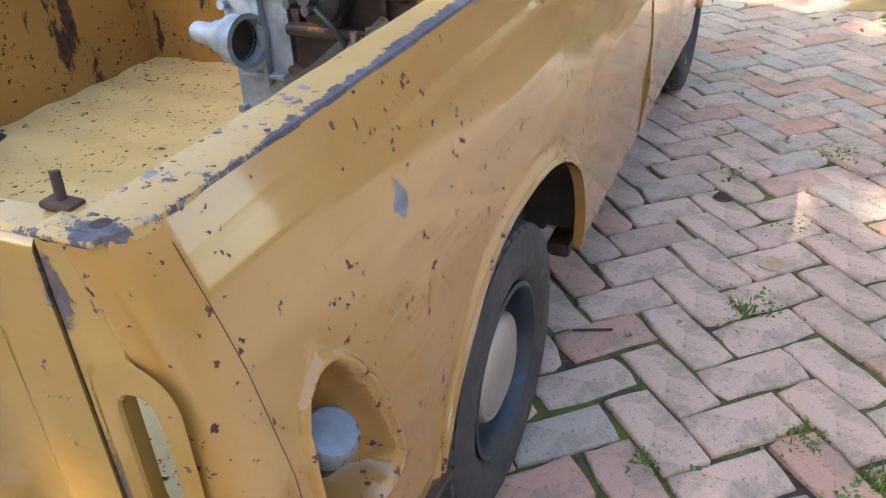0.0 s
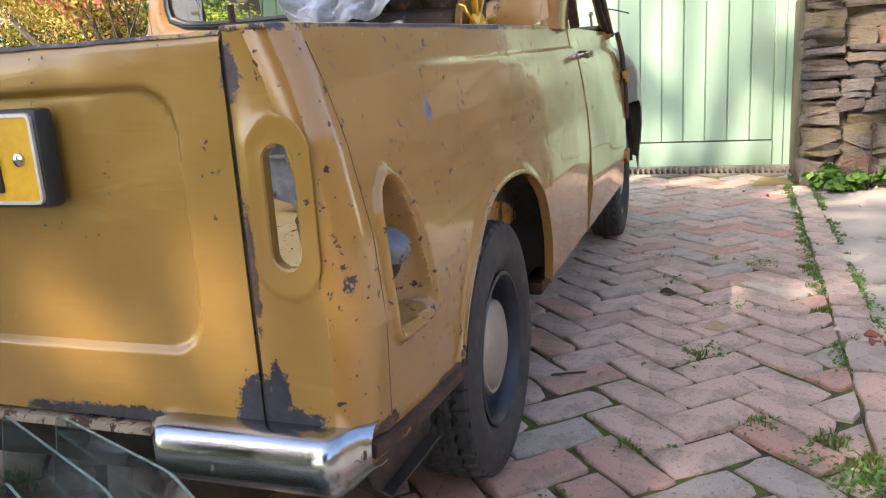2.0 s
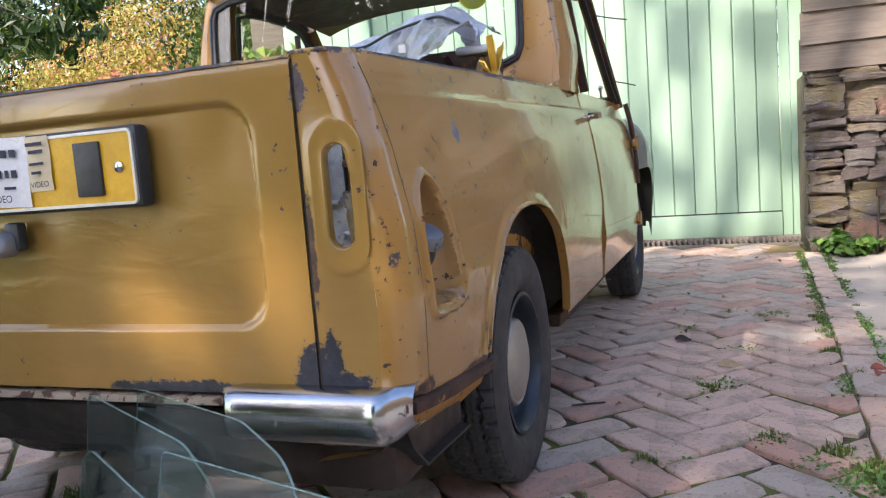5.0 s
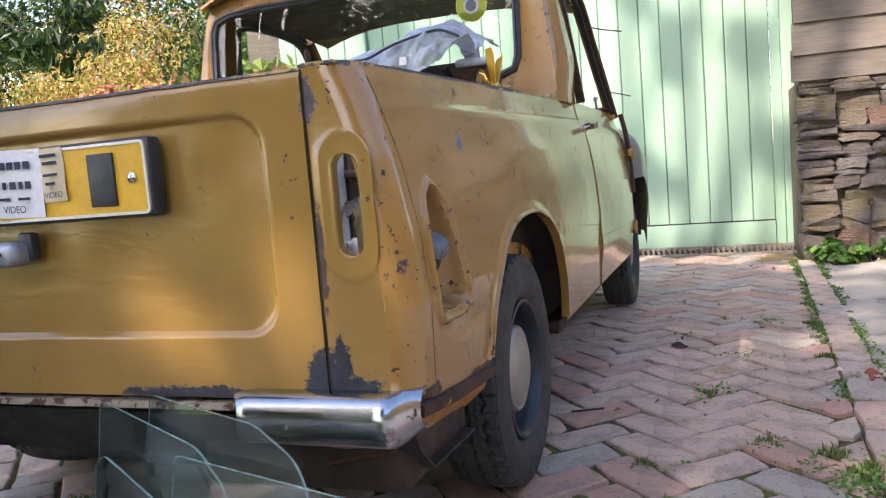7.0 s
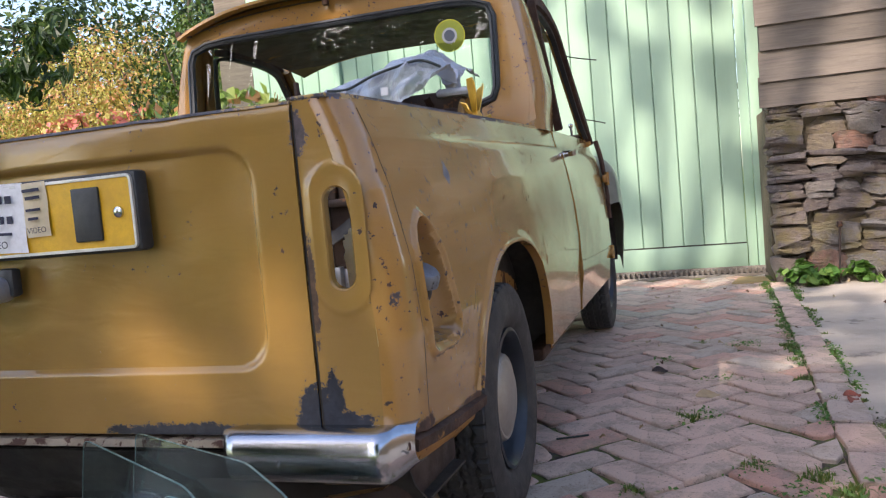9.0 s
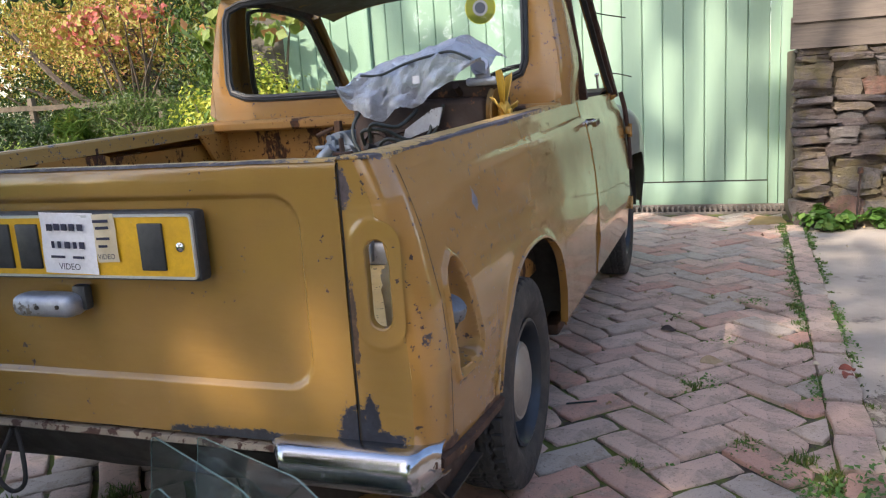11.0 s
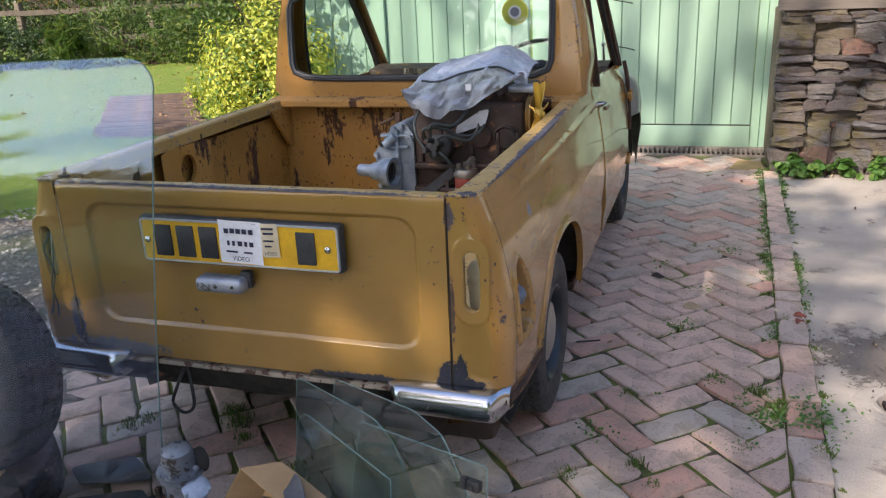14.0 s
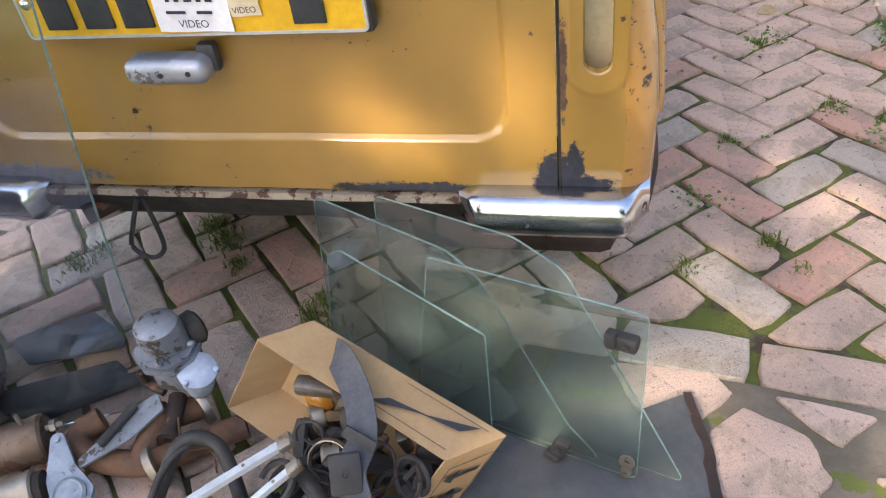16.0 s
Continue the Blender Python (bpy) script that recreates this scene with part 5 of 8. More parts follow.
lathe(bm, [(0.004, 0), (0.004, 0.002), (0, 0.003)], axis((0.0, -0.054, 0.614), (0.0, -1, 0.614)), 12)
part("screw", bm, M_DARK, plamp)
bm = bmesh.new()
box(bm, (0.018, -0.012, 0.622), (0.03, 0.02, 0.045), bevel=0.006)
part("bracket", bm, M_PLATEBLACK, plamp)


def text_on(words, height, at, parent, name):
    cu = bpy.data.curves.new(name, "FONT")
    cu.body, cu.size, cu.align_x, cu.align_y = words, height, "CENTER", "CENTER"
    tmp = new(name, cu)
    bpy.context.view_layer.update()
    me = bpy.data.meshes.new_from_object(tmp.evaluated_get(bpy.context.evaluated_depsgraph_get()))
    bpy.data.objects.remove(tmp)
    me.materials.clear()
    me.materials.append(M_INK)
    me.transform(Matrix.Translation(at) @ Matrix.Rotation(radians(90), 4, "X"))
    return part_me(name, me, None, parent, "", False)


def note(x0, x1, z0, z1, y, material, lines, words, label, tilt):
    t = thing("paper_note", label, "paper note")
    cx, cz = (x0 + x1) / 2, (z0 + z1) / 2
    turn = Matrix.Translation((cx, y, cz)) @ Matrix.Rotation(radians(tilt), 4, "Y")
    w, h = x1 - x0, z1 - z0
    bm = bmesh.new()
    rows = [[turn @ Vector((w * (i / 6 - 0.5), -0.0015 * math.sin(i * 1.1 + j), h * (j / 6 - 0.5))) for i in range(7)] for j in range(7)]
    grid(bm, rows)
    solid(bm, 0.0004)
    part("sheet", bm, material, t)
    for fx, fz, fw, fh in lines:
        bm = bmesh.new()
        box(bm, (w * fx, -0.004, h * fz), (w * fw, 0.001, h * fh), turn)
        part("writing_bar", bm, M_INK, t)
    ob = text_on(words, h * 0.15, (0, 0, 0), t, "writing")
    ob.data.transform(turn @ Matrix.Translation((0, -0.0045, -h * 0.38)))
    return t


note(-0.032, 0.083, 0.669, 0.775, -0.0315, M_PAPER, [(-0.3, 0.26, 0.10, 0.11), (-0.16, 0.27, 0.1, 0.11), (-0.02, 0.27, 0.1, 0.11), (0.12, 0.27, 0.1, 0.11), (0.27, 0.27, 0.1, 0.11),
     (-0.27, -0.02, 0.05, 0.11), (-0.15, -0.02, 0.06, 0.11), (0.0, -0.02, 0.1, 0.11), (0.14, -0.02, 0.06, 0.11), (0.27, -0.02, 0.09, 0.11), (-0.2, -0.22, 0.26, 0.04), (0.18, -0.22, 0.2, 0.04)], "VIDEO", "white paper note with handwriting taped on the number plate", 1.5)
note(0.083, 0.128, 0.690, 0.772, -0.0318, M_PAPER2, [(-0.05, 0.36, 0.7, 0.06), (-0.02, 0.22, 0.6, 0.06), (-0.05, 0.0, 0.6, 0.05), (-0.1, -0.16, 0.4, 0.05)], "VIDEO", "small aged label with handwriting taped on the number plate", -1.5)

# rolled lip of the wheel arches
bm = bmesh.new()
pts = [(side_x(arch_z(y), y) + 0.003, y, arch_z(y) + 0.001) for y in [0.652 + 0.350 * math.cos(math.pi * i / 60) for i in range(61)] if arch_z(y) > (0.34 if y < 0.6 else 0.27)]
sweep(bm, pts, [(-0.003, -0.014), (0.003, -0.014), (0.005, 0.0), (0.002, 0.006), (-0.003, 0.006)], up=(1, 0, 0))
mirror_copy(part("arch_lip", bm, M_PAINT, truck, "worn lip of the wheel arch"))

# quarter bumpers
def bumper(x0, x1):
    bm = bmesh.new()
    prof = [(0.0, 0.404), (-0.026, 0.4065), (-0.042, 0.402), (-0.052, 0.390), (-0.055, 0.374), (-0.052, 0.358), (-0.044, 0.345), (-0.030, 0.336), (-0.010, 0.332)]
    rows = []
    n = 28
    for i in range(n + 1):
        t = i / n
        x = lerp(x0, x1, t)
        k = 1 - step(0.0, 0.09, t) * 1.0
        e = step(0.84, 1.0, t)
        row = []
        for y, z in prof:
            zc = 0.370
            row.append((x - 0.01 * k * abs(z - zc) / 0.03, y * (1 - 0.55 * k ** 2) + 0.055 * e ** 2, zc - 0.016 + (z - zc) * (1.1 - 0.2 * k ** 2 - 0.06 * e) * (1 - (0.45 * k ** 2 + 0.4 * e ** 2) * (z < zc))))
        rows.append(row)
    grid(bm, rows)
    bmesh.ops.recalc_face_normals(bm, faces=bm.faces)
    bmesh.ops.solidify(bm, geom=bm.faces[:], thickness=0.002)
    return part("bumper_quarter", bm, M_CHROME, truck, "scuffed chrome quarter bumper")


mirror_copy(bumper(0.384, 0.664))

# filler cap in its pocket
bm = bmesh.new()
m = Matrix.Translation((0.642, 0.134, 0.566)) @ Matrix.Rotation(radians(28), 4, "Y") @ Matrix.Rotation(radians(10), 4, "X")
lathe(bm, [(0, 0.030), (0.024, 0.028), (0.028, 0.024), (0.0295, 0.016), (0.030, 0.008), (0.024, 0.004)], m, 28, lambda r, h, a: 0.0006 * math.sin(a * 14) if 0.006 < h < 0.02 else 0)
part("filler_cap", bm, M_ALUD, truck, "dull chrome filler cap")
bm = bmesh.new()
lathe(bm, [(0.021, 0.006), (0.021, 0.0), (0.024, -0.004), (0.025, -0.014), (0.022, -0.034), (0, -0.036)], m, 24)
part("filler_neck", bm, M_BLACK, truck)


# wheels
def tyre_mesh(bm, m, R=0.250, r=0.142, w=0.072, seg=120, tread=False):
    """Sidewalls, or the tread between them."""
    prof = [(r, -w * 0.62), (r + 0.012, -w * 0.78), (r + 0.028, -w * 0.92), (r + 0.055, -w * 1.0), (R - 0.03, -w * 0.95), (R - 0.014, -w * 0.88)]
    if not tread:
        for s in (1, -1):
            lathe(bm, [(a, h * s) for a, h in prof] + [(R - 0.009, -w * 0.86 * s)], m, seg, lambda rr, h, a: 0.0012 if abs(rr - r - 0.028) < 0.001 else 0.0)
        return

    def cut(rr, h, a):
        """Zigzag ribs with sipes, and open shoulder blocks."""
        u, q = h / w, a / (2 * math.pi) * 44
        zig = abs((q % 1.0) * 2 - 1) - 0.5
        if abs(u) > 0.58:
            return -0.0065 if ((q + 0.5 * (u > 0)) % 1.0) < 0.24 else 0.0
        for c in (-0.44, 0.0, 0.44):
            if abs(u - c - 0.11 * zig) < 0.048:
                return -0.006
        return -0.0035 if ((q * 2 + u * 1.5) % 1.0) < 0.17 else 0.0

    cols = [-0.80 + 1.6 * i / 40 for i in range(41)]
    lathe(bm, [(R - 0.014, -w * 0.88)] + [(R - 0.004 * (abs(q) / 0.8) ** 3, q * w) for q in cols] + [(R - 0.014, w * 0.88)], m, 352, cut)


def wheel(name, m, parent, rim_mat, hub_mat, holes=False, hubcap=True):
    w = thing(name, "", "")
    for key in ("label", "category"):
        if key in w:
            del w[key]
    w.parent = parent
    bm = bmesh.new()
    tyre_mesh(bm, m)
    part("tyre", bm, M_TYRE, w, "worn black tyre")
    bm = bmesh.new()
    tyre_mesh(bm, m, tread=True)
    part("tread", bm, M_TREAD, w, "worn block tread")
    bm = bmesh.new()
    prof = [(0.148, 0.052), (0.150, 0.060), (0.143, 0.062), (0.136, 0.052), (0.132, 0.035), (0.128, 0.015), (0.120, 0.006), (0.112, 0.010), (0.100, 0.030), (0.085, 0.036), (0.06, 0.034), (0.045, 0.028), (0, 0.026)]
    lathe(bm, prof, m, 64)
    lathe(bm, [(0.148, 0.052), (0.146, -0.05), (0.13, -0.052), (0.128, 0.012)], m, 48)
    part("rim", bm, rim_mat, w, "steel wheel rim")
    if hubcap:
        bm = bmesh.new()
        lathe(bm, [(0.094, 0.034), (0.093, 0.042), (0.088, 0.047), (0.082, 0.046), (0.078, 0.049), (0.06, 0.056), (0.03, 0.060), (0, 0.061)], m, 64)
        part("hubcap", bm, hub_mat, w, "dull plain hubcap")
    if holes:
        # slots and bolt holes are dark discs in place of shaded openings
        for i in range(8):
            a = 2 * math.pi * i / 8
            bm = bmesh.new()
            lathe(bm, [(0, 0.0015), (0.017, 0.0015), (0.017, -0.002)], m @ Matrix.Translation((0.107 * math.cos(a), 0.107 * math.sin(a), 0.0235)) @ Matrix.Rotation(a, 4, "Z") @ Matrix.Rotation(radians(-58), 4, "Y"), 16)
            part("rim_slot", bm, M_DARK, w)
        for i in range(4):
            a = 2 * math.pi * (i + 0.5) / 4
            bm = bmesh.new()
            lathe(bm, [(0, 0.002), (0.008, 0.002), (0.008, -0.002)], m @ Matrix.Translation((0.05 * math.cos(a), 0.05 * math.sin(a), 0.032)), 12)
            part("bolt_hole", bm, M_DARK, w)
        bm = bmesh.new()
        lathe(bm, [(0, 0.002), (0.028, 0.002), (0.028, -0.004)], m @ Matrix.Translation((0, 0, 0.031)), 20)
        part("centre_hole", bm, M_RUSTIRON, w)
    return w


for s in (1, -1):
    for y, x in ((0.645, 0.592), (2.80, 0.60)):
        wheel("wheel", Matrix.Translation((s * x, y, 0.25 + ground_z(y))) @ Matrix.Rotation(radians(s * 90), 4, "Y"), truck, M_RIM, M_HUB)

# cab: back panel with its window
CB = 1.34
n = 96


def super_outline(cx, cz, hw, hh, e, n, f=lambda c, s: (1, 1)):
    out = []
    for i in range(n):
        a = 2 * math.pi * i / n
        c, s = math.cos(a), math.sin(a)
        kx, kz = f(c, s)
        r = 1 / ((abs(c) / (hw * kx)) ** e + (abs(s) / (hh * kz)) ** e) ** (1 / e)
        out.append((cx + r * c, cz + r * s))
    return out


def lean(z):
    return CB + 0.10 * (z - 0.87)


def cab_x(z):
    return table(z, [(0.86, 0.632), (1.0, 0.617), (1.15, 0.596), (1.27, 0.570), (1.33, 0.535), (1.36, 0.46), (1.385, 0.30)])


win = super_outline(-0.015, 1.112, 0.527, 0.161, 9, n)
win2 = super_outline(-0.015, 1.112, 0.540, 0.174, 9, n)
out = []
for i in range(n):
    a = 2 * math.pi * i / n
    c, s = math.cos(a), math.sin(a)
    # the cab's outline seen from behind, by ray from the window's middle
    r = 0.0
    while True:
        r += 0.002
        x, z = -0.01 + r * c, 1.112 + r * s
        if abs(x) > cab_x(z) or z < 0.872 or z > 1.372 - 0.06 * (abs(x) / 0.55) ** 3:
            break
    out.append((x, z))
bm = bmesh.new()
rows = [[(x, lean(z) + 0.02, z) for x, z in win], [(x, lean(z) + 0.004, z) for x, z in win], [(x, lean(z), z) for x, z in win2],
        [(lerp(a[0], b[0], 0.5), lean(lerp(a[1], b[1], 0.5)), lerp(a[1], b[1], 0.5)) for a, b in zip(win2, out)], [(x, lean(z), z) for x, z in out]]
grid(bm, rows, True)
bmesh.ops.recalc_face_normals(bm, faces=bm.faces)
part("cab_back", bm, M_PAINT, truck, "mustard cab back panel")
bm = bmesh.new()
sweep(bm, [(x, lean(z) + 0.001, z) for x, z in super_outline(-0.015, 1.112, 0.531, 0.165, 9, n)], [(-0.013, -0.004), (-0.010, 0.009), (-0.003, 0.011), (0.0, 0.008), (0.004, 0.011), (0.011, 0.008), (0.013, -0.004)], up=(0, -1, 0), closed=True)
rear_window = thing("rear_window", "", "")
for key in ("label", "category"):
    if key in rear_window:
        del rear_window[key]
rear_window.parent = truck
part("rubber_seal", bm, M_SEAL, rear_window, "black rubber window seal")
bm = bmesh.new()
pts = [(x, z) for x, z in super_outline(-0.015, 1.112, 0.527, 0.161, 9, n)]
f1 = [bm.verts.new((x, lean(z) + 0.002, z)) for x, z in pts]
f2 = [bm.verts.new((x, lean(z) + 0.007, z)) for x, z in pts]
bm.faces.new(f1), bm.faces.new(f2[::-1])
for i in range(n):
    bm.faces.new((f1[i], f1[(i + 1) % n], f2[(i + 1) % n], f2[i]))
bmesh.ops.recalc_face_normals(bm, faces=bm.faces)
pane = part("pane", bm, M_DUSTGLASS, rear_window, "dusty rear window glass", False)
pane.visible_shadow = False
# round sticker inside the glass
sticker = thing("window_sticker", "round yellow sticker with a grey emblem on the rear window", "sticker")
for r, y, mname, c in ((0.049, 0.0, "sticker_yellow", (0.62, 0.58, 0.04)), (0.046, -0.0006, "sticker_olive", (0.36, 0.40, 0.05)), (0.024, -0.0012, "sticker_grey", (0.45, 0.47, 0.5)), (0.017, -0.0018, "sticker_dark", (0.10, 0.12, 0.16))):
    bm = bmesh.new()
    lathe(bm, [(0, 0.0004), (r, 0.0004), (r, 0)], axis((0.378, lean(1.178) - 0.0005 + y, 1.178), (0.378, -1, 1.178 - 0.23)), 32)
    part("disc", bm, plain(mname, c), sticker)
bm = bmesh.new()
for dx in (-0.017, 0.0, 0.017):
    box(bm, (0.378 + dx, lean(1.21) - 0.003, 1.211), (0.011, 0.0008, 0.013))
part("emblem_bar", bm, plain("sticker_red", (0.35, 0.05, 0.03)), sticker)

# roof with its gutter lip
bm = bmesh.new()
rows = []
ny = 22
for i in range(ny + 1):
    t = i / ny
    y = lerp(1.348, 2.22, t)
    row = []
    for j in range(33):
        u = lerp(-1, 1, j / 32)
        x = u * (0.575 - 0.03 * t ** 3)
        crown = 1.382 + 0.02 * math.sin(math.pi * min(1, t * 1.1)) - 0.065 * abs(u) ** 3.2 - 0.05 * t ** 4 - 0.012 * step(0.06, 0.0, t)
        row.append((x, y, crown))
    rows.append(row)
grid(bm, rows)
solid(bm, 0.004)
k = Nodes("roof_paint")
col = k.mix(k.ramp(k.noise(6, 8, 0.7), 0.4, 0.65), OCHRE2, (0.20, 0.17, 0.06))
col = k.mix(k.ramp(k.noise(25, 8, 0.7), 0.56, 0.66), col, (0.09, 0.085, 0.03))
k.put("Base Color", col), k.put("Roughness", 0.6)
k.bump(k.noise(40, 7), 0.3, 0.004)
part("roof", bm, k.mat, truck, "faded roof with green algae")
bm = bmesh.new()
pts = []
for j in range(41):
    u = lerp(-1, 1, j / 40)
    pts.append((u * 0.566, 1.340 + 0.016 * u * u, 1.374 - 0.078 * abs(u) ** 3.4))
sweep(bm, pts, [(-0.012, -0.006), (0.016, -0.004), (0.016, 0.005), (-0.010, 0.006)])
part("roof_lip", bm, M_PAINT, truck, "rear roof lip")
for x in (-0.535, -0.02, 0.39):
    bm = bmesh.new()
    box(bm, (x, 1.362, 1.345 - (0.03 if x < -0.5 else 0)), (0.02, 0.016, 0.028), bevel=0.003)
    part("clip_bracket", bm, M_RUST, truck, "small rusty bracket")
bm = bmesh.new()
rows = [[(u * 0.56, y, 1.355 - 0.05 * abs(u) ** 3 - 0.03 * ((y - 1.35) / 0.85) ** 3) for u in [lerp(-1, 1, j / 16) for j in range(17)]] for y in [lerp(1.37, 2.2, i / 12) for i in range(13)]]
grid(bm, rows)
part("headlining", bm, M_INTERIOR, truck, "dark brown headlining")

# cab sides: rear pillars, gutters, screen pillars and doors
for s in (1, -1):
    bm = bmesh.new()
    rows = []
    for i in range(13):
        z = lerp(0.868, 1.325, i / 12)
        x = cab_x(z) + 0.004 - 0.024 * step(1.02, 0.868, z)
        yb = lerp(1.61, 1.515, (i / 12) ** 0.9)
        rows.append([(s * (x - 0.004), lean(z) - 0.001, z), (s * (x + 0.012), lean(z) + 0.022, z), (s * (x + 0.024), lerp(lean(z), yb, 0.5), z), (s * (x + 0.024), yb, z), (s * (x + 0.008), yb + 0.004, z), (s * (x - 0.02), yb + 0.004, z)])
    grid(bm, rows)
    solid(bm, 0.003)
    part("rear_pillar", bm, M_PAINT, truck, "mustard rear cab pillar")
    bm = bmesh.new()
    wire(bm, [(s * 0.577, 1.36, 1.318), (s * 0.597, 1.56, 1.325), (s * 0.596, 1.85, 1.322), (s * 0.592, 2.10, 1.290), (s * 0.618, 2.36, 1.08), (s * 0.642, 2.60, 0.862)], 0.011, 8, 8)
    part("gutter", bm, M_RUST, truck, "rusty roof gutter and screen pillar seam")
    bm = bmesh.new()
    wire(bm, [(s * 0.575, 2.11, 1.285), (s * 0.60, 2.33, 1.08), (s * 0.625, 2.57, 0.86)], 0.022, 8, 8)
    part("screen_pillar", bm, M_PAINT, truck)
    # door with an empty window frame
    door = thing("door", "", "")
    for key in ("label", "category"):
        if key in door:
            del door[key]
    door.parent = truck
    bm = bmesh.new()
    rows = []
    for i in range(31):
        y = lerp(1.636, 2.645, i / 30)
        row = []
        for j in range(31):
            z = lerp(0.272 - 0.02 * i / 30, 0.875, j / 30)
            bulge = 0.006 * math.exp(-((z - 0.40) / 0.05) ** 2)
            row.append((s * (side_x(min(z, rail_z(0.8)), 1.2) + bulge + 0.003), y, z))
        rows.append(row)
    grid(bm, rows)
    solid(bm, 0.02 if s > 0 else 0.02)
    part("door_skin", bm, M_PAINT, door, "mustard door panel")
    bm = bmesh.new()
    sec = [(-0.011, -0.013), (0.011, -0.013), (0.011, 0.013), (-0.011, 0.013)]
    sweep(bm, smooth_path([(s * 0.645, 1.655, 0.875), (s * 0.628, 1.60, 1.06), (s * 0.607, 1.565, 1.24), (s * 0.600, 1.60, 1.292), (s * 0.598, 1.80, 1.303), (s * 0.596, 2.03, 1.285), (s * 0.604, 2.16, 1.21), (s * 0.628, 2.40, 0.98), (s * 0.645, 2.50, 0.875)], 5), sec, up=(1, 0, 0))
    part("window_surround", bm, M_RUST, door, "rusty brown window frame without glass")
    bm = bmesh.new()
    sweep(bm, smooth_path([(s * 0.637, 1.68, 0.88), (s * 0.62, 1.63, 1.06), (s * 0.598, 1.60, 1.23), (s * 0.591, 1.63, 1.272), (s * 0.589, 1.80, 1.283), (s * 0.587, 2.02, 1.265), (s * 0.595, 2.13, 1.19), (s * 0.62, 2.37, 0.97), (s * 0.637, 2.46, 0.88)], 5), [(-0.006, -0.009), (0.006, -0.009), (0.006, 0.009), (-0.006, 0.009)], up=(1, 0, 0))
    part("window_channel", bm, M_BLACK, door, "black rubber window channel")
    bm = bmesh.new()
    rod(bm, (s * 0.64, 1.70, 0.795), (s * 0.674, 1.70, 0.797), 0.011, bevel=0.002)
    sweep(bm, smooth_path([(s * 0.672, 1.705, 0.797), (s * 0.690, 1.69, 0.799), (s * 0.690, 1.64, 0.797), (s * 0.684, 1.612, 0.792)], 5), [(-0.007, -0.009), (0.007, -0.009), (0.008, 0.006), (-0.006, 0.008)])
    part("handle", bm, M_CHROME, door, "chrome door handle")
    for z in (0.365, 0.70):
        bm = bmesh.new()
        box(bm, (s * 0.688, 2.665, z), (0.026, 0.05, 0.036), bevel=0.008)
        rod(bm, (s * 0.695, 2.665, z - 0.03), (s * 0.695, 2.665, z + 0.03), 0.010)
        part("hinge", bm, M_PAINT, door, "external hinge")
    # dark filling gives the door's shut line its shade
    bm = bmesh.new()
    rows = []
    for i in range(21):
        z = lerp(0.272, 0.868, i / 20)
        x = side_x(z, 1.4)
        rows.append([(s * (x - 0.006), 1.620, z), (s * (x - 0.006), 1.638, z), (s * (x - 0.04), 1.638, z), (s * (x - 0.04), 1.620, z)])
    grid(bm, rows, True)
    part("door_gap", bm, M_DARK, truck, "dark door shut line")
    bm = bmesh.new()
    box(bm, (s * 0.63, 1.85, 0.255), (0.05, 1.65, 0.035), bevel=0.01)
    part("sill", bm, M_RUST, truck, "rusty sill")
    # front wing
    bm = bmesh.new()
    rows = []
    for i in range(31):
        t = i / 30
        y = lerp(2.66, 3.30, t)
        row = []
        az = arch_z(y, 2.80, 0.33, 0.585, 0.2) or 0.30
        top = 0.845 - 0.05 * t - 0.22 * step(0.72, 1.0, t)
        for j in range(19):
            u = j / 18
            ang = u * math.pi / 2
            x = 0.42 + (0.262 + 0.045 * step(0.0, 0.25, t) - 0.10 * step(0.6, 1.0, t)) * math.sin(ang) ** 0.6
            z = az + (top - az) * math.cos(ang) ** 0.5 if u < 1 else az
            row.append((s * x, y, z))
        rows.append(row)
    grid(bm, rows)
    solid(bm, 0.003)
    part("front_wing", bm, M_PRIMER, truck, "grey front wing with the green doors' reflection put into its colour")
    bm = bmesh.new()
    wire(bm, [(s * 0.655, 2.668, 0.875), (s * 0.675, 2.672, 0.78), (s * 0.688, 2.675, 0.62), (s * 0.690, 2.68, 0.52)], 0.012, 8, 6)
    part("wing_seam", bm, M_RUST, truck, "ragged rusty wing seam")
    bm = bmesh.new()
    rows = []
    for i in range(21):
        a = math.pi * i / 20
        y, z = 2.80 - 0.33 * math.cos(a), 0.28 + 0.30 * math.sin(a) ** 0.8
        rows.append([(s * 0.675, y, z), (s * 0.40, y, z)])
    grid(bm, rows)
    part("wheel_arch", bm, M_DARK, truck)
# loose wires by the driver's window
bm = bmesh.new()
wire(bm, [(0.60, 2.18, 1.20), (0.66, 2.21, 1.185), (0.73, 2.22, 1.17)], 0.0025)
part("loose_wire", bm, M_BLACK, truck, "thin black wire sticking out by the window")
bm = bmesh.new()
wire(bm, [(0.62, 2.46, 0.965), (0.67, 2.50, 0.955), (0.72, 2.52, 0.94)], 0.0025)
part("loose_wire", bm, M_BLACK, truck, "thin black wire sticking out by the window")
bm = bmesh.new()
rod(bm, (0.55, 2.72, 0.86), (0.545, 2.70, 0.95), 0.006)
lathe(bm, [(0, -0.012), (0.010, -0.008), (0.012, 0.0), (0.010, 0.008), (0, 0.012)], Matrix.Translation((0.545, 2.70, 0.957)), 12)
part("wing_stalk", bm, M_CHROME, truck, "bare metal stalk on the wing")
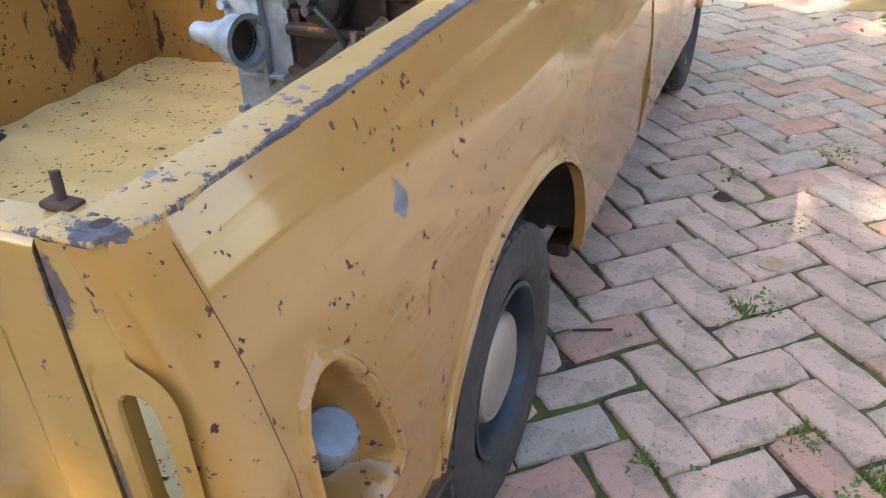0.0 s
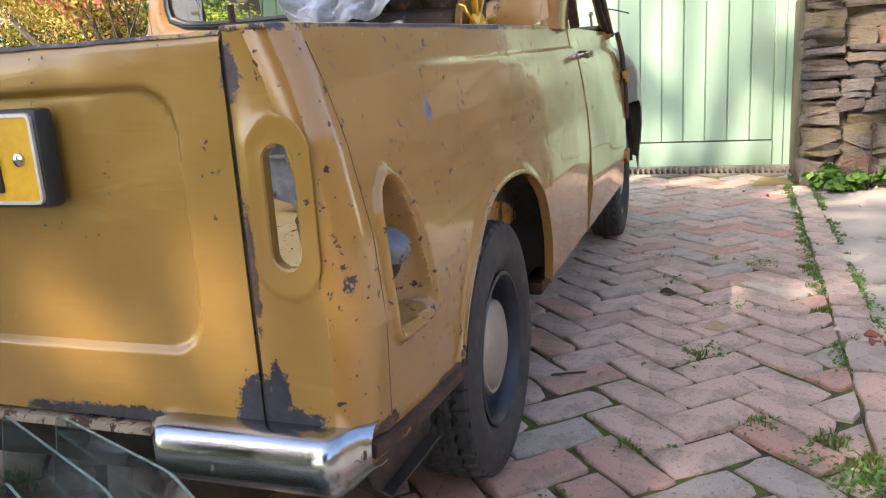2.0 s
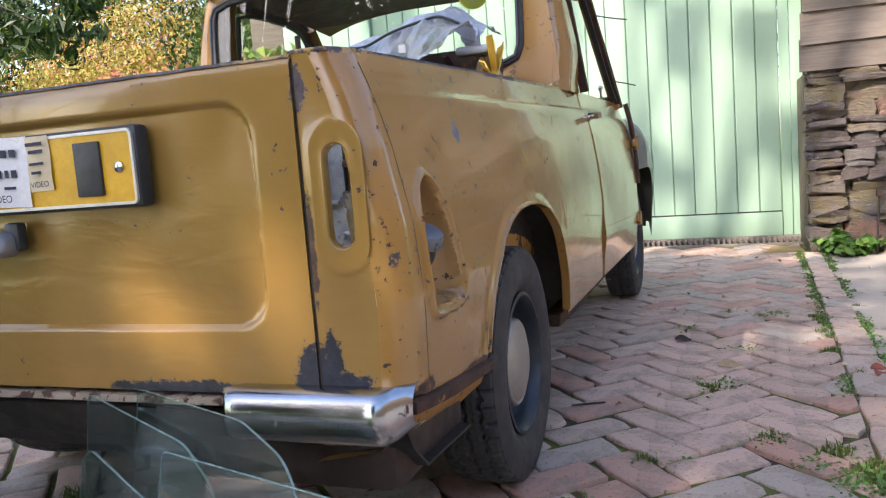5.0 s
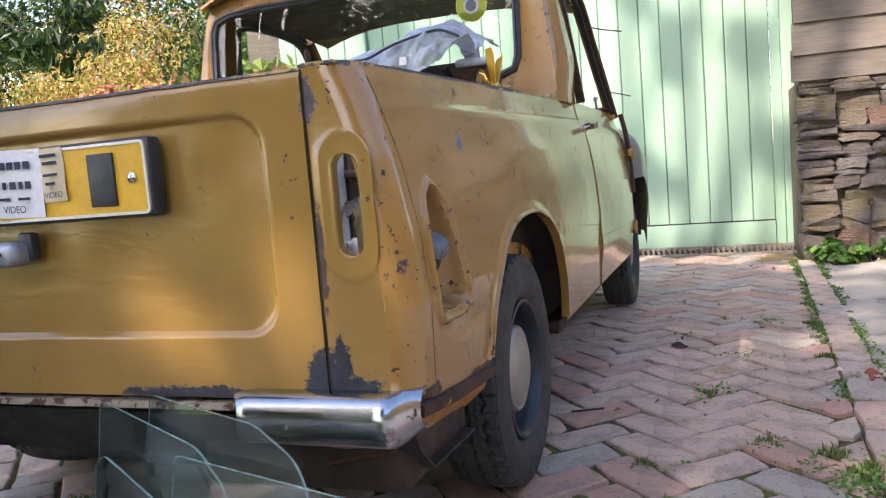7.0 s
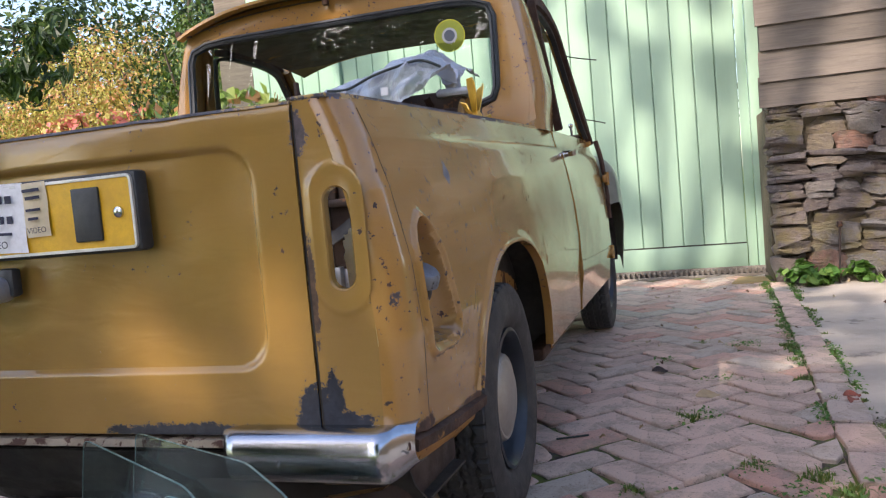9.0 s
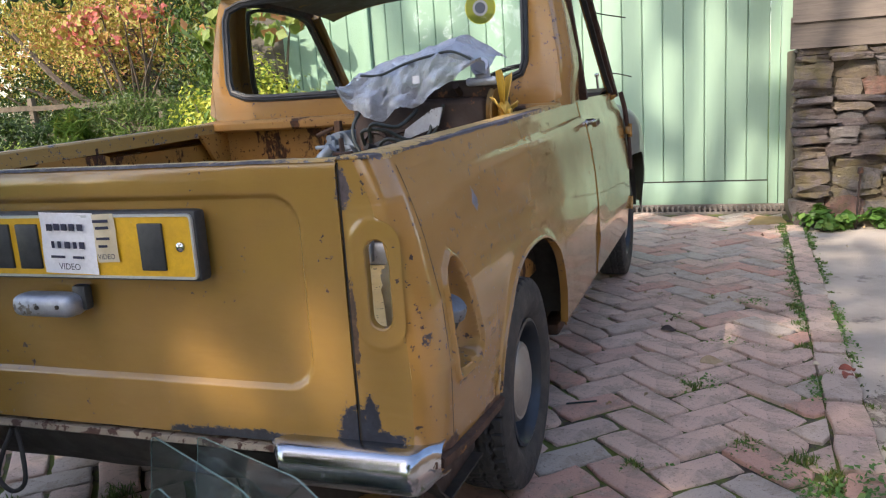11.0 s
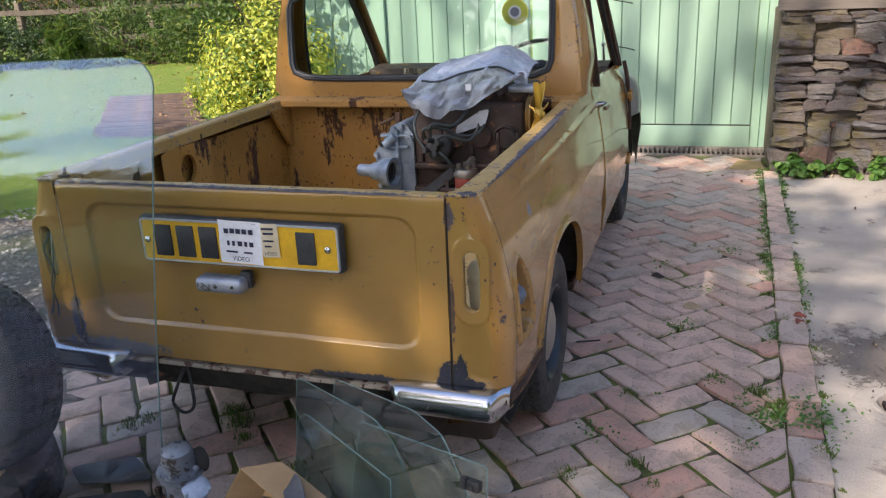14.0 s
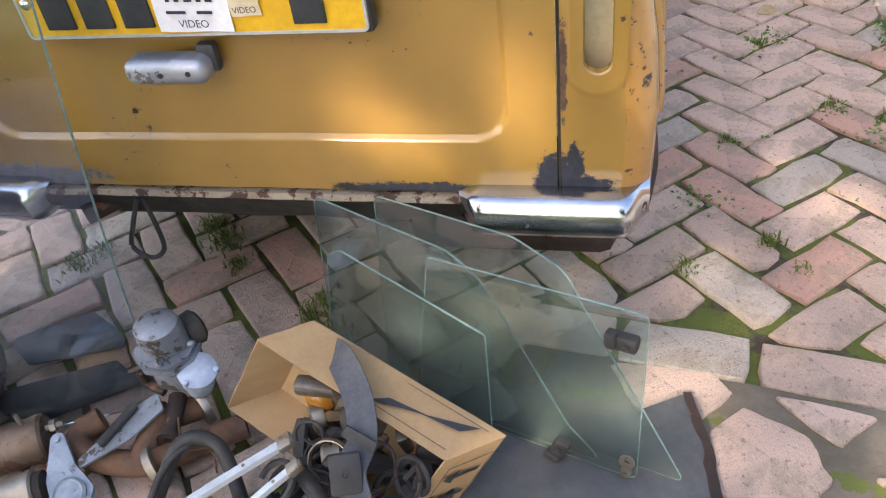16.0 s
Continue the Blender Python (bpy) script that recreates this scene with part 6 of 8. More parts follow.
# bonnet, front and cab inside
bm = bmesh.new()
rows = [[(u * 0.45, y, 0.885 - 0.05 * t - 0.03 * u * u - 0.25 * step(0.8, 1.0, t)) for u in [lerp(-1, 1, j / 16) for j in range(17)]] for t in [i / 16 for i in range(17)] for y in [lerp(2.62, 3.30, t)]]
grid(bm, rows)
solid(bm, 0.004)
part("bonnet", bm, M_PAINT, truck)
bm = bmesh.new()
box(bm, (0, 3.27, 0.45), (1.18, 0.06, 0.40), bevel=0.02)
part("front_panel", bm, M_PAINT, truck)
bm = bmesh.new()
rows = [[(u * 0.61, y, z) for u in [lerp(-1, 1, j / 20) for j in range(21)]] for y, z in ((2.30, 0.80), (2.28, 0.86), (2.30, 0.885), (2.45, 0.90), (2.60, 0.885), (2.64, 0.86))]
grid(bm, rows)
solid(bm, 0.01)
part("dashboard", bm, M_INTERIOR, truck, "bare brown dashboard shelf")
bm = bmesh.new()
for i in range(17):
    box(bm, (-0.40 + i * 0.017, 2.275, 0.872), (0.006, 0.008, 0.032), bevel=0.001)
box(bm, (-0.264, 2.280, 0.872), (0.30, 0.006, 0.04))
part("vent_strip", bm, M_STEEL, truck, "slotted metal strip on the dashboard")
bm = bmesh.new()
box(bm, (0, 1.40, 0.62), (1.2, 0.01, 0.5))
box(bm, (0, 2.62, 0.58), (1.2, 0.02, 0.56))
box(bm, (0, 2.0, 0.335), (1.2, 1.2, 0.012))
part("cab_lining", bm, M_INTERIOR, truck, "dark bare cab interior")
wheel_s = thing("steering_wheel", "", "")
for key in ("label", "category"):
    if key in wheel_s:
        del wheel_s[key]
wheel_s.parent = truck
m = Matrix.Translation((0.33, 2.08, 0.93)) @ Matrix.Rotation(radians(-62 + 90), 4, "X")
bm = bmesh.new()
sweep(bm, [m @ Vector((0.185 * math.cos(2 * math.pi * i / 48), 0.185 * math.sin(2 * math.pi * i / 48), 0)) for i in range(48)], circle(0.010, 8), up=m.to_3x3() @ Vector((0, 0, 1)), closed=True)
part("rim", bm, M_BLACK, wheel_s, "thin black rim")
bm = bmesh.new()
for a in (20, 160, 270):
    rod(bm, m @ Vector((0, 0, -0.03)), m @ Vector((0.18 * math.cos(radians(a)), 0.18 * math.sin(radians(a)), 0)), 0.006)
lathe(bm, [(0, 0.0), (0.03, -0.005), (0.035, -0.03), (0, -0.04)], m, 20)
part("spoke", bm, M_BLACK, wheel_s)
bm = bmesh.new()
rod(bm, m @ Vector((0, 0, -0.03)), m @ Vector((0, 0, -0.5)), 0.018)
part("column", bm, M_BLACK, wheel_s)

# ---- the engine in the load bed ----
engine = thing("car_engine", "oily brown engine with silver gearbox standing in the load bed", "engine")
EY = 1.04
bm = bmesh.new()
box(bm, (0.31, EY + 0.02, 0.715), (0.39, 0.24, 0.40), bevel=0.02, seg=3)
for i in range(4):
    lathe(bm, [(0.040, -0.01), (0.040, 0.012), (0.034, 0.016), (0.030, 0.010), (0, 0.010)], axis((0.185 + 0.085 * i, EY - 0.10, 0.80), (0.185 + 0.085 * i, -5, 0.80)), 24)
box(bm, (0.31, EY - 0.115, 0.70), (0.37, 0.03, 0.022), bevel=0.006)
box(bm, (0.31, EY - 0.112, 0.62), (0.38, 0.04, 0.018), bevel=0.005)
for i in range(7):
    rod(bm, (0.15 + i * 0.053, EY - 0.135, 0.62), (0.15 + i * 0.053, EY - 0.12, 0.62), 0.008, seg=6)
for x in (0.145, 0.235, 0.325, 0.415, 0.48):
    box(bm, (x, EY - 0.10, 0.755), (0.014, 0.03, 0.12), bevel=0.005)
part("block", bm, M_IRON, engine, "rusty brown cast iron block")
bm = bmesh.new()
box(bm, (0.315, EY + 0.02, 0.932), (0.40, 0.20, 0.055), bevel=0.012)
for x in (0.16, 0.25, 0.34, 0.43):
    rod(bm, (x, EY - 0.09, 0.925), (x, EY - 0.125, 0.945), 0.009, seg=8)
part("cylinder_head", bm, M_IRON, engine)
bm = bmesh.new()
rod(bm, (0.490, EY - 0.07, 0.95), (0.489, EY - 0.08, 0.99), 0.019, 0.021, 20)
lathe(bm, [(0.021, 0), (0.024, 0.003), (0.024, 0.012), (0.017, 0.012), (0.015, -0.02), (0, -0.02)], axis((0.489, EY - 0.08, 0.985), (0.480, EY - 0.14, 1.02)), 20)
box(bm, (0.490, EY - 0.06, 0.952), (0.085, 0.075, 0.022), bevel=0.008)
part("thermostat_housing", bm, M_ALU, engine, "grey thermostat housing with open pipe")
bm = bmesh.new()
box(bm, (0.51, EY - 0.02, 0.86), (0.06, 0.10, 0.12), bevel=0.02, seg=3)
part("water_pump", bm, M_IRON, engine)
bm = bmesh.new()
box(bm, (0.30, EY + 0.02, 0.49), (0.42, 0.25, 0.07), bevel=0.015)
for i in range(6):
    box(bm, (0.14 + i * 0.065, EY - 0.11, 0.50), (0.018, 0.03, 0.06), bevel=0.004)
part("sump", bm, M_ALU, engine, "grey alloy sump casing")
# gearbox casting
bm = bmesh.new()
outline = rounded([(-0.02, 0.50), (0.07, 0.475), (0.115, 0.50), (0.115, 0.80), (0.085, 0.845), (0.045, 0.835), (0.0, 0.775), (-0.03, 0.74), (-0.02, 0.62)], 0.02, 3)
slab(bm, outline, 0.19, Matrix(((1, 0, 0, 0), (0, 0, 1, EY - 0.10), (0, 1, 0, 0), (0, 0, 0, 1))))
for i, (x, z) in enumerate(outline[::3]):
    rod(bm, (x + (0.035 - x) * 0.12, EY - 0.118, z + (0.66 - z) * 0.06), (x + (0.035 - x) * 0.12, EY - 0.095, z + (0.66 - z) * 0.06), 0.009, seg=8)
for z in (0.60, 0.76, 0.80):
    box(bm, (0.05, EY - 0.108, z), (0.10, 0.02, 0.010), bevel=0.003)
box(bm, (0.06, EY - 0.11, 0.70), (0.012, 0.02, 0.24), bevel=0.003)
rod(bm, (0.02, EY - 0.13, 0.77), (0.06, EY - 0.13, 0.80), 0.014, seg=10)
part("gearbox_casing", bm, M_ALU2, engine, "silver-blue alloy gearbox casing")
bm = bmesh.new()
tip, mouth = Vector((-0.082, EY - 0.125, 0.680)), Vector((0.06, EY - 0.155, 0.680))
L = (mouth - tip).length
lathe(bm, [(0, 0), (0.019, 0.0), (0.021, 0.006), (0.022, 0.055), (0.030, 0.062), (0.034, 0.09), (0.046, 0.105), (0.050, L - 0.008), (0.052, L), (0.041, L), (0.038, L - 0.03), (0.02, L - 0.05), (0, L - 0.05)], axis(tip, mouth), 32)
part("gearbox_extension", bm, M_ALU2, engine, "tapered alloy housing with an open dark mouth")
# dark disc puts the shade of the open mouth into colour
bm = bmesh.new()
lathe(bm, [(0, L - 0.028), (0.0385, L - 0.028), (0.0385, L - 0.02)], axis(tip, mouth), 24)
part("housing_bore", bm, M_DARK, engine)
bm = bmesh.new()
lathe(bm, [(0.028, -0.045), (0.034, -0.04), (0.036, 0.0), (0.043, 0.006), (0.045, 0.034), (0.036, 0.046), (0.016, 0.052), (0.013, 0.075), (0, 0.076)], axis((0.226, EY - 0.125, 0.765), (0.205, EY - 0.33, 0.80)), 28)
for i in range(4):
    a = i * math.pi / 2 + 0.5
    rod(bm, (0.220 + 0.024 * math.cos(a), EY - 0.170, 0.775 + 0.024 * math.sin(a)), (0.212 + 0.026 * math.cos(a), EY - 0.208, 0.783 + 0.026 * math.sin(a)), 0.009, seg=10)
part("distributor", bm, M_BLACK, engine, "black distributor with cap")
for i, pts in enumerate(([(0.195, EY - 0.20, 0.805), (0.205, EY - 0.235, 0.845), (0.26, EY - 0.22, 0.845), (0.31, EY - 0.18, 0.815), (0.365, EY - 0.14, 0.825), (0.392, EY - 0.12, 0.90)],
                         [(0.235, EY - 0.20, 0.805), (0.27, EY - 0.215, 0.822), (0.33, EY - 0.18, 0.800), (0.355, EY - 0.14, 0.83), (0.358, EY - 0.12, 0.89)],
                         [(0.19, EY - 0.20, 0.775), (0.160, EY - 0.19, 0.815), (0.150, EY - 0.17, 0.86), (0.165, EY - 0.12, 0.91)],
                         [(0.24, EY - 0.20, 0.765), (0.275, EY - 0.20, 0.73), (0.285, EY - 0.17, 0.68), (0.30, EY - 0.14, 0.64)],
                         [(0.215, EY - 0.21, 0.815), (0.235, EY - 0.24, 0.862), (0.29, EY - 0.20, 0.852), (0.32, EY - 0.13, 0.89)])):
    bm = bmesh.new()
    wire(bm, pts, 0.0048, 8, 8)
    part("plug_lead", bm, M_LEAD, engine, "dark rubber lead")
bm = bmesh.new()
slab(bm, rounded([(-0.06, -0.035), (0.045, 0.0), (0.06, 0.05), (0.03, 0.045), (-0.05, -0.005)], 0.006, 2), 0.006, Matrix(((1, 0, 0, 0.335), (0, 0, -1, EY - 0.13), (0, 1, 0, 0.845), (0, 0, 0, 1))))
part("bracket", bm, M_ALU, engine, "grey metal bracket")
bm = bmesh.new()
lathe(bm, [(0, -0.005), (0.034, 0.0), (0.038, 0.006), (0.038, 0.075), (0.036, 0.080), (0, 0.080)], axis((0.318, EY - 0.165, 0.60), (0.322, EY - 0.165, 1.0)), 28)
part("oil_filter", bm, M_RED, engine, "faded red oil filter")
bm = bmesh.new()
lathe(bm, [(0.040, 0.078), (0.042, 0.092), (0.036, 0.104), (0, 0.106)], axis((0.318, EY - 0.165, 0.60), (0.322, EY - 0.165, 1.0)), 28)
for a in (0.4, 2.0, 3.6, 5.2):
    rod(bm, (0.32 + 0.026 * math.cos(a), EY - 0.165 + 0.026 * math.sin(a), 0.70), (0.32 + 0.026 * math.cos(a), EY - 0.165 + 0.026 * math.sin(a), 0.722), 0.007, seg=8)
rod(bm, (0.32, EY - 0.165, 0.705), (0.33, EY - 0.12, 0.725), 0.014, seg=10)
part("filter_head", bm, M_STEEL, engine, "steel filter head with bolts")
bm = bmesh.new()
sweep(bm, smooth_path([(0.14, EY - 0.17, 0.60), (0.20, EY - 0.165, 0.635), (0.27, EY - 0.15, 0.69)], 6), [(-0.003, -0.016), (0.003, -0.016), (0.003, 0.016), (-0.003, 0.016)], up=(0, 0.3, 1))
part("mount_strap", bm, M_BLACK, engine, "black metal strap")
bm = bmesh.new()
lathe(bm, [(0, 0.02), (0.02, 0.02), (0.055, 0.014), (0.066, 0.016), (0.060, 0.008), (0.066, 0.0), (0.02, -0.005), (0, -0.005)], axis((0.515, EY - 0.085, 0.868), (5, EY - 0.085, 0.868)), 32)
part("pulley", bm, plain("brass_pulley", (0.26, 0.16, 0.05), (0.14, 0.085, 0.04), 12, 0.5, 0.4), engine, "brownish pulley")
bm = bmesh.new()
rod(bm, (0.535, EY - 0.085, 0.868), (0.558, EY - 0.085, 0.868), 0.030, seg=24, bevel=0.004)
rod(bm, (0.556, EY - 0.085, 0.868), (0.566, EY - 0.085, 0.868), 0.012, seg=12)
part("fan_hub", bm, M_FAN, engine, "yellow plastic fan hub")
for i in range(7):
    a = 2 * math.pi * i / 7 + 0.35
    m = Matrix.Translation((0.548, EY - 0.085, 0.868)) @ Matrix.Rotation(a, 4, "X") @ Matrix.Rotation(radians(32), 4, "Z")
    bm = bmesh.new()
    rows = []
    for j in range(7):
        t = j / 6
        w = lerp(0.013, 0.021, t) if j < 6 else 0.015
        rows.append([m @ Vector((0.004 * math.sin(t * 2), -w, 0.026 + 0.088 * t)), m @ Vector((0.006 * t, 0, 0.027 + 0.09 * t)), m @ Vector((-0.003, w, 0.026 + 0.086 * t))])
    grid(bm, rows)
    solid(bm, 0.003)
    part("fan_blade", bm, M_FAN, engine, "yellow plastic blade")
# rust bar leaning by the gearbox
bm = bmesh.new()
rod(bm, (-0.02, EY - 0.06, 0.83), (0.03, EY - 0.05, 0.85), 0.006)
box(bm, (0.045, EY - 0.05, 0.845), (0.02, 0.02, 0.05), Matrix.Identity(4), 0.004)
part("gear_lever_stub", bm, M_RUSTIRON, engine, "rusty lever stub")

# plastic bag over the top of the engine
bag = thing("plastic_bag", "crumpled translucent grey plastic bag draped over the engine", "bag")
top = [(0.11, 0.985), (0.16, 1.018), (0.22, 1.034), (0.30, 1.050), (0.37, 1.074), (0.42, 1.080), (0.46, 1.052), (0.51, 1.018)]
hem = [(0.11, 0.958), (0.14, 0.905), (0.19, 0.880), (0.235, 0.866), (0.275, 0.892), (0.32, 0.897), (0.36, 0.916), (0.42, 0.950), (0.475, 0.985), (0.51, 1.008)]


def bag_point(x, v):
    """v: 0 at the back of the sheet, 0.6 at its front edge, 1 at the hem."""
    zt, zb = table(x, top), table(x, hem)
    fold = 0.010 * noise.noise((x * 16, v * 5, 1.0)) + 0.007 * noise.noise((x * 34 + 9 * v, v * 13, 6.0)) + 0.005 * abs(noise.noise((x * 60, v * 24, 2.0)))
    if v < 0.6:
        q = v / 0.6
        y = lerp(1.17, 0.925, q)
        z = zt - 0.030 * (1 - math.sin(math.pi * min(1.0, 0.25 + q * 0.75))) - 0.025 * q ** 4
    else:
        q = (v - 0.6) / 0.4
        y = 0.925 - 0.055 * math.sin(q * math.pi / 2) ** 0.6 - 0.012 * math.sin(x * 70) * q
        z = lerp(zt - 0.025, zb, q)
    return Vector((x + fold * 0.6, y - fold * 1.1, z + fold * 0.9))


bm = bmesh.new()
grid(bm, [[bag_point(lerp(0.11, 0.51, i / 88), j / 56) for i in range(89)] for j in range(57)])
part("sheet", bm, M_BAG, bag)
bm = bmesh.new()
wire(bm, [bag_point(x, v) + Vector((0, -0.004, 0.004)) for x, v in ((0.17, 0.66), (0.23, 0.69), (0.30, 0.68), (0.37, 0.70), (0.43, 0.72), (0.485, 0.74))], 0.0035, 6)
part("tie", bm, M_LEAD, bag, "dark cord round the bag")
bm = bmesh.new()
c = bag_point(0.335, 0.80)
box(bm, (c.x, c.y - 0.006, c.z), (0.020, 0.001, 0.020))
part("tape", bm, M_PAPER, bag, "white scrap of tape")

# ---- things behind the truck ----
# windscreen stood on its end
screen = thing("windscreen_glass", "clear curved car windscreen standing on its end beside the tyres", "glass")
BL, BR, TR_, TL = Vector((-0.59, -0.336, 0.003)), Vector((-0.20, -0.18, 0.003)), Vector((-0.103, -0.075, 1.160)), Vector((-0.515, -0.241, 1.160))
bm = bmesh.new()
rows = []
nr = 110
for j in range(nr + 1):
    v = j / nr
    r = 0.0
    e = 0.07
    inset = 0.0
    for q in (v * 1.13, (1 - v) * 1.13):
        if q < e:
            inset = e - math.sqrt(max(0.0, e * e - (e - q) ** 2))
    a, b = BL.lerp(TL, v), BR.lerp(TR_, v)
    w = (b - a).length
    row = []
    for i in range(25):
        u = lerp(inset / w, 1 - inset / w, i / 24)
        p = a.lerp(b, u)
        p += Vector((0.33, -0.92, 0.08)) * 0.045 * (1 - (2 * v - 1) ** 2)
        row.append(p)
    rows.append(row)
grid(bm, rows)
solid(bm, 0.005)
ob = part("pane", bm, M_SCREEN, screen, "clear laminated glass")
ob.visible_shadow = False
bm = bmesh.new()
rim = [row[0] for row in rows] + rows[-1][1:-1] + [row[-1] for row in rows[::-1]] + rows[0][-2:0:-1]
sweep(bm, rim, [(-0.0002, -0.0024), (0.0002, -0.0024), (0.0002, 0.0024), (-0.0002, 0.0024)], up=(0, -1, 0.1), closed=True)
part("ground_edge", bm, M_FROST, screen, "greenish ground glass edge")

# side window glasses leaning on the truck
G0, GU, GV, GN = Vector((0.133, -0.075, 0.0)), Vector((0.954, -0.3006, 0)), Vector((0.0444, 0.1408, 0.989)), Vector((-0.2973, -0.9433, 0.1476))


def side_glass(outline, radii, off, label):
    t = thing("window_glass", label, "glass", "loose window glasses")
    m = Matrix(((GU.x, GV.x, GN.x, G0.x + GN.x * off), (GU.y, GV.y, GN.y, G0.y + GN.y * off), (GU.z, GV.z, GN.z, G0.z + GN.z * off), (0, 0, 0, 1)))
    bm = bmesh.new()
    slab(bm, rounded(outline, radii, 8), 0.0042, m)
    bmesh.ops.recalc_face_normals(bm, faces=bm.faces)
    ob = part("pane", bm, M_GLASS, t, "clear greenish glass", False)
    ob.visible_shadow = False
    bm = bmesh.new()
    sweep(bm, [m @ Vector((x, y, 0.0021)) for x, y in rounded(outline, radii, 8)], [(-0.0002, -0.0018), (0.0006, -0.0018), (0.0006, 0.0018), (-0.0002, 0.0018)], up=GN, closed=True)
    part("ground_edge", bm, M_FROST, t, "pale ground glass edge")
    return t, m


side_glass([(-0.020, 0.014), (0.50, 0.014), (0.44, 0.065), (0.285, 0.30), (0.225, 0.338), (-0.023, 0.376)], [0.01, 0.01, 0.02, 0.06, 0.08, 0.012], 0.0, "large quarter-shaped car window glass leaning against the truck")
side_glass([(0.09, 0.014), (0.624, 0.014), (0.41, 0.345), (0.33, 0.38), (0.088, 0.395)], [0.01, 0.008, 0.07, 0.08, 0.012], -0.016, "quarter-shaped car window glass with a rounded shoulder")
t4, m4 = side_glass([(0.165, 0.014), (0.557, 0.014), (0.547, 0.325), (0.197, 0.325)], [0.01, 0.014, 0.014, 0.012], 0.012, "rectangular sliding window glass with black catches")
side_glass([(-0.010, 0.014), (0.315, 0.014), (0.303, 0.218), (0.035, 0.303), (0.012, 0.285)], [0.01, 0.012, 0.008, 0.02, 0.015], 0.026, "small quarter-shaped window glass")
for u, v, turn in ((0.515, 0.279, 0), (0.432, 0.030, 70)):
    bm = bmesh.new()
    mm = m4 @ Matrix.Translation((u, v, 0.008)) @ Matrix.Rotation(radians(turn), 4, "Z")
    box(bm, (0, 0, 0.004), (0.048, 0.024, 0.020), mm, 0.004)
    box(bm, (-0.012, 0.004, 0.012), (0.014, 0.026, 0.016), mm, 0.003)
    lathe(bm, [(0, 0.022), (0.004, 0.022), (0.005, 0.018)], mm @ Matrix.Translation((0.01, 0, 0)), 10)
    part("catch", bm, M_BLACK, t4, "black plastic window catch")
bm = bmesh.new()
mm = m4 @ Matrix.Translation((0.541, 0.048, 0.0045))
lathe(bm, [(0.006, 0), (0.006, 0.006), (0.012, 0.006), (0.012, 0)], mm, 18)
lathe(bm, [(0.004, 0), (0.004, 0.006), (0.009, 0.006), (0.009, 0)], mm @ Matrix.Translation((0, -0.022, 0)), 16)
part("latch_ring", bm, M_STEEL, t4, "small steel latch")

# slate slab under the glasses
slate = thing("slate_slab", "dark grey stone slab with a flaking brown edge lying on the bricks", "slab")
bm = bmesh.new()
sl = [(0.30, -0.62), (0.815, -0.55), (0.800, -0.40), (0.785, -0.27), (0.772, -0.16), (0.748, -0.068), (0.66, -0.118), (0.30, -0.18)]
sl = [(x + 0.006 * noise.noise((x * 30, y * 30, 0)), y) for x, y in sl]
slab(bm, sl, 0.020, Matrix.Translation((0, 0, -0.008)))
bmesh.ops.recalc_face_normals(bm, faces=bm.faces)
part("slab", bm, M_SLATE, slate)
bm = bmesh.new()
rows = []
for i in range(25):
    t = i / 24
    y = lerp(-0.56, -0.068, t)
    x = table(y, [(-0.55, 0.815), (-0.40, 0.80), (-0.27, 0.785), (-0.16, 0.772), (-0.068, 0.748)])
    n1 = 0.010 * noise.noise((y * 25, 0, 2))
    rows.append([(x - 0.012 + n1, y, 0.0128), (x + 0.003, y, 0.0135), (x + 0.008 + n1 * 0.5, y, 0.0), (x + 0.002, y, -0.01)])
grid(bm, rows)
part("flaking_edge", bm, M_IRON, slate, "flaking dark brown edge")

# spare wheel standing on a tyre that lies flat
spare = wheel("spare_wheel", axis((-0.718, -0.195, 0.362), (-0.80, -1.155, 0.562)), None, M_SILVER, M_HUB, True, False)
tagged(spare, "worn black tyre on a rusty silver steel wheel", "wheel")
flat_tyre = thing("worn_tyre", "worn black tyre lying on the bricks under a wheel", "tyre")
bm = bmesh.new()
tyre_mesh(bm, Matrix.Translation((-0.770, -0.295, 0.078)) @ Matrix.Rotation(radians(3), 4, "X"), 0.262, 0.15, 0.075)
part("sidewall", bm, M_TYRE, flat_tyre)
bm = bmesh.new()
tyre_mesh(bm, Matrix.Translation((-0.770, -0.295, 0.078)) @ Matrix.Rotation(radians(3), 4, "X"), 0.262, 0.15, 0.075, tread=True)
part("tread", bm, M_TREAD, flat_tyre, "chunky block tread")

# grey rubber mat and tube
mat_ob = thing("rubber_mat", "folded grey rubber mat lying on the bricks", "mat")
for pts, z in (([(-0.600, -0.075), (-0.511, -0.136), (-0.325, -0.061), (-0.40, -0.01), (-0.466, 0.027)], 0.020), ([(-0.575, -0.200), (-0.501, -0.243), (-0.290, -0.128), (-0.349, -0.088)], 0.006)):
    bm = bmesh.new()
    slab(bm, rounded(pts, 0.02, 4), 0.006, Matrix.Translation((0, 0, z)) @ Matrix.Rotation(radians(-3 if z > 0.01 else 1), 4, "X"))
    bmesh.ops.recalc_face_normals(bm, faces=bm.faces)
    part("fold", bm, M_GREY, mat_ob)
bm = bmesh.new()
rod(bm, (-0.460, -0.264, 0.020), (-0.215, -0.103, 0.022), 0.017, 0.014, 20)
part("steel_tube", bm, M_GREY, None, "dull grey metal tube lying on the bricks", True, "", "tube")

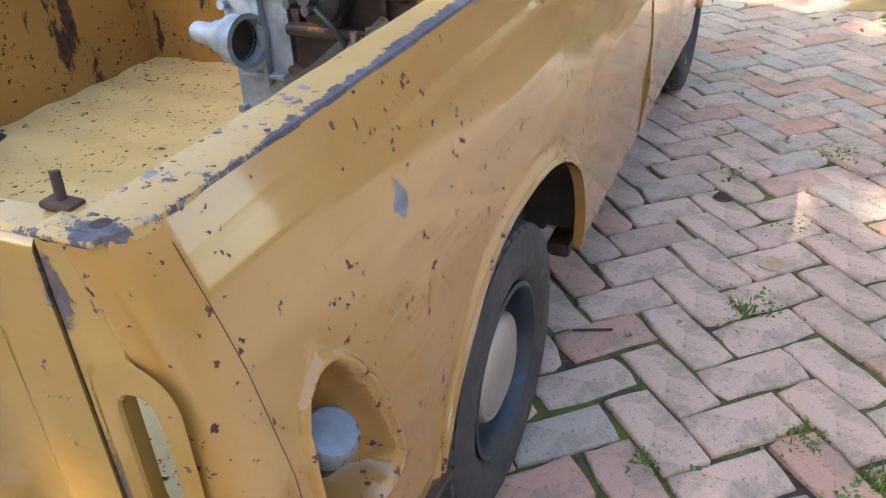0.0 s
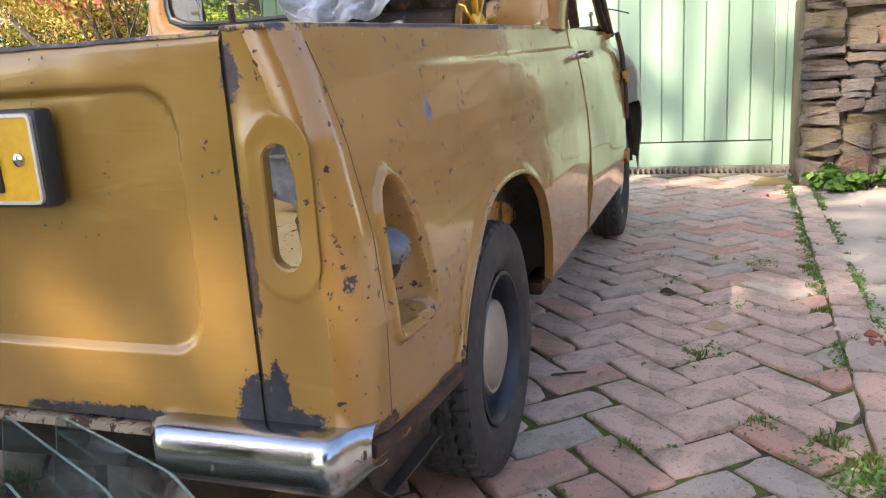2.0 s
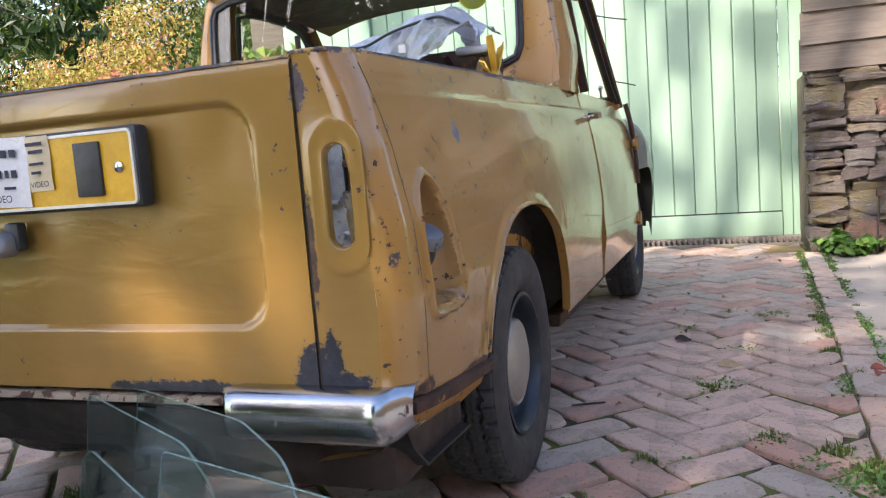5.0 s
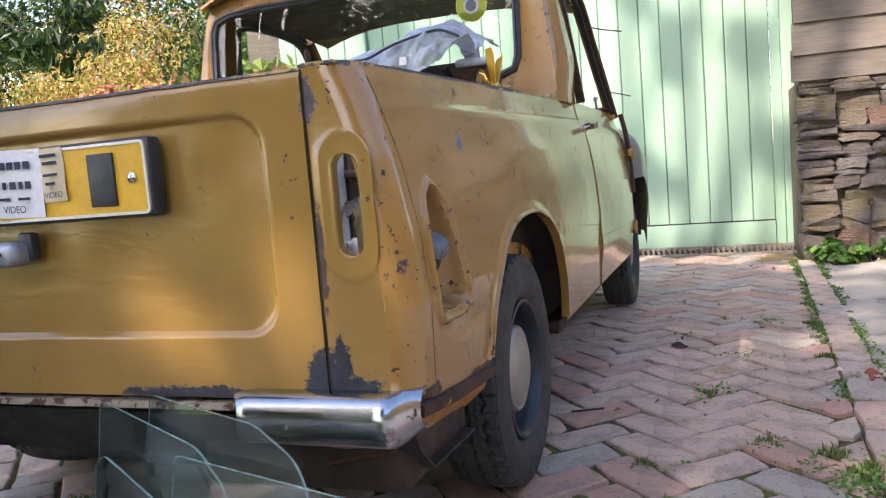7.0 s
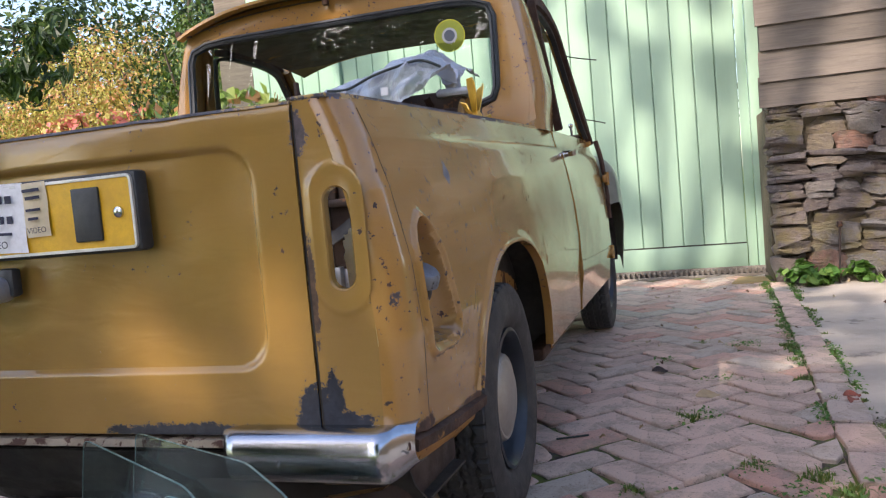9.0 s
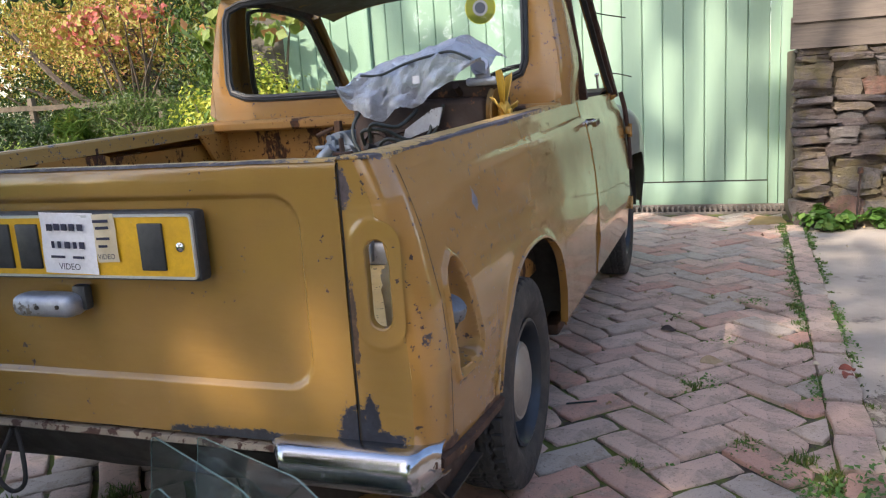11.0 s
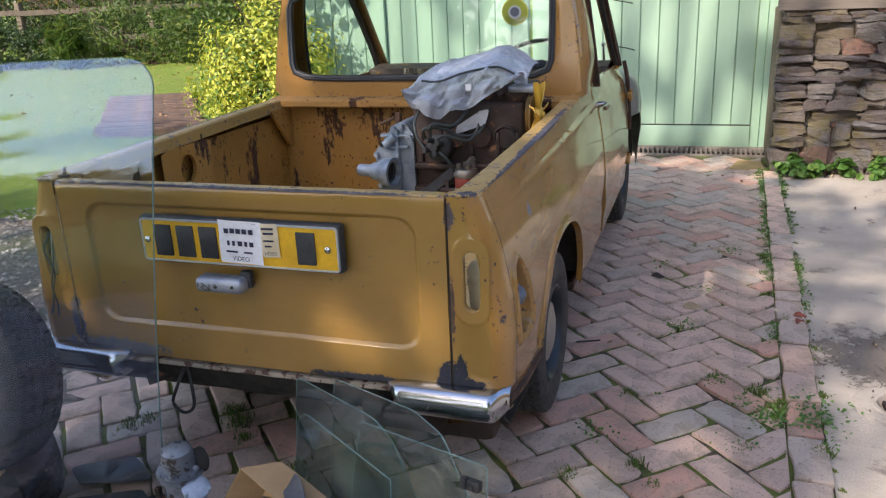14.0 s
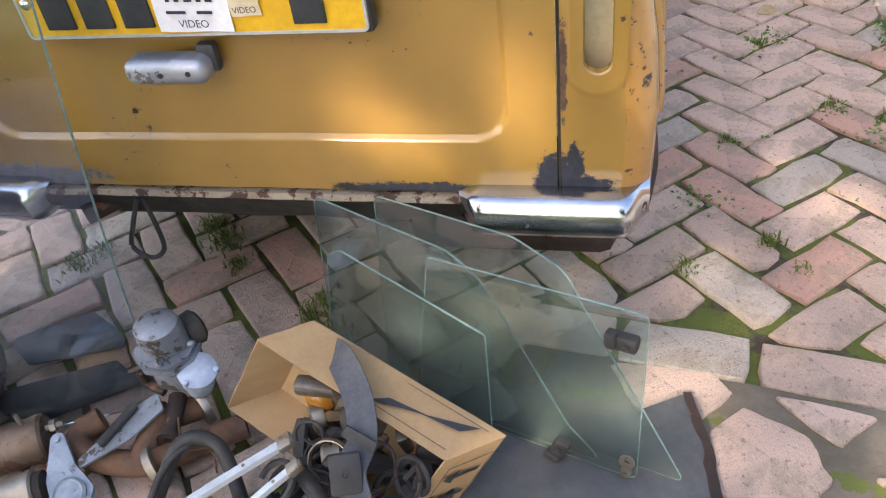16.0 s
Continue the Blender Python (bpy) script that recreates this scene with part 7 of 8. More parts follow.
# starter motor
starter = thing("starter_motor", "rusty cylindrical starter motor lying on the bricks", "starter motor")
s0, s1 = Vector((-0.492, -0.386, 0.047)), Vector((-0.345, -0.304, 0.047))
d = (s1 - s0).normalized()
bm = bmesh.new()
lathe(bm, [(0, 0.012), (0.040, 0.012), (0.043, 0.016), (0.043, 0.022), (0.0415, 0.024), (0.0415, 0.143), (0.043, 0.145), (0.043, 0.160), (0.039, 0.165), (0.02, 0.168), (0, 0.168)], axis(s0, s1), 40)
part("case", bm, plain("rusty_starter_case", (0.17, 0.125, 0.095), (0.09, 0.06, 0.042), 16, 0.5, 0.5, 0.35, 70, spots=((0.10, 0.045, 0.025), 14, 0.52)), starter)
bm = bmesh.new()
m = axis(s0, s1)
slab(bm, rounded([(-0.047, -0.043), (0.047, -0.043), (0.060, 0.0), (0.043, 0.047), (0.0, 0.064), (-0.043, 0.047), (-0.060, 0.0)], 0.015, 3), 0.014, m)
bmesh.ops.recalc_face_normals(bm, faces=bm.faces)
part("end_flange", bm, M_ALUD, starter, "grey alloy end flange")
bm = bmesh.new()
rod(bm, s0 - d * 0.085, s0, 0.016, 0.018, 16)
lathe(bm, [(0.017, -0.06), (0.024, -0.056), (0.024, -0.03), (0.017, -0.026)], m, 20, lambda r, h, a: 0.003 * math.sin(a * 9) if r > 0.02 else 0)
part("pinion", bm, M_RUSTIRON, starter, "rusty drive pinion")
bm = bmesh.new()
rod(bm, s1 + Vector((0, 0, 0.02)), s1 + d * 0.03 + Vector((0, 0, 0.02)), 0.005, seg=8)
lathe(bm, [(0.005, 0.008), (0.011, 0.008), (0.011, 0.018), (0.005, 0.018)], axis(s1 + Vector((0, 0, 0.02)), s1 + d + Vector((0, 0, 0.02))), 6)
part("terminal", bm, M_STEEL, starter, "terminal bolt")
bm = bmesh.new()
rod(bm, s1 - d * 0.03 + Vector((0.0, 0, 0.045)), s1 - d * 0.03 + Vector((0.0, 0, 0.07)), 0.004, seg=8)
part("terminal", bm, M_STEEL, starter, "terminal bolt")

# small motor with an alloy bracket
motor = thing("wiper_motor", "small grey metal motor with an alloy gear case", "motor")
a0, a1 = Vector((-0.398, -0.450, 0.036)), Vector((-0.310, -0.402, 0.036))
bm = bmesh.new()
lathe(bm, [(0, 0), (0.029, 0.0), (0.033, 0.004), (0.034, 0.086), (0.0355, 0.088), (0.0355, 0.096), (0.031, 0.100), (0, 0.100)], axis(a0, a1), 36)
part("case", bm, M_STEEL, motor)
bm = bmesh.new()
rod(bm, a1, a1 + (a1 - a0).normalized() * 0.012, 0.029, seg=28)
part("end_ring", bm, M_DARK, motor)
bm = bmesh.new()
ol = rounded([(-0.022, -0.05), (0.045, -0.055), (0.062, -0.01), (0.03, 0.05), (0.012, 0.13), (-0.012, 0.13), (-0.03, 0.03)], 0.014, 3)
m = Matrix.Translation((-0.258, -0.403, 0.034)) @ Matrix.Rotation(radians(30), 4, "Z") @ Matrix.Rotation(radians(20), 4, "X") @ Matrix.Diagonal((0.8, 0.8, 0.8, 1))
slab(bm, ol, 0.016, m)
lathe(bm, [(0.036, 0.014), (0.036, 0.022), (0.030, 0.026), (0.026, 0.022), (0, 0.023)], m @ Matrix.Translation((0.012, -0.012, 0)), 28)
for x, y in ((0.048, -0.035), (0.0, 0.115), (-0.018, -0.035)):
    lathe(bm, [(0.007, 0.012), (0.007, 0.021), (0, 0.022)], m @ Matrix.Translation((x, y, 0)), 10)
bmesh.ops.recalc_face_normals(bm, faces=bm.faces)
part("gear_case", bm, M_ALU2, motor, "silver-blue alloy gear case")

# carburettor
carb = thing("carburettor", "grey alloy carburettor with domed top standing among the parts", "carburettor")
cx, cy = -0.126, -0.192
tilt = Matrix.Translation((cx, cy, 0.058)) @ Matrix.Rotation(radians(3), 4, "Y") @ Matrix.Rotation(radians(4), 4, "X")
bm = bmesh.new()
lathe(bm, [(0.040, 0.128), (0.041, 0.140), (0.040, 0.170), (0.036, 0.186), (0.024, 0.194), (0, 0.196)], tilt, 36, lambda r, h, a: -0.010 * max(0, math.cos(a + 1.3)) if h < 0.18 else 0)
part("dashpot", bm, M_ALUD, carb, "domed alloy piston chamber")
bm = bmesh.new()
slab(bm, rounded([(-0.056, -0.02), (-0.02, -0.05), (0.03, -0.05), (0.056, -0.015), (0.05, 0.03), (0.0, 0.05), (-0.05, 0.03)], 0.014, 3), 0.010, tilt @ Matrix.Translation((0, 0, 0.112)))
slab(bm, rounded([(-0.050, -0.02), (-0.02, -0.045), (0.03, -0.045), (0.050, -0.015), (0.045, 0.03), (0.0, 0.045), (-0.045, 0.03)], 0.014, 3), 0.008, tilt @ Matrix.Translation((0, 0, 0.124)))
lathe(bm, [(0.03, 0.06), (0.036, 0.085), (0.034, 0.112)], tilt, 28)
box(bm, (0, 0, 0.07), (0.06, 0.065, 0.06), tilt, 0.012)
for x, y in ((-0.045, 0.0), (0.045, 0.005), (0.01, -0.042)):
    lathe(bm, [(0.007, 0.132), (0.007, 0.140), (0.003, 0.143), (0, 0.143)], tilt @ Matrix.Translation((x, y, 0)), 10)
bmesh.ops.recalc_face_normals(bm, faces=bm.faces)
part("body", bm, M_ALUD, carb, "dirty alloy body and flanges")
bm = bmesh.new()
lathe(bm, [(0, 0), (0.026, 0.0), (0.031, 0.008), (0.032, 0.024), (0.026, 0.03), (0, 0.032)], axis((cx + 0.028, cy + 0.020, 0.190), (cx + 0.07, cy + 0.09, 0.185)), 28)
part("air_intake", bm, M_DARK, carb, "black round intake")
bm = bmesh.new()
rod(bm, (cx + 0.005, cy - 0.03, 0.085), (cx + 0.02, cy - 0.105, 0.07), 0.016, 0.014, 16, 0.003)
lathe(bm, [(0.014, 0), (0.02, 0.003), (0.02, 0.012), (0.008, 0.013), (0.006, 0.004), (0, 0.004)], axis((cx + 0.018, cy - 0.10, 0.07), (cx + 0.03, cy - 0.17, 0.06)), 18)
rod(bm, (cx - 0.06, cy - 0.02, 0.10), (cx - 0.02, cy - 0.03, 0.09), 0.008, seg=10)
box(bm, (cx - 0.058, cy - 0.02, 0.112), (0.014, 0.014, 0.034), Matrix.Identity(4), 0.003)
rod(bm, (cx - 0.03, cy - 0.06, 0.03), (cx - 0.02, cy - 0.05, 0.08), 0.010, seg=10)
part("linkage", bm, M_IRON, carb, "dirty throttle linkage")
bm = bmesh.new()
rod(bm, (cx + 0.02, cy - 0.01, 0.13), (cx + 0.05, cy - 0.024, 0.135), 0.016, seg=20, bevel=0.003)
m = Matrix.Translation((cx + 0.058, cy - 0.026, 0.135)) @ Matrix.Rotation(radians(20), 4, "Y") @ Matrix.Rotation(radians(14), 4, "X") @ Matrix.Diagonal((0.85, 0.85, 0.95, 1))
lathe(bm, [(0, -0.058), (0.014, -0.056), (0.026, -0.045), (0.031, -0.02), (0.033, 0.018), (0.038, 0.020), (0.039, 0.028), (0.034, 0.030), (0.02, 0.035), (0, 0.035)], m, 32)
for a in (0.3, 2.4, 4.5):
    lathe(bm, [(0.006, 0.022), (0.006, 0.038), (0, 0.039)], m @ Matrix.Translation((0.036 * math.cos(a), 0.036 * math.sin(a), 0)), 10)
part("float_bowl", bm, plain("chalky_blue_alloy", (0.42, 0.49, 0.60), (0.28, 0.34, 0.44), 25, 0.6, 0.3, 0.3, 90, spots=((0.2, 0.2, 0.2), 30, 0.64)), carb, "pale blue-grey alloy float bowl")
bm = bmesh.new()
wire(bm, [(cx + 0.03, cy - 0.08, 0.09), (cx + 0.05, cy - 0.12, 0.06), (cx + 0.09, cy - 0.11, 0.05), (cx + 0.11, cy - 0.14, 0.03)], 0.0016)
part("loose_wire", bm, M_RUSTIRON, carb)
bm = bmesh.new()
slab(bm, rounded([(-0.11, -0.012), (-0.02, -0.03), (0.05, -0.022), (0.055, 0.02), (0.0, 0.026), (-0.11, 0.006)], 0.006, 2), 0.004, Matrix.Translation((-0.172, -0.285, 0.085)) @ Matrix.Rotation(radians(46), 4, "Z") @ Matrix.Rotation(radians(-14), 4, "Y"))
bmesh.ops.recalc_face_normals(bm, faces=bm.faces)
part("metal_bracket", bm, M_ALUD, None, "flat grey metal bracket lying on the manifold", True, "", "bracket")
bm = bmesh.new()
rod(bm, (-0.215, -0.335, 0.080), (-0.180, -0.262, 0.098), 0.008, seg=12)
part("damper_rod", bm, M_BLACK, None, "short black rubber-covered rod on the bracket", True, "", "rod")

# exhaust manifold
mani = thing("exhaust_manifold", "rusty cast iron exhaust manifold lying on the bricks", "manifold")
bm = bmesh.new()
wire(bm, [(-0.268, -0.258, 0.045), (-0.297, -0.290, 0.038), (-0.272, -0.322, 0.034), (-0.213, -0.336, 0.036), (-0.145, -0.335, 0.040), (-0.099, -0.310, 0.040), (-0.050, -0.268, 0.036), (0.0, -0.236, 0.035)], 0.023, 7, 14)
wire(bm, [(-0.150, -0.335, 0.042), (-0.146, -0.290, 0.058), (-0.135, -0.255, 0.060), (-0.10, -0.215, 0.045)], 0.023, 7, 14)
part("pipe", bm, M_RUSTIRON, mani)
for p, q in (((-0.130, -0.340, 0.035), (-0.095, -0.315, 0.045)), ((-0.10, -0.215, 0.045), (-0.085, -0.195, 0.045))):
    bm = bmesh.new()
    lathe(bm, [(0, 0), (0.036, 0), (0.038, 0.004), (0.038, 0.014), (0.028, 0.016), (0, 0.016)], axis(p, q), 20)
    part("flange", bm, M_STEEL, mani, "grey flange")

# cardboard box on its side
carton = thing("cardboard_box", "open brown cardboard box of oily car parts lying on its side", "box")
A, AF, AC, AD = Vector((0.055, -0.197, 0.212)), Vector((0.335, -0.150, -0.062)), Vector((-0.085, -0.03, -0.145)), Vector((0.078, 0.055, -0.005))


def flap(name, o, e1, e2, label=""):
    bm = bmesh.new()
    rows = [[o + e1 * (i / 6) + e2 * (j / 4) + e1.cross(e2).normalized() * 0.003 * noise.noise((i * 0.7, j * 0.7, o.x * 9)) for i in range(7)] for j in range(5)]
    grid(bm, rows)
    solid(bm, 0.0035)
    return part(name, bm, M_CARD, carton, label)


flap("top_side", A, AF, AD, "printed cardboard side")
flap("bottom_side", A + AC, AF, AD)
flap("end", A, AC, AD)
flap("end", A + AF, AC, AD, "printed cardboard end")
flap("back", A + AD, AF, AC)
# printed marks
nt = AF.cross(AD).normalized()
nt = nt if nt.z > 0 else -nt
ne = AC.cross(AD).normalized()
ne = ne if ne.x > 0 else -ne


def mark(o, e1, e2, pts, n, name="printed_mark"):
    bm = bmesh.new()
    bm.faces.new([bm.verts.new(o + e1 * a + e2 * b + n * 0.0055) for a, b in pts])
    part(name, bm, M_PLATEBLACK, carton, "black printed mark", False)


mark(A, AF, AD, [(0.56, 0.16), (0.60, 0.42), (0.77, 0.52)], nt)
mark(A, AF, AD, [(0.93, 0.85), (0.90, 0.58), (0.73, 0.46)], nt)
for c in ((0.56, 0.96, 0.13, 0.145), (0.56, 0.96, 0.865, 0.88)):
    mark(A, AF, AD, [(c[0], c[2]), (c[1], c[2]), (c[1], c[3]), (c[0], c[3])], nt)
for v in (0.12, 0.88):
    mark(A + AF, AC, AD, [(0.12, v), (0.9, v), (0.9, v + 0.02), (0.12, v + 0.02)], ne)
for u in (0.12, 0.89):
    mark(A + AF, AC, AD, [(u, 0.12), (u + 0.015, 0.12), (u + 0.015, 0.9), (u, 0.9)], ne)
for u in (0.32, 0.66):
    mark(A + AF, AC, AD, [(u - 0.03, 0.32), (u + 0.03, 0.32), (u + 0.03, 0.8), (u - 0.03, 0.8)], ne)
    mark(A + AF, AC, AD, [(u, 0.18), (u + 0.1, 0.4), (u - 0.1, 0.4)], ne)

# what lies in and before the box
lamp = thing("indicator_lamp", "amber glass indicator lamp in the cardboard box", "lamp")
bm = bmesh.new()
lathe(bm, [(0, 0.022), (0.014, 0.021), (0.023, 0.014), (0.027, 0.0)], axis((0.150, -0.222, 0.112), (0.115, -0.30, 0.112)), 24)
part("lens", bm, M_AMBER, lamp, "amber lens")
bm = bmesh.new()
lathe(bm, [(0.030, 0.0), (0.034, -0.004), (0.034, -0.016), (0.022, -0.03), (0, -0.03)], axis((0.150, -0.222, 0.112), (0.115, -0.30, 0.112)), 24)
box(bm, (0.155, -0.235, 0.155), (0.07, 0.03, 0.024), Matrix.Identity(4), 0.006)
part("base", bm, M_STEEL, lamp, "stained metal base")
rnd = random.Random(12)
loom = thing("wiring_loom", "tangle of black car wiring spilling from the box", "wiring")
for i in range(16):
    c = Vector((rnd.uniform(0.14, 0.36), rnd.uniform(-0.40, -0.29), 0)) 
    c.z = 0.03 + 0.09 * rnd.random()
    r = rnd.uniform(0.018, 0.05)
    nrm = Vector((rnd.uniform(-.6, .6), rnd.uniform(-1, -.2), rnd.uniform(.2, 1))).normalized()
    u = nrm.orthogonal().normalized()
    w = nrm.cross(u)
    n0 = rnd.randint(9, 16)
    pts = [c + u * r * math.cos(k * 0.6) * (1 + 0.1 * rnd.uniform(-1, 1)) + w * r * math.sin(k * 0.6) + nrm * 0.002 * k for k in range(n0)]
    bm = bmesh.new()
    wire(bm, pts, rnd.choice([0.003, 0.004, 0.0055]), 4, 6)
    part("cable", bm, rnd.choice([M_BLACK, M_BLACK, M_LEAD, M_IRON]), loom)
for i in range(9):
    bm = bmesh.new()
    c = Vector((rnd.uniform(0.12, 0.34), rnd.uniform(-0.37, -0.26), rnd.uniform(0.03, 0.09)))
    m = Matrix.Translation(c) @ Euler((rnd.uniform(0, 3), rnd.uniform(0, 3), rnd.uniform(0, 3))).to_matrix().to_4x4()
    if i % 2:
        lathe(bm, [(0, 0), (0.018, 0), (0.022, 0.005), (0.022, 0.03), (0.012, 0.036), (0.01, 0.05), (0, 0.05)], m, 18)
    else:
        box(bm, (0, 0, 0), (0.05, 0.03, 0.02), m, 0.005)
    part("fitting", bm, rnd.choice([M_BLACK, M_IRON, M_STEEL]), loom)
for i in range(22):
    bm = bmesh.new()
    c = A + AF * rnd.uniform(0.30, 0.95) + AC * rnd.uniform(0.35, 0.95) + AD * rnd.uniform(0.05, 0.8)
    m = Matrix.Translation(c) @ Euler((rnd.uniform(0, 3), rnd.uniform(0, 3), rnd.uniform(0, 3))).to_matrix().to_4x4()
    if i % 3 == 0:
        lathe(bm, [(0.010, -0.012), (0.022, -0.010), (0.024, 0.0), (0.022, 0.010), (0.010, 0.012), (0.010, -0.012)], m, 20)
    elif i % 3 == 1:
        rod(bm, m @ Vector((0, 0, -0.035)), m @ Vector((0, 0, 0.035)), 0.009, 0.012, 12, 0.002)
    else:
        slab(bm, rounded([(-0.03, -0.012), (0.03, -0.016), (0.034, 0.008), (0.0, 0.018), (-0.03, 0.01)], 0.005, 2), 0.008, m)
        bmesh.ops.recalc_face_normals(bm, faces=bm.faces)
    part("fitting", bm, rnd.choice([M_BLACK, M_BLACK, M_DARK, M_IRON, M_STEEL]), loom)
clips = thing("hose_clip", "round steel hose clip lying in the box", "clip")
bm = bmesh.new()
m = Matrix.Translation((0.205, -0.345, 0.115)) @ Euler((0.9, -0.4, 0.3)).to_matrix().to_4x4()
sweep(bm, [m @ Vector((0.034 * math.cos(2 * math.pi * i / 36), 0.034 * math.sin(2 * math.pi * i / 36), 0)) for i in range(36)], [(-0.001, -0.006), (0.001, -0.006), (0.001, 0.006), (-0.001, 0.006)], up=m.to_3x3() @ Vector((0, 0, 1)), closed=True)
box(bm, (0.038, 0, 0), (0.014, 0.02, 0.014), m, 0.002)
part("band", bm, M_STEEL, clips)

belt = thing("seat_belt", "grey webbing seat belt with a black buckle hanging from the box", "seat belt")
bm = bmesh.new()
pts = smooth_path([(0.165, -0.175, 0.175), (0.205, -0.225, 0.212), (0.250, -0.29, 0.205), (0.268, -0.345, 0.18), (0.262, -0.395, 0.165), (0.282, -0.445, 0.13), (0.262, -0.50, 0.07), (0.24, -0.545, 0.03)], 7)
sweep(bm, pts, [(-0.024, -0.0012), (0.024, -0.0012), (0.024, 0.0012), (-0.024, 0.0012)], up=(-0.15, -0.55, 0.8))
part("webbing", bm, M_WEB, belt)
bm = bmesh.new()
m = Matrix.Translation((0.268, -0.35, 0.186)) @ Euler((0.75, 0.2, -0.35)).to_matrix().to_4x4()
box(bm, (0, 0, 0.002), (0.056, 0.018, 0.008), m, 0.002)
part("slider", bm, M_BLACK, belt, "black slider")
bm = bmesh.new()
m = Matrix.Translation((0.258, -0.40, 0.172)) @ Euler((0.8, 0.1, 0.35)).to_matrix().to_4x4()
box(bm, (0, 0, 0), (0.046, 0.058, 0.020), m, 0.005)
lathe(bm, [(0.007, 0.010), (0.007, 0.013), (0.004, 0.013), (0.003, 0.011), (0, 0.011)], m, 16)
part("buckle", bm, M_BLACK, belt, "black plastic buckle")
bm = bmesh.new()
sweep(bm, smooth_path([(0.248, -0.43, 0.15), (0.232, -0.47, 0.10), (0.215, -0.51, 0.05)], 5), [(-0.010, -0.003), (0.010, -0.003), (0.010, 0.003), (-0.010, 0.003)])
part("stalk", bm, M_STEEL, belt, "steel buckle stalk")


def strip(p, q, w, label):
    t = thing("loose_wiper", label, "wiper arm", "wiper arms")
    bm = bmesh.new()
    sweep(bm, smooth_path([p, (Vector(p) + Vector(q)) / 2 + Vector((0, 0, 0.006)), q], 5), [(-w, -0.004), (w, -0.004), (w * 0.8, 0.004), (-w * 0.8, 0.004)])
    part("arm", bm, M_STRIP, t)
    bm = bmesh.new()
    box(bm, (0, 0, 0.012), (w * 3.0, 0.014, 0.024), axis(p, q), 0.003)
    part("socket", bm, M_STEEL, t, "socket end")
    d = (Vector(q) - Vector(p))
    for f in (0.25, 0.55):
        bm = bmesh.new()
        lathe(bm, [(0.0028, 0.004), (0.0028, 0.007), (0, 0.0075)], Matrix.Translation(Vector(p) + d * f + Vector((0, 0, 0.003))), 8)
        part("rivet", bm, M_STEEL, t)


strip((0.150, -0.338, 0.155), (-0.13, -0.50, 0.030), 0.0085, "pale metal wiper arm propped on the box")
strip((0.175, -0.375, 0.15), (0.02, -0.47, 0.035), 0.007, "pale metal wiper arm leaning in the box")
strip((0.09, -0.43, 0.085), (-0.06, -0.525, 0.02), 0.006, "thin pale wiper arm among the parts")
strip((0.02, -0.40, 0.06), (-0.11, -0.48, 0.018), 0.006, "thin pale wiper arm lying on the manifold")
mount = thing("rubber_mount", "round black rubber engine mount on the bricks", "mount")
bm = bmesh.new()
lathe(bm, [(0, 0.0), (0.036, 0.0), (0.040, 0.008), (0.034, 0.02), (0.036, 0.034), (0.03, 0.044), (0.016, 0.046), (0.012, 0.03), (0, 0.03)], axis((0.035, -0.43, 0.035), (-0.01, -0.49, 0.11)), 32)
part("ring", bm, M_BLACK, mount)
bm = bmesh.new()
lathe(bm, [(0.006, 0.032), (0.006, 0.044), (0.012, 0.044), (0.013, 0.034)], axis((0.035, -0.43, 0.035), (-0.01, -0.49, 0.11)), 18)
part("sleeve", bm, M_STEEL, mount, "steel sleeve")
bootr = thing("rubber_gaiter", "crumpled black rubber gaiter beside the box", "gaiter")
bm = bmesh.new()
rows = []
for j in range(14):
    t = j / 13
    ring = []
    for i in range(28):
        a = 2 * math.pi * i / 28
        r = (0.028 + 0.02 * t + 0.006 * math.sin(t * 28)) * (1 + 0.25 * noise.noise((math.cos(a) * 2, math.sin(a) * 2, t * 3)))
        ring.append(Vector((0.05 + 0.14 * t, -0.425 + 0.02 * t + r * math.cos(a), 0.05 + r * math.sin(a))))
    rows.append(ring)
grid(bm, rows, True)
part("sleeve", bm, M_BLACK, bootr)
for i, pts in enumerate(([(-0.10, -0.40, 0.02), (-0.06, -0.33, 0.10), (0.0, -0.32, 0.09), (0.05, -0.38, 0.03)], [(-0.02, -0.30, 0.10), (-0.07, -0.36, 0.09), (-0.09, -0.43, 0.04), (-0.05, -0.48, 0.02)], [(0.16, -0.36, 0.10), (0.22, -0.42, 0.115), (0.24, -0.44, 0.06), (0.20, -0.47, 0.02)])):
    h = thing("rubber_hose", "black rubber hose curved over the loose parts", "hose", "loose hoses")
    bm = bmesh.new()
    wire(bm, pts, (0.012, 0.006, 0.013)[i], 8, 10)
    part("tube", bm, M_BLACK, h)

# things hanging below the rear sill
pipe = thing("exhaust_stub", "", "")
for key in ("label", "category"):
    if key in pipe:
        del pipe[key]
pipe.parent = truck
bm = bmesh.new()
rod(bm, (-0.36, 0.02, 0.29), (-0.20, 0.16, 0.315), 0.019, 0.021, 18)
part("tail_pipe", bm, M_IRON, pipe, "rusty exhaust tail pipe")
bm = bmesh.new()
wire(bm, [(-0.215, -0.005, 0.35), (-0.235, -0.02, 0.30), (-0.255, -0.02, 0.25), (-0.225, -0.02, 0.225), (-0.195, -0.015, 0.245), (-0.20, -0.005, 0.30), (-0.21, 0.0, 0.35)], 0.0045, 8)
part("hanging_cable", bm, M_BLACK, truck, "looped black cable below the sill")
bm = bmesh.new()
wire(bm, [(-0.585, 0.01, 0.70), (-0.592, -0.012, 0.66), (-0.575, -0.01, 0.60), (-0.582, -0.018, 0.55), (-0.60, -0.012, 0.50), (-0.615, -0.008, 0.475)], 0.0024, 8)
part("lamp_wire", bm, M_LEAD, truck, "loose lamp wire")
bm = bmesh.new()
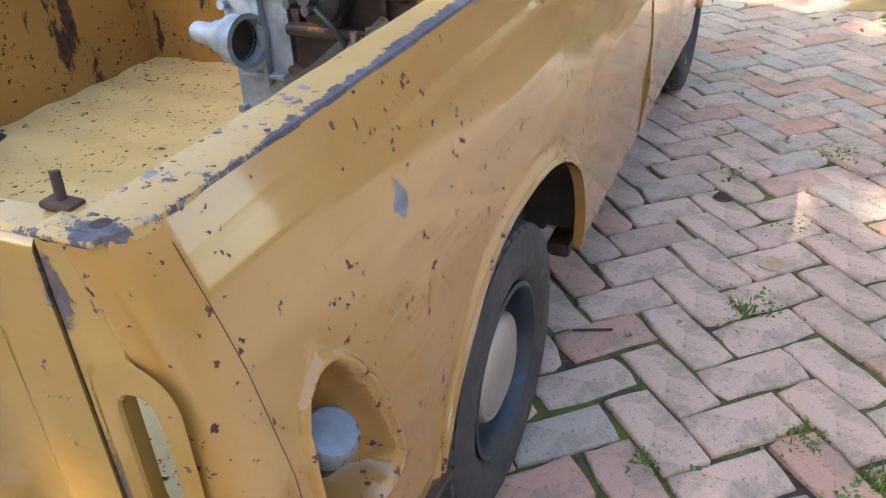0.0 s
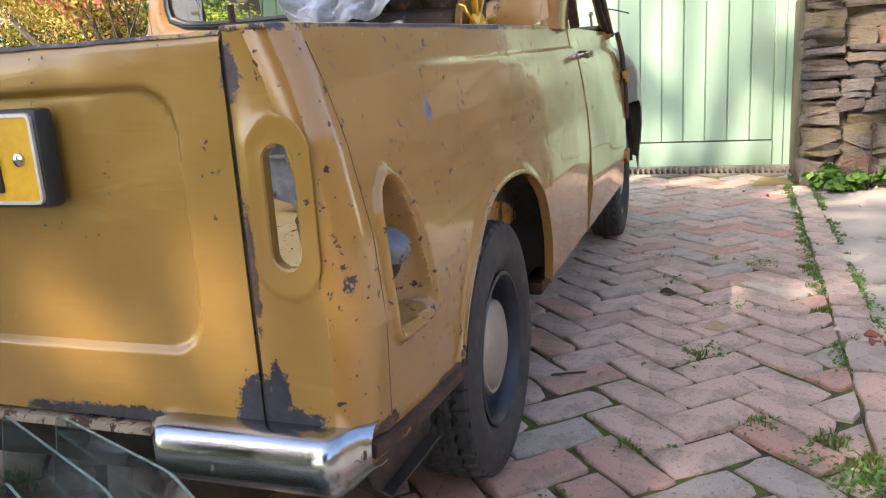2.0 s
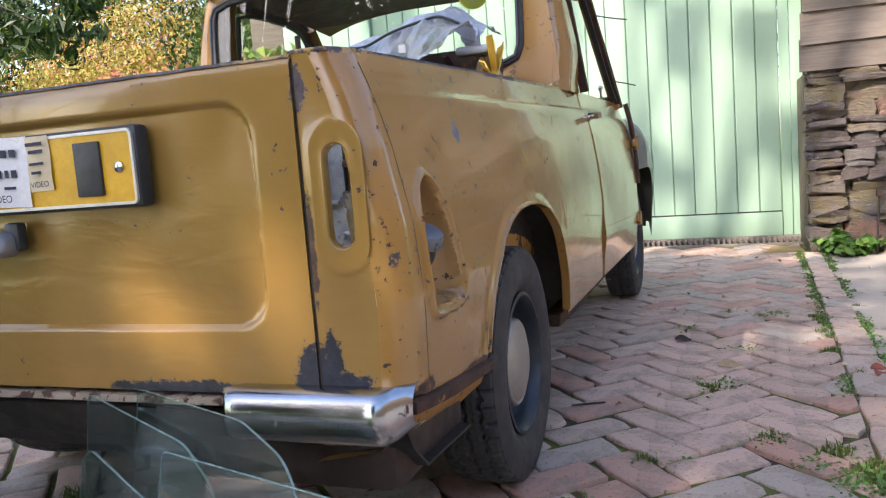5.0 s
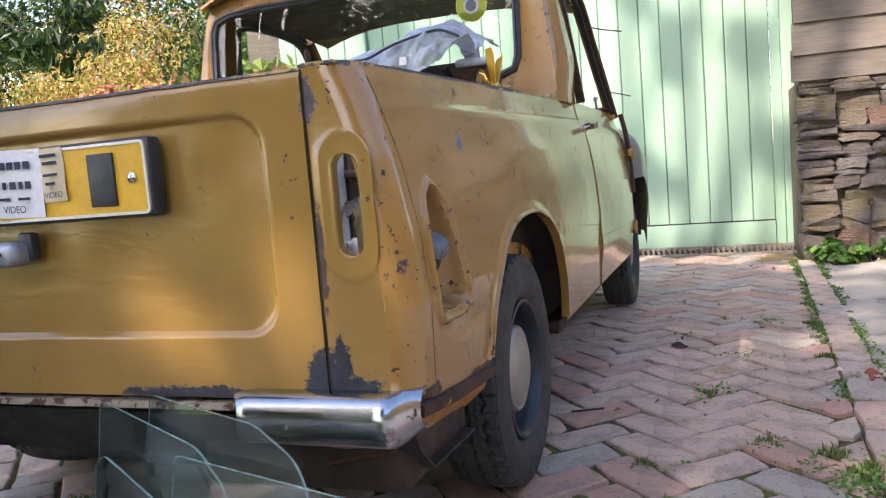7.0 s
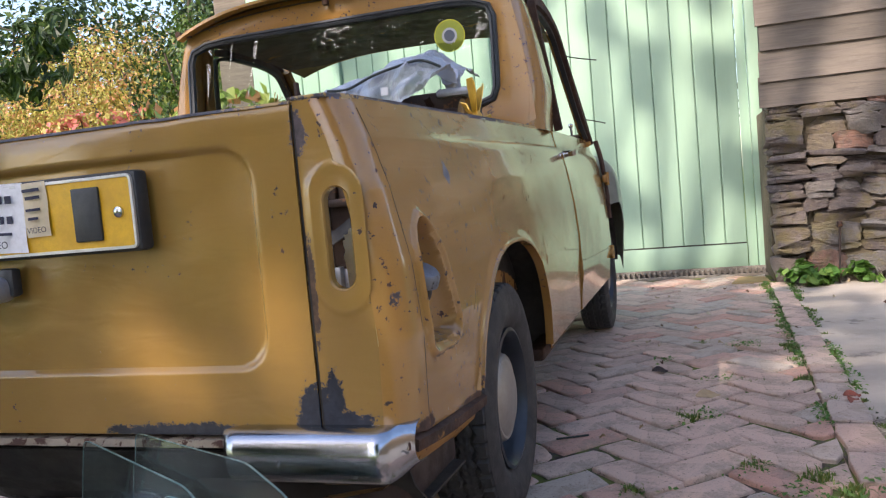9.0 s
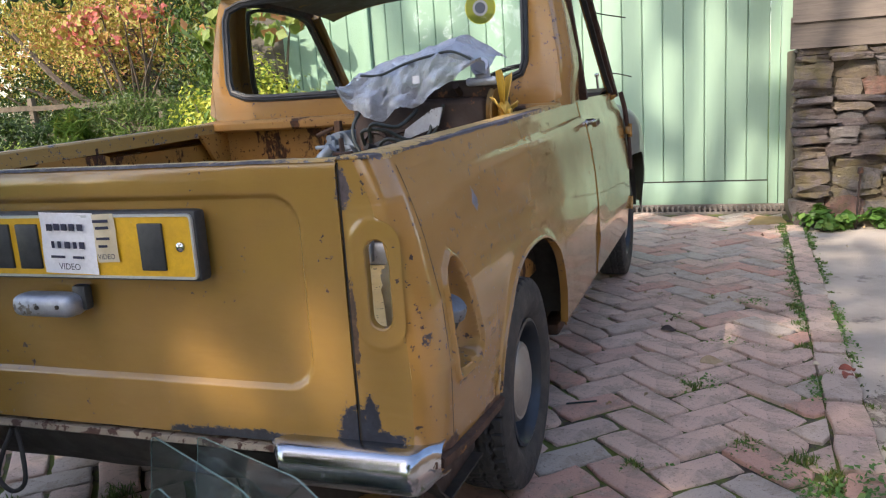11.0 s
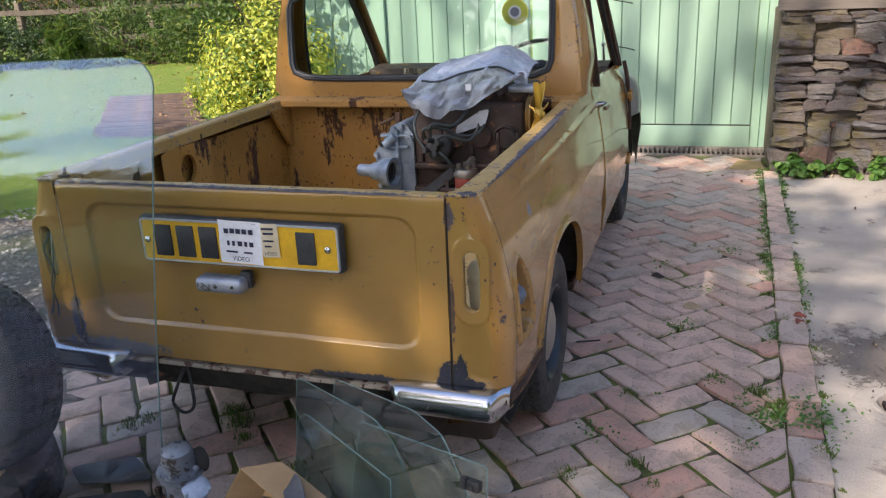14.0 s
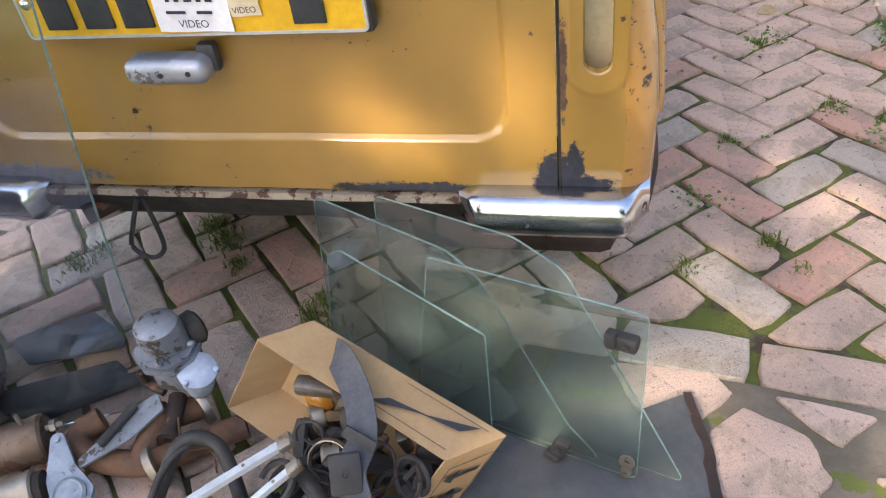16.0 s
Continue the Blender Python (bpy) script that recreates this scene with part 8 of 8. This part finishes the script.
wire(bm, [(-0.578, 0.01, 0.68), (-0.572, -0.012, 0.62), (-0.588, -0.014, 0.56), (-0.580, -0.016, 0.51), (-0.592, -0.008, 0.47)], 0.0022, 8)
part("lamp_wire", bm, M_LEAD, truck, "loose lamp wire")

# small litter and weeds
bm = bmesh.new()
rod(bm, (0.655, 1.098, 0.006), (0.740, 1.128, 0.008), 0.003, seg=8)
part("pen", bm, M_LEAD, None, "thin dark pen lying on the bricks", True, "", "pen")


def fallen_leaf(x, y, size, color, turn, label):
    bm = bmesh.new()
    m = Matrix.Translation((x, y, 0.006 + ground_z(y))) @ Matrix.Rotation(turn, 4, "Z") @ Matrix.Rotation(0.25, 4, "X")
    rows = []
    for j in range(7):
        t = j / 6
        w = size * 0.32 * math.sin(math.pi * min(0.98, t + 0.04)) ** 0.7
        rows.append([m @ Vector((size * (t - 0.5), -w, 0.006 * math.sin(t * 5))), m @ Vector((size * (t - 0.5), 0, 0.0)), m @ Vector((size * (t - 0.5), w, 0.008 * math.sin(t * 4)))])
    grid(bm, rows)
    solid(bm, 0.0008)
    part("fallen_leaf", bm, color, None, label, True, "", "leaf")


M_DRY = plain("dry_leaf", (0.46, 0.36, 0.22), (0.3, 0.2, 0.11), 30, 0.8)
M_DRYRED = plain("red_dry_leaf", (0.30, 0.07, 0.04), (0.16, 0.05, 0.03), 30, 0.8)
fallen_leaf(1.06, 1.528, 0.075, M_DRY, 0.3, "pale dry leaf lying on the bricks")
fallen_leaf(0.905, 1.86, 0.055, M_IRON, 0.1, "dark curled leaf lying on the bricks")
fallen_leaf(1.457, 1.455, 0.07, M_DRYRED, 1.2, "red-brown leaf lying at the edge of the slab")
fallen_leaf(1.46, 1.52, 0.05, M_DRYRED, 0.2, "red-brown leaf lying at the edge of the slab")
rnd = random.Random(77)
for i in range(46):
    x, y = rnd.uniform(0.75, 2.2), rnd.uniform(0.6, 4.3)
    fallen_leaf(x, y, rnd.uniform(0.015, 0.04), rnd.choice([M_DRY, M_DRY, M_RUSTIRON, M_PAPER2]), rnd.uniform(0, 6), "small dry leaf scrap on the ground")
bm = bmesh.new()
slab(bm, rounded([(1.26, 4.20), (1.50, 4.24), (1.48, 4.48), (1.33, 4.50)], 0.02, 2), 0.012, Matrix.Translation((0, 0, ground_z(4.3) - 0.006)))
part("sandstone_patch", bm, plain("ochre_sandstone", (0.42, 0.30, 0.13), (0.34, 0.23, 0.10), 12, 0.9), None, "worn ochre stone at the corner of the drive", True, "structure", "paving")


def blades(rng, places, n, h, spread):
    """Grass blades round places: (x, y, scale)."""
    V, F = [], []
    for x, y, s in places:
        for _ in range(int(n * s)):
            a, lean_, hh = rng.uniform(0, 6.283), rng.uniform(0.1, 0.9), h * s * rng.uniform(0.4, 1.2)
            bx, by = x + rng.normal(0, spread * s), y + rng.normal(0, spread * s)
            z = ground_z(by) - 0.008
            dx, dy, w = math.cos(a), math.sin(a), 0.0016 + 0.0012 * rng.random()
            k = len(V)
            V += [(bx - dy * w, by + dx * w, z), (bx + dy * w, by - dx * w, z), (bx + dx * lean_ * hh * 0.5 + dy * w * .7, by + dy * lean_ * hh * 0.5 - dx * w * .7, z + hh * 0.65), (bx + dx * lean_ * hh * 0.5 - dy * w * .7, by + dy * lean_ * hh * 0.5 + dx * w * .7, z + hh * 0.65), (bx + dx * lean_ * hh * 1.1, by + dy * lean_ * hh * 1.1, z + hh * (1 - 0.4 * lean_))]
            F += [(k, k + 1, k + 2, k + 3), (k + 3, k + 2, k + 4)]
    return V, F


g = np.random.default_rng(5)
places = [(1.0, 1.31, 1.1), (0.93, 0.37, 1.0), (0.76, 0.28, 0.9), (0.88, 0.77, 0.8), (1.15, 0.93, 1.0), (1.22, 0.52, 0.9), (1.27, 0.86, 1.2), (1.33, 0.75, 1.2), (0.06, 0.02, 1.7), (0.10, -0.06, 1.6), (0.02, 0.10, 1.5), (-0.28, 0.30, 1.5), (-0.34, 0.36, 1.3), (-0.22, 0.22, 1.2), (-0.62, 0.20, 1.4), (-0.58, 0.24, 1.2), (0.98, 0.28, 0.8), (1.42, 0.55, 1.0), (1.05, 2.35, 0.9), (1.2, 1.7, 0.8)]
for i in range(46):
    y = 0.3 + i * 0.085
    if g.random() < 0.75:
        places.append((KERB(y) + 0.125 + g.normal(0, 0.012), y, g.uniform(0.3, 0.7)))
    if y > 2.0 or g.random() < 0.3:
        places.append((KERB(y) - 0.01 + g.normal(0, 0.02), y, g.uniform(0.4, 1.0)))
V, F = blades(g, places, 80, 0.024, 0.014)
me = bpy.data.meshes.new("grass_tufts")
me.from_pydata(V, [], F)
me.materials.append(M_GRASS)
part_me("grass_tufts", me, None, None, "small green grass tufts in the joints of the paving", False, "stuff", "grass")
# moss along the edging and in the joints
P = []
for _ in range(3600):
    y = g.uniform(0.2, 4.3)
    side = -0.004 if g.random() < 0.6 else 0.117
    if noise.noise((y * 2.6, side * 9, 3.0)) + 0.25 * noise.noise((y * 9, side, 1.0)) > (0.22 if y < 1.7 else -0.12):
        P.append((KERB(y) + side + g.normal(0, 0.014), y, ground_z(y) + 0.001 + 0.006 * g.random()))
for cx_, cy_, n_ in ((0.98, 1.30, 90), (1.06, 1.36, 60), (0.90, 0.80, 50), (1.15, 0.92, 80), (1.24, 0.80, 120), (1.30, 0.70, 120), (1.20, 0.52, 60), (0.80, 0.52, 40), (1.10, 1.75, 60), (1.22, 2.3, 90), (0.92, 2.05, 40)):
    for _ in range(n_):
        P.append((cx_ + g.normal(0, 0.030), cy_ + g.normal(0, 0.030), -0.003 + 0.006 * g.random()))
leaves("moss_tufts", np.array(P), np.tile([0, 0, 1.2], (len(P), 1)), 0.013, M_WEED, None, "low bright green moss and seedlings along the brick edging", "stuff", 0.7, 65, category="moss")
# broad-leaved weeds at the foot of the wall
for i, (x, r, n) in enumerate(((1.66, 0.14, 210), (1.98, 0.13, 130), (2.2, 0.10, 90), (1.80, 0.08, 50))):
    t = thing("weed_clump", "bright green broad-leaved weeds at the foot of the stone wall", "weeds", "weeds by the wall")
    p, d = lumps(g, (x, WALL_Y - 0.12, 0.06 + ground_z(4.1)), (r, 0.09, 0.085), n, 14, 0.2)
    d[:, 2] += 1.2
    leaves("leaf_mass", p, d, 0.058, M_WEED, t, ratio=0.85, seed=50 + i)
    bm = bmesh.new()
    branches(bm, (x, WALL_Y - 0.1, -0.04), [tuple(q) for q in p[:10]], 0.004, g, 0.01)
    part("stem", bm, M_WEED, t)
p = np.array([[1.41 + g.normal(0, .06), 0.74 + g.normal(0, .07), 0.008 + abs(g.normal(0, .008))] for _ in range(150)])
leaves("slab_weeds", p, np.tile([0, 0, 1.5], (150, 1)), 0.019, M_WEED, None, "low green weeds and dead leaves by the drain", "stuff", 0.6, 61, category="weeds")
# earth crumbs on the slab
p = np.array([[1.75 + g.normal(0, .2), 1.18 + g.normal(0, .2), 0.0 + 0.003 * g.random()] for _ in range(260)])
leaves("earth_crumbs", p, np.tile([0, 0, 1.0], (260, 1)), 0.011, M_GRAVEL, None, "scattered dark earth crumbs on the concrete slab", "stuff", 0.8, 62, category="earth")
# loose stones and leaf litter on the gravel strip
p = np.array([[g.uniform(-3.4, -1.0), g.uniform(-0.6, 2.35), 0.004 + 0.012 * g.random()] for _ in range(5200)])
leaves("gravel_stones", p, np.tile([0, 0, 1.3], (5200, 1)), 0.026, plain("gravel_stone", (0.46, 0.41, 0.36), (0.17, 0.13, 0.10), 5, 0.85, 0.0, 0.3, 60), None, "loose pale gravel and leaf litter beside the brick drive", "stuff", 0.85, 66, category="gravel")
# lawn leaves
p = np.array([[g.uniform(-13, -4.5), g.uniform(5.5, 13), 0.03] for _ in range(900)])
leaves("lawn_litter", p, np.tile([0, 0, 2.0], (900, 1)), 0.06, plain("lawn_leaf", (0.45, 0.28, 0.14), (0.3, 0.16, 0.07), 3, 0.8), None, "fallen autumn leaves lying on the lawn", "stuff", 0.6, 63, category="leaves")

# ---- paving bricks ----
BW, JOINT, ANG = 0.1125, 0.0085, radians(42.5)
H0 = Vector((1.0255, 0.615))          # middle of one brick
ca, sa = math.cos(ANG), math.sin(ANG)


def brick_mesh(L, W, seed, T=0.03):
    """A worn brick: a top with rounded, uneven edges."""
    rnd = random.Random(seed)
    pts, faces = [], []
    loops = []
    n = 12
    outline = []
    for i in range(n):
        side, t = divmod(i, 3)
        t = t / 3
        cs = [(-L / 2, -W / 2), (L / 2, -W / 2), (L / 2, W / 2), (-L / 2, W / 2)]
        a, b = cs[side], cs[(side + 1) % 4]
        cut = 0.965 if t == 0 else 1.0
        outline.append((lerp(a[0], b[0], t) * (cut if t == 0 else 1) + rnd.uniform(-0.005, 0.005), lerp(a[1], b[1], t) * (cut if t == 0 else 1) + rnd.uniform(-0.0045, 0.0045)))
    if seed % 4 == 0:
        q = rnd.randrange(4) * 3
        outline[q] = (outline[q][0] * rnd.uniform(0.90, 0.96), outline[q][1] * rnd.uniform(0.78, 0.92))
    if seed % 5 == 0:
        q = rnd.choice([1, 2, 7, 8])
        outline[q] = (outline[q][0], outline[q][1] * rnd.uniform(0.84, 0.93))
    for inset, z in ((0.0, -T), (0.0, -0.0035), (0.0026, 0.0), (0.0075, 0.0005)):
        k = len(pts)
        for x, y in outline:
            px, py = x, y
            px -= math.copysign(min(inset, abs(x)), x)
            py -= math.copysign(min(inset, abs(y)), y)
            pts.append((px, py, z + (rnd.uniform(-0.0008, 0.0008) if inset == 0.0026 else 0)))
        loops.append(range(k, k + n))
    for a, b in zip(loops, loops[1:]):
        for i in range(n):
            faces.append((a[i], a[(i + 1) % n], b[(i + 1) % n], b[i]))
    c = len(pts)
    pts.append((0, 0, 0.0005))
    for i in range(n):
        faces.append((loops[-1][i], loops[-1][(i + 1) % n], c))
    return pts, faces


def flat_tops(me):
    for p in me.polygons:
        p.use_smooth = len(p.vertices) == 4


def border(x):
    """Where the herringbone stops at a course of stretchers."""
    return 0.136 - 0.18 * (x - 0.6)


variants = [brick_mesh(2 * BW - JOINT - 0.002 * (i % 3), BW - JOINT - 0.001 * (i % 4), 900 + i) for i in range(14)]
meshes = []
for v, f in variants:
    me = bpy.data.meshes.new("brick")
    me.from_pydata(v, [], f)
    me.materials.append(M_BRICK)
    flat_tops(me)
    meshes.append(me)
places = []
rnd = random.Random(4)
for p in range(-80, 81):
    for q in range(-45, 46):
        for vert in (0, 1):
            u0, v0 = p + 2 * q, p - 2 * q
            u, v = ((u0 + 1.0, v0 + 0.5) if not vert else (u0 + 1.5, v0 - 1.0))
            u, v = (u - 1.0) * BW, (v - 0.5) * BW
            x, y = H0.x + u * ca - v * sa, H0.y + u * sa + v * ca
            reach = -0.045
            if not (-1.25 < x < KERB(y) - reach and -3.2 < y < DOOR_Y - 0.27):
                continue
            if x > 0.40 and y < border(x):
                continue
            places.append((x, y, ANG + (math.pi / 2 if vert else 0)))


def brick_pose(x, y, a):
    return Matrix.Translation((x + rnd.uniform(-.004, .004), y + rnd.uniform(-.004, .004), ground_z(y) + rnd.uniform(-0.006, 0.004))) @ Euler((rnd.uniform(-.02, .02), rnd.uniform(-.016, .016), a + rnd.uniform(-.036, .036))).to_matrix().to_4x4()


def cut(p):
    """Bricks stop at the edging course and at the border."""
    y = max(p.y, border(p.x) + 0.004) if p.x > 0.40 and p.y > border(p.x) - 0.12 else p.y
    return Vector((min(p.x, KERB(y) + 0.002), y, p.z))


def cut_brick(q, m):
    v, f = variants[q]
    me = bpy.data.meshes.new("brick")
    inv = m.inverted()
    me.from_pydata([tuple(inv @ cut(m @ Vector(p))) for p in v], [], f)
    me.materials.append(M_BRICK)
    return me


near = sorted(places, key=lambda p: (p[0] - 0.75) ** 2 + (p[1] - 0.35) ** 2)[:290]
for x, y, a in near:
    q = rnd.randrange(14)
    me, m = meshes[q], brick_pose(x, y, a)
    if x > KERB(y) - 0.13 or (x > 0.28 and y < border(x) + 0.13):
        me = cut_brick(q, m)
    ob = new("brick", me)
    ob.parent = drive
    ob.matrix_basis = m
inside = set(near)
V, F = [], []
for pl in places:
    if pl in inside:
        continue
    m = brick_pose(*pl)
    v, f = variants[rnd.randrange(14)]
    k = len(V)
    V += [tuple(cut(m @ Vector(p))) for p in v]
    F += [tuple(i + k for i in q) for q in f]
me = bpy.data.meshes.new("further_bricks")
me.from_pydata(V, [], F)
me.materials.append(M_BRICKS)
flat_tops(me)
part_me("further_bricks", me, None, drive, "", False, "stuff")
# edging course along the slab
edging = tagged(new("kerb"), "row of square-laid edging bricks beside the concrete slab", "kerb", "", "structure")
y = -2.5
while y < 4.15:
    L = rnd.choice([0.225, 0.225, 0.215, 0.115, 0.20])
    v, f = brick_mesh(L - 0.012, 0.100, rnd.randrange(9999))
    me = bpy.data.meshes.new("brick")
    me.from_pydata(v, [], f)
    me.materials.append(M_BRICK)
    ob = new("brick", me)
    ob.parent = edging
    yc = y + L / 2
    ob.matrix_basis = Matrix.Translation((KERB(yc) + 0.058, yc, ground_z(yc) + 0.006 + rnd.uniform(-.003, .003))) @ Euler((rnd.uniform(-.02, .02), rnd.uniform(-.02, .02), math.pi / 2 - 0.040 + rnd.uniform(-.02, .02))).to_matrix().to_4x4()
    y += L

# border course of stretchers, and the broken pieces laid beyond it
x = 0.42
while x < 1.22:
    L = rnd.uniform(0.205, 0.262)
    v, f = brick_mesh(L - 0.012, 0.108, rnd.randrange(9999))
    me = bpy.data.meshes.new("brick")
    me.from_pydata(v, [], f)
    me.materials.append(M_BRICK)
    ob = new("brick", me)
    ob.parent = drive
    xc = x + L / 2
    ob.matrix_basis = Matrix.Translation((xc, border(xc) - 0.060, rnd.uniform(-.004, .003))) @ Euler((rnd.uniform(-.02, .02), rnd.uniform(-.02, .02), -0.178 + rnd.uniform(-.02, .02))).to_matrix().to_4x4()
    x += L * math.cos(0.178)


def broken(points, z):
    """A broken piece of brick: an outline with worn edges."""
    cx, cy = sum(p[0] for p in points) / len(points), sum(p[1] for p in points) / len(points)
    fine = []
    for a, b in zip(points, points[1:] + points[:1]):
        for t in (0.06, 0.35, 0.65, 0.94):
            fine.append((lerp(a[0], b[0], t) + rnd.uniform(-.003, .003) - cx, lerp(a[1], b[1], t) + rnd.uniform(-.003, .003) - cy))
    n = len(fine)
    V, F = [], []
    for k, h in ((1.0, -0.03), (1.0, -0.004), (0.975, 0.0), (0.93, 0.0006)):
        V += [(x * k, y * k, h) for x, y in fine]
    for q in range(3):
        F += [(q * n + i, q * n + (i + 1) % n, (q + 1) * n + (i + 1) % n, (q + 1) * n + i) for i in range(n)]
    F.append(tuple(range(3 * n, 4 * n)))
    me = bpy.data.meshes.new("brick")
    me.from_pydata(V, [], F)
    me.materials.append(M_BRICK)
    ob = new("brick", me)
    ob.parent = drive
    ob.location = (cx, cy, z)


broken([(0.615, 0.008), (0.795, -0.006), (0.825, -0.048), (0.759, -0.125), (0.655, -0.092)], -0.002)
broken([(0.885, -0.048), (1.050, -0.080), (0.975, -0.145)], 0.0)
broken([(0.774, -0.142), (0.838, -0.078), (0.932, -0.128), (0.955, -0.215), (0.925, -0.252), (0.785, -0.262)], 0.0)
for j in range(5):
    for i in range(6):
        if j == 0 and i < 3 or j == 1 and i < 2:
            continue
        x0, y0 = 0.52 + 0.165 * i + 0.05 * (j % 2), -0.10 - 0.135 * j - 0.03 * i
        q = [(x0 + rnd.uniform(-.014, .014) + a, y0 + rnd.uniform(-.014, .014) + b) for a, b in ((0.004, 0.004), (0.160, -0.020), (0.158, -0.140), (0.004, -0.116))]
        if rnd.random() < 0.25:
            q.pop(rnd.randrange(4))
        if q[1][0] < KERB(y0) - 0.01:
            broken(q, rnd.uniform(-0.003, 0.003))

# earth bed of the broken pieces
bm = bmesh.new()
grid(bm, [[(x, lerp(-1.0, border(x) - 0.112, j / 16), -0.0075 + 0.002 * noise.noise((x * 9, j, 0))) for x in [lerp(0.44, 1.33, i / 24) for i in range(25)]] for j in range(17)])
part("earth_bed", bm, plain("mortar_earth", (0.19, 0.155, 0.12), (0.10, 0.085, 0.06), 9, 0.95, 0.0, 0.9, 60, spots=((0.11, 0.13, 0.03), 11, 0.58)), drive, "earth and old mortar between broken bricks")
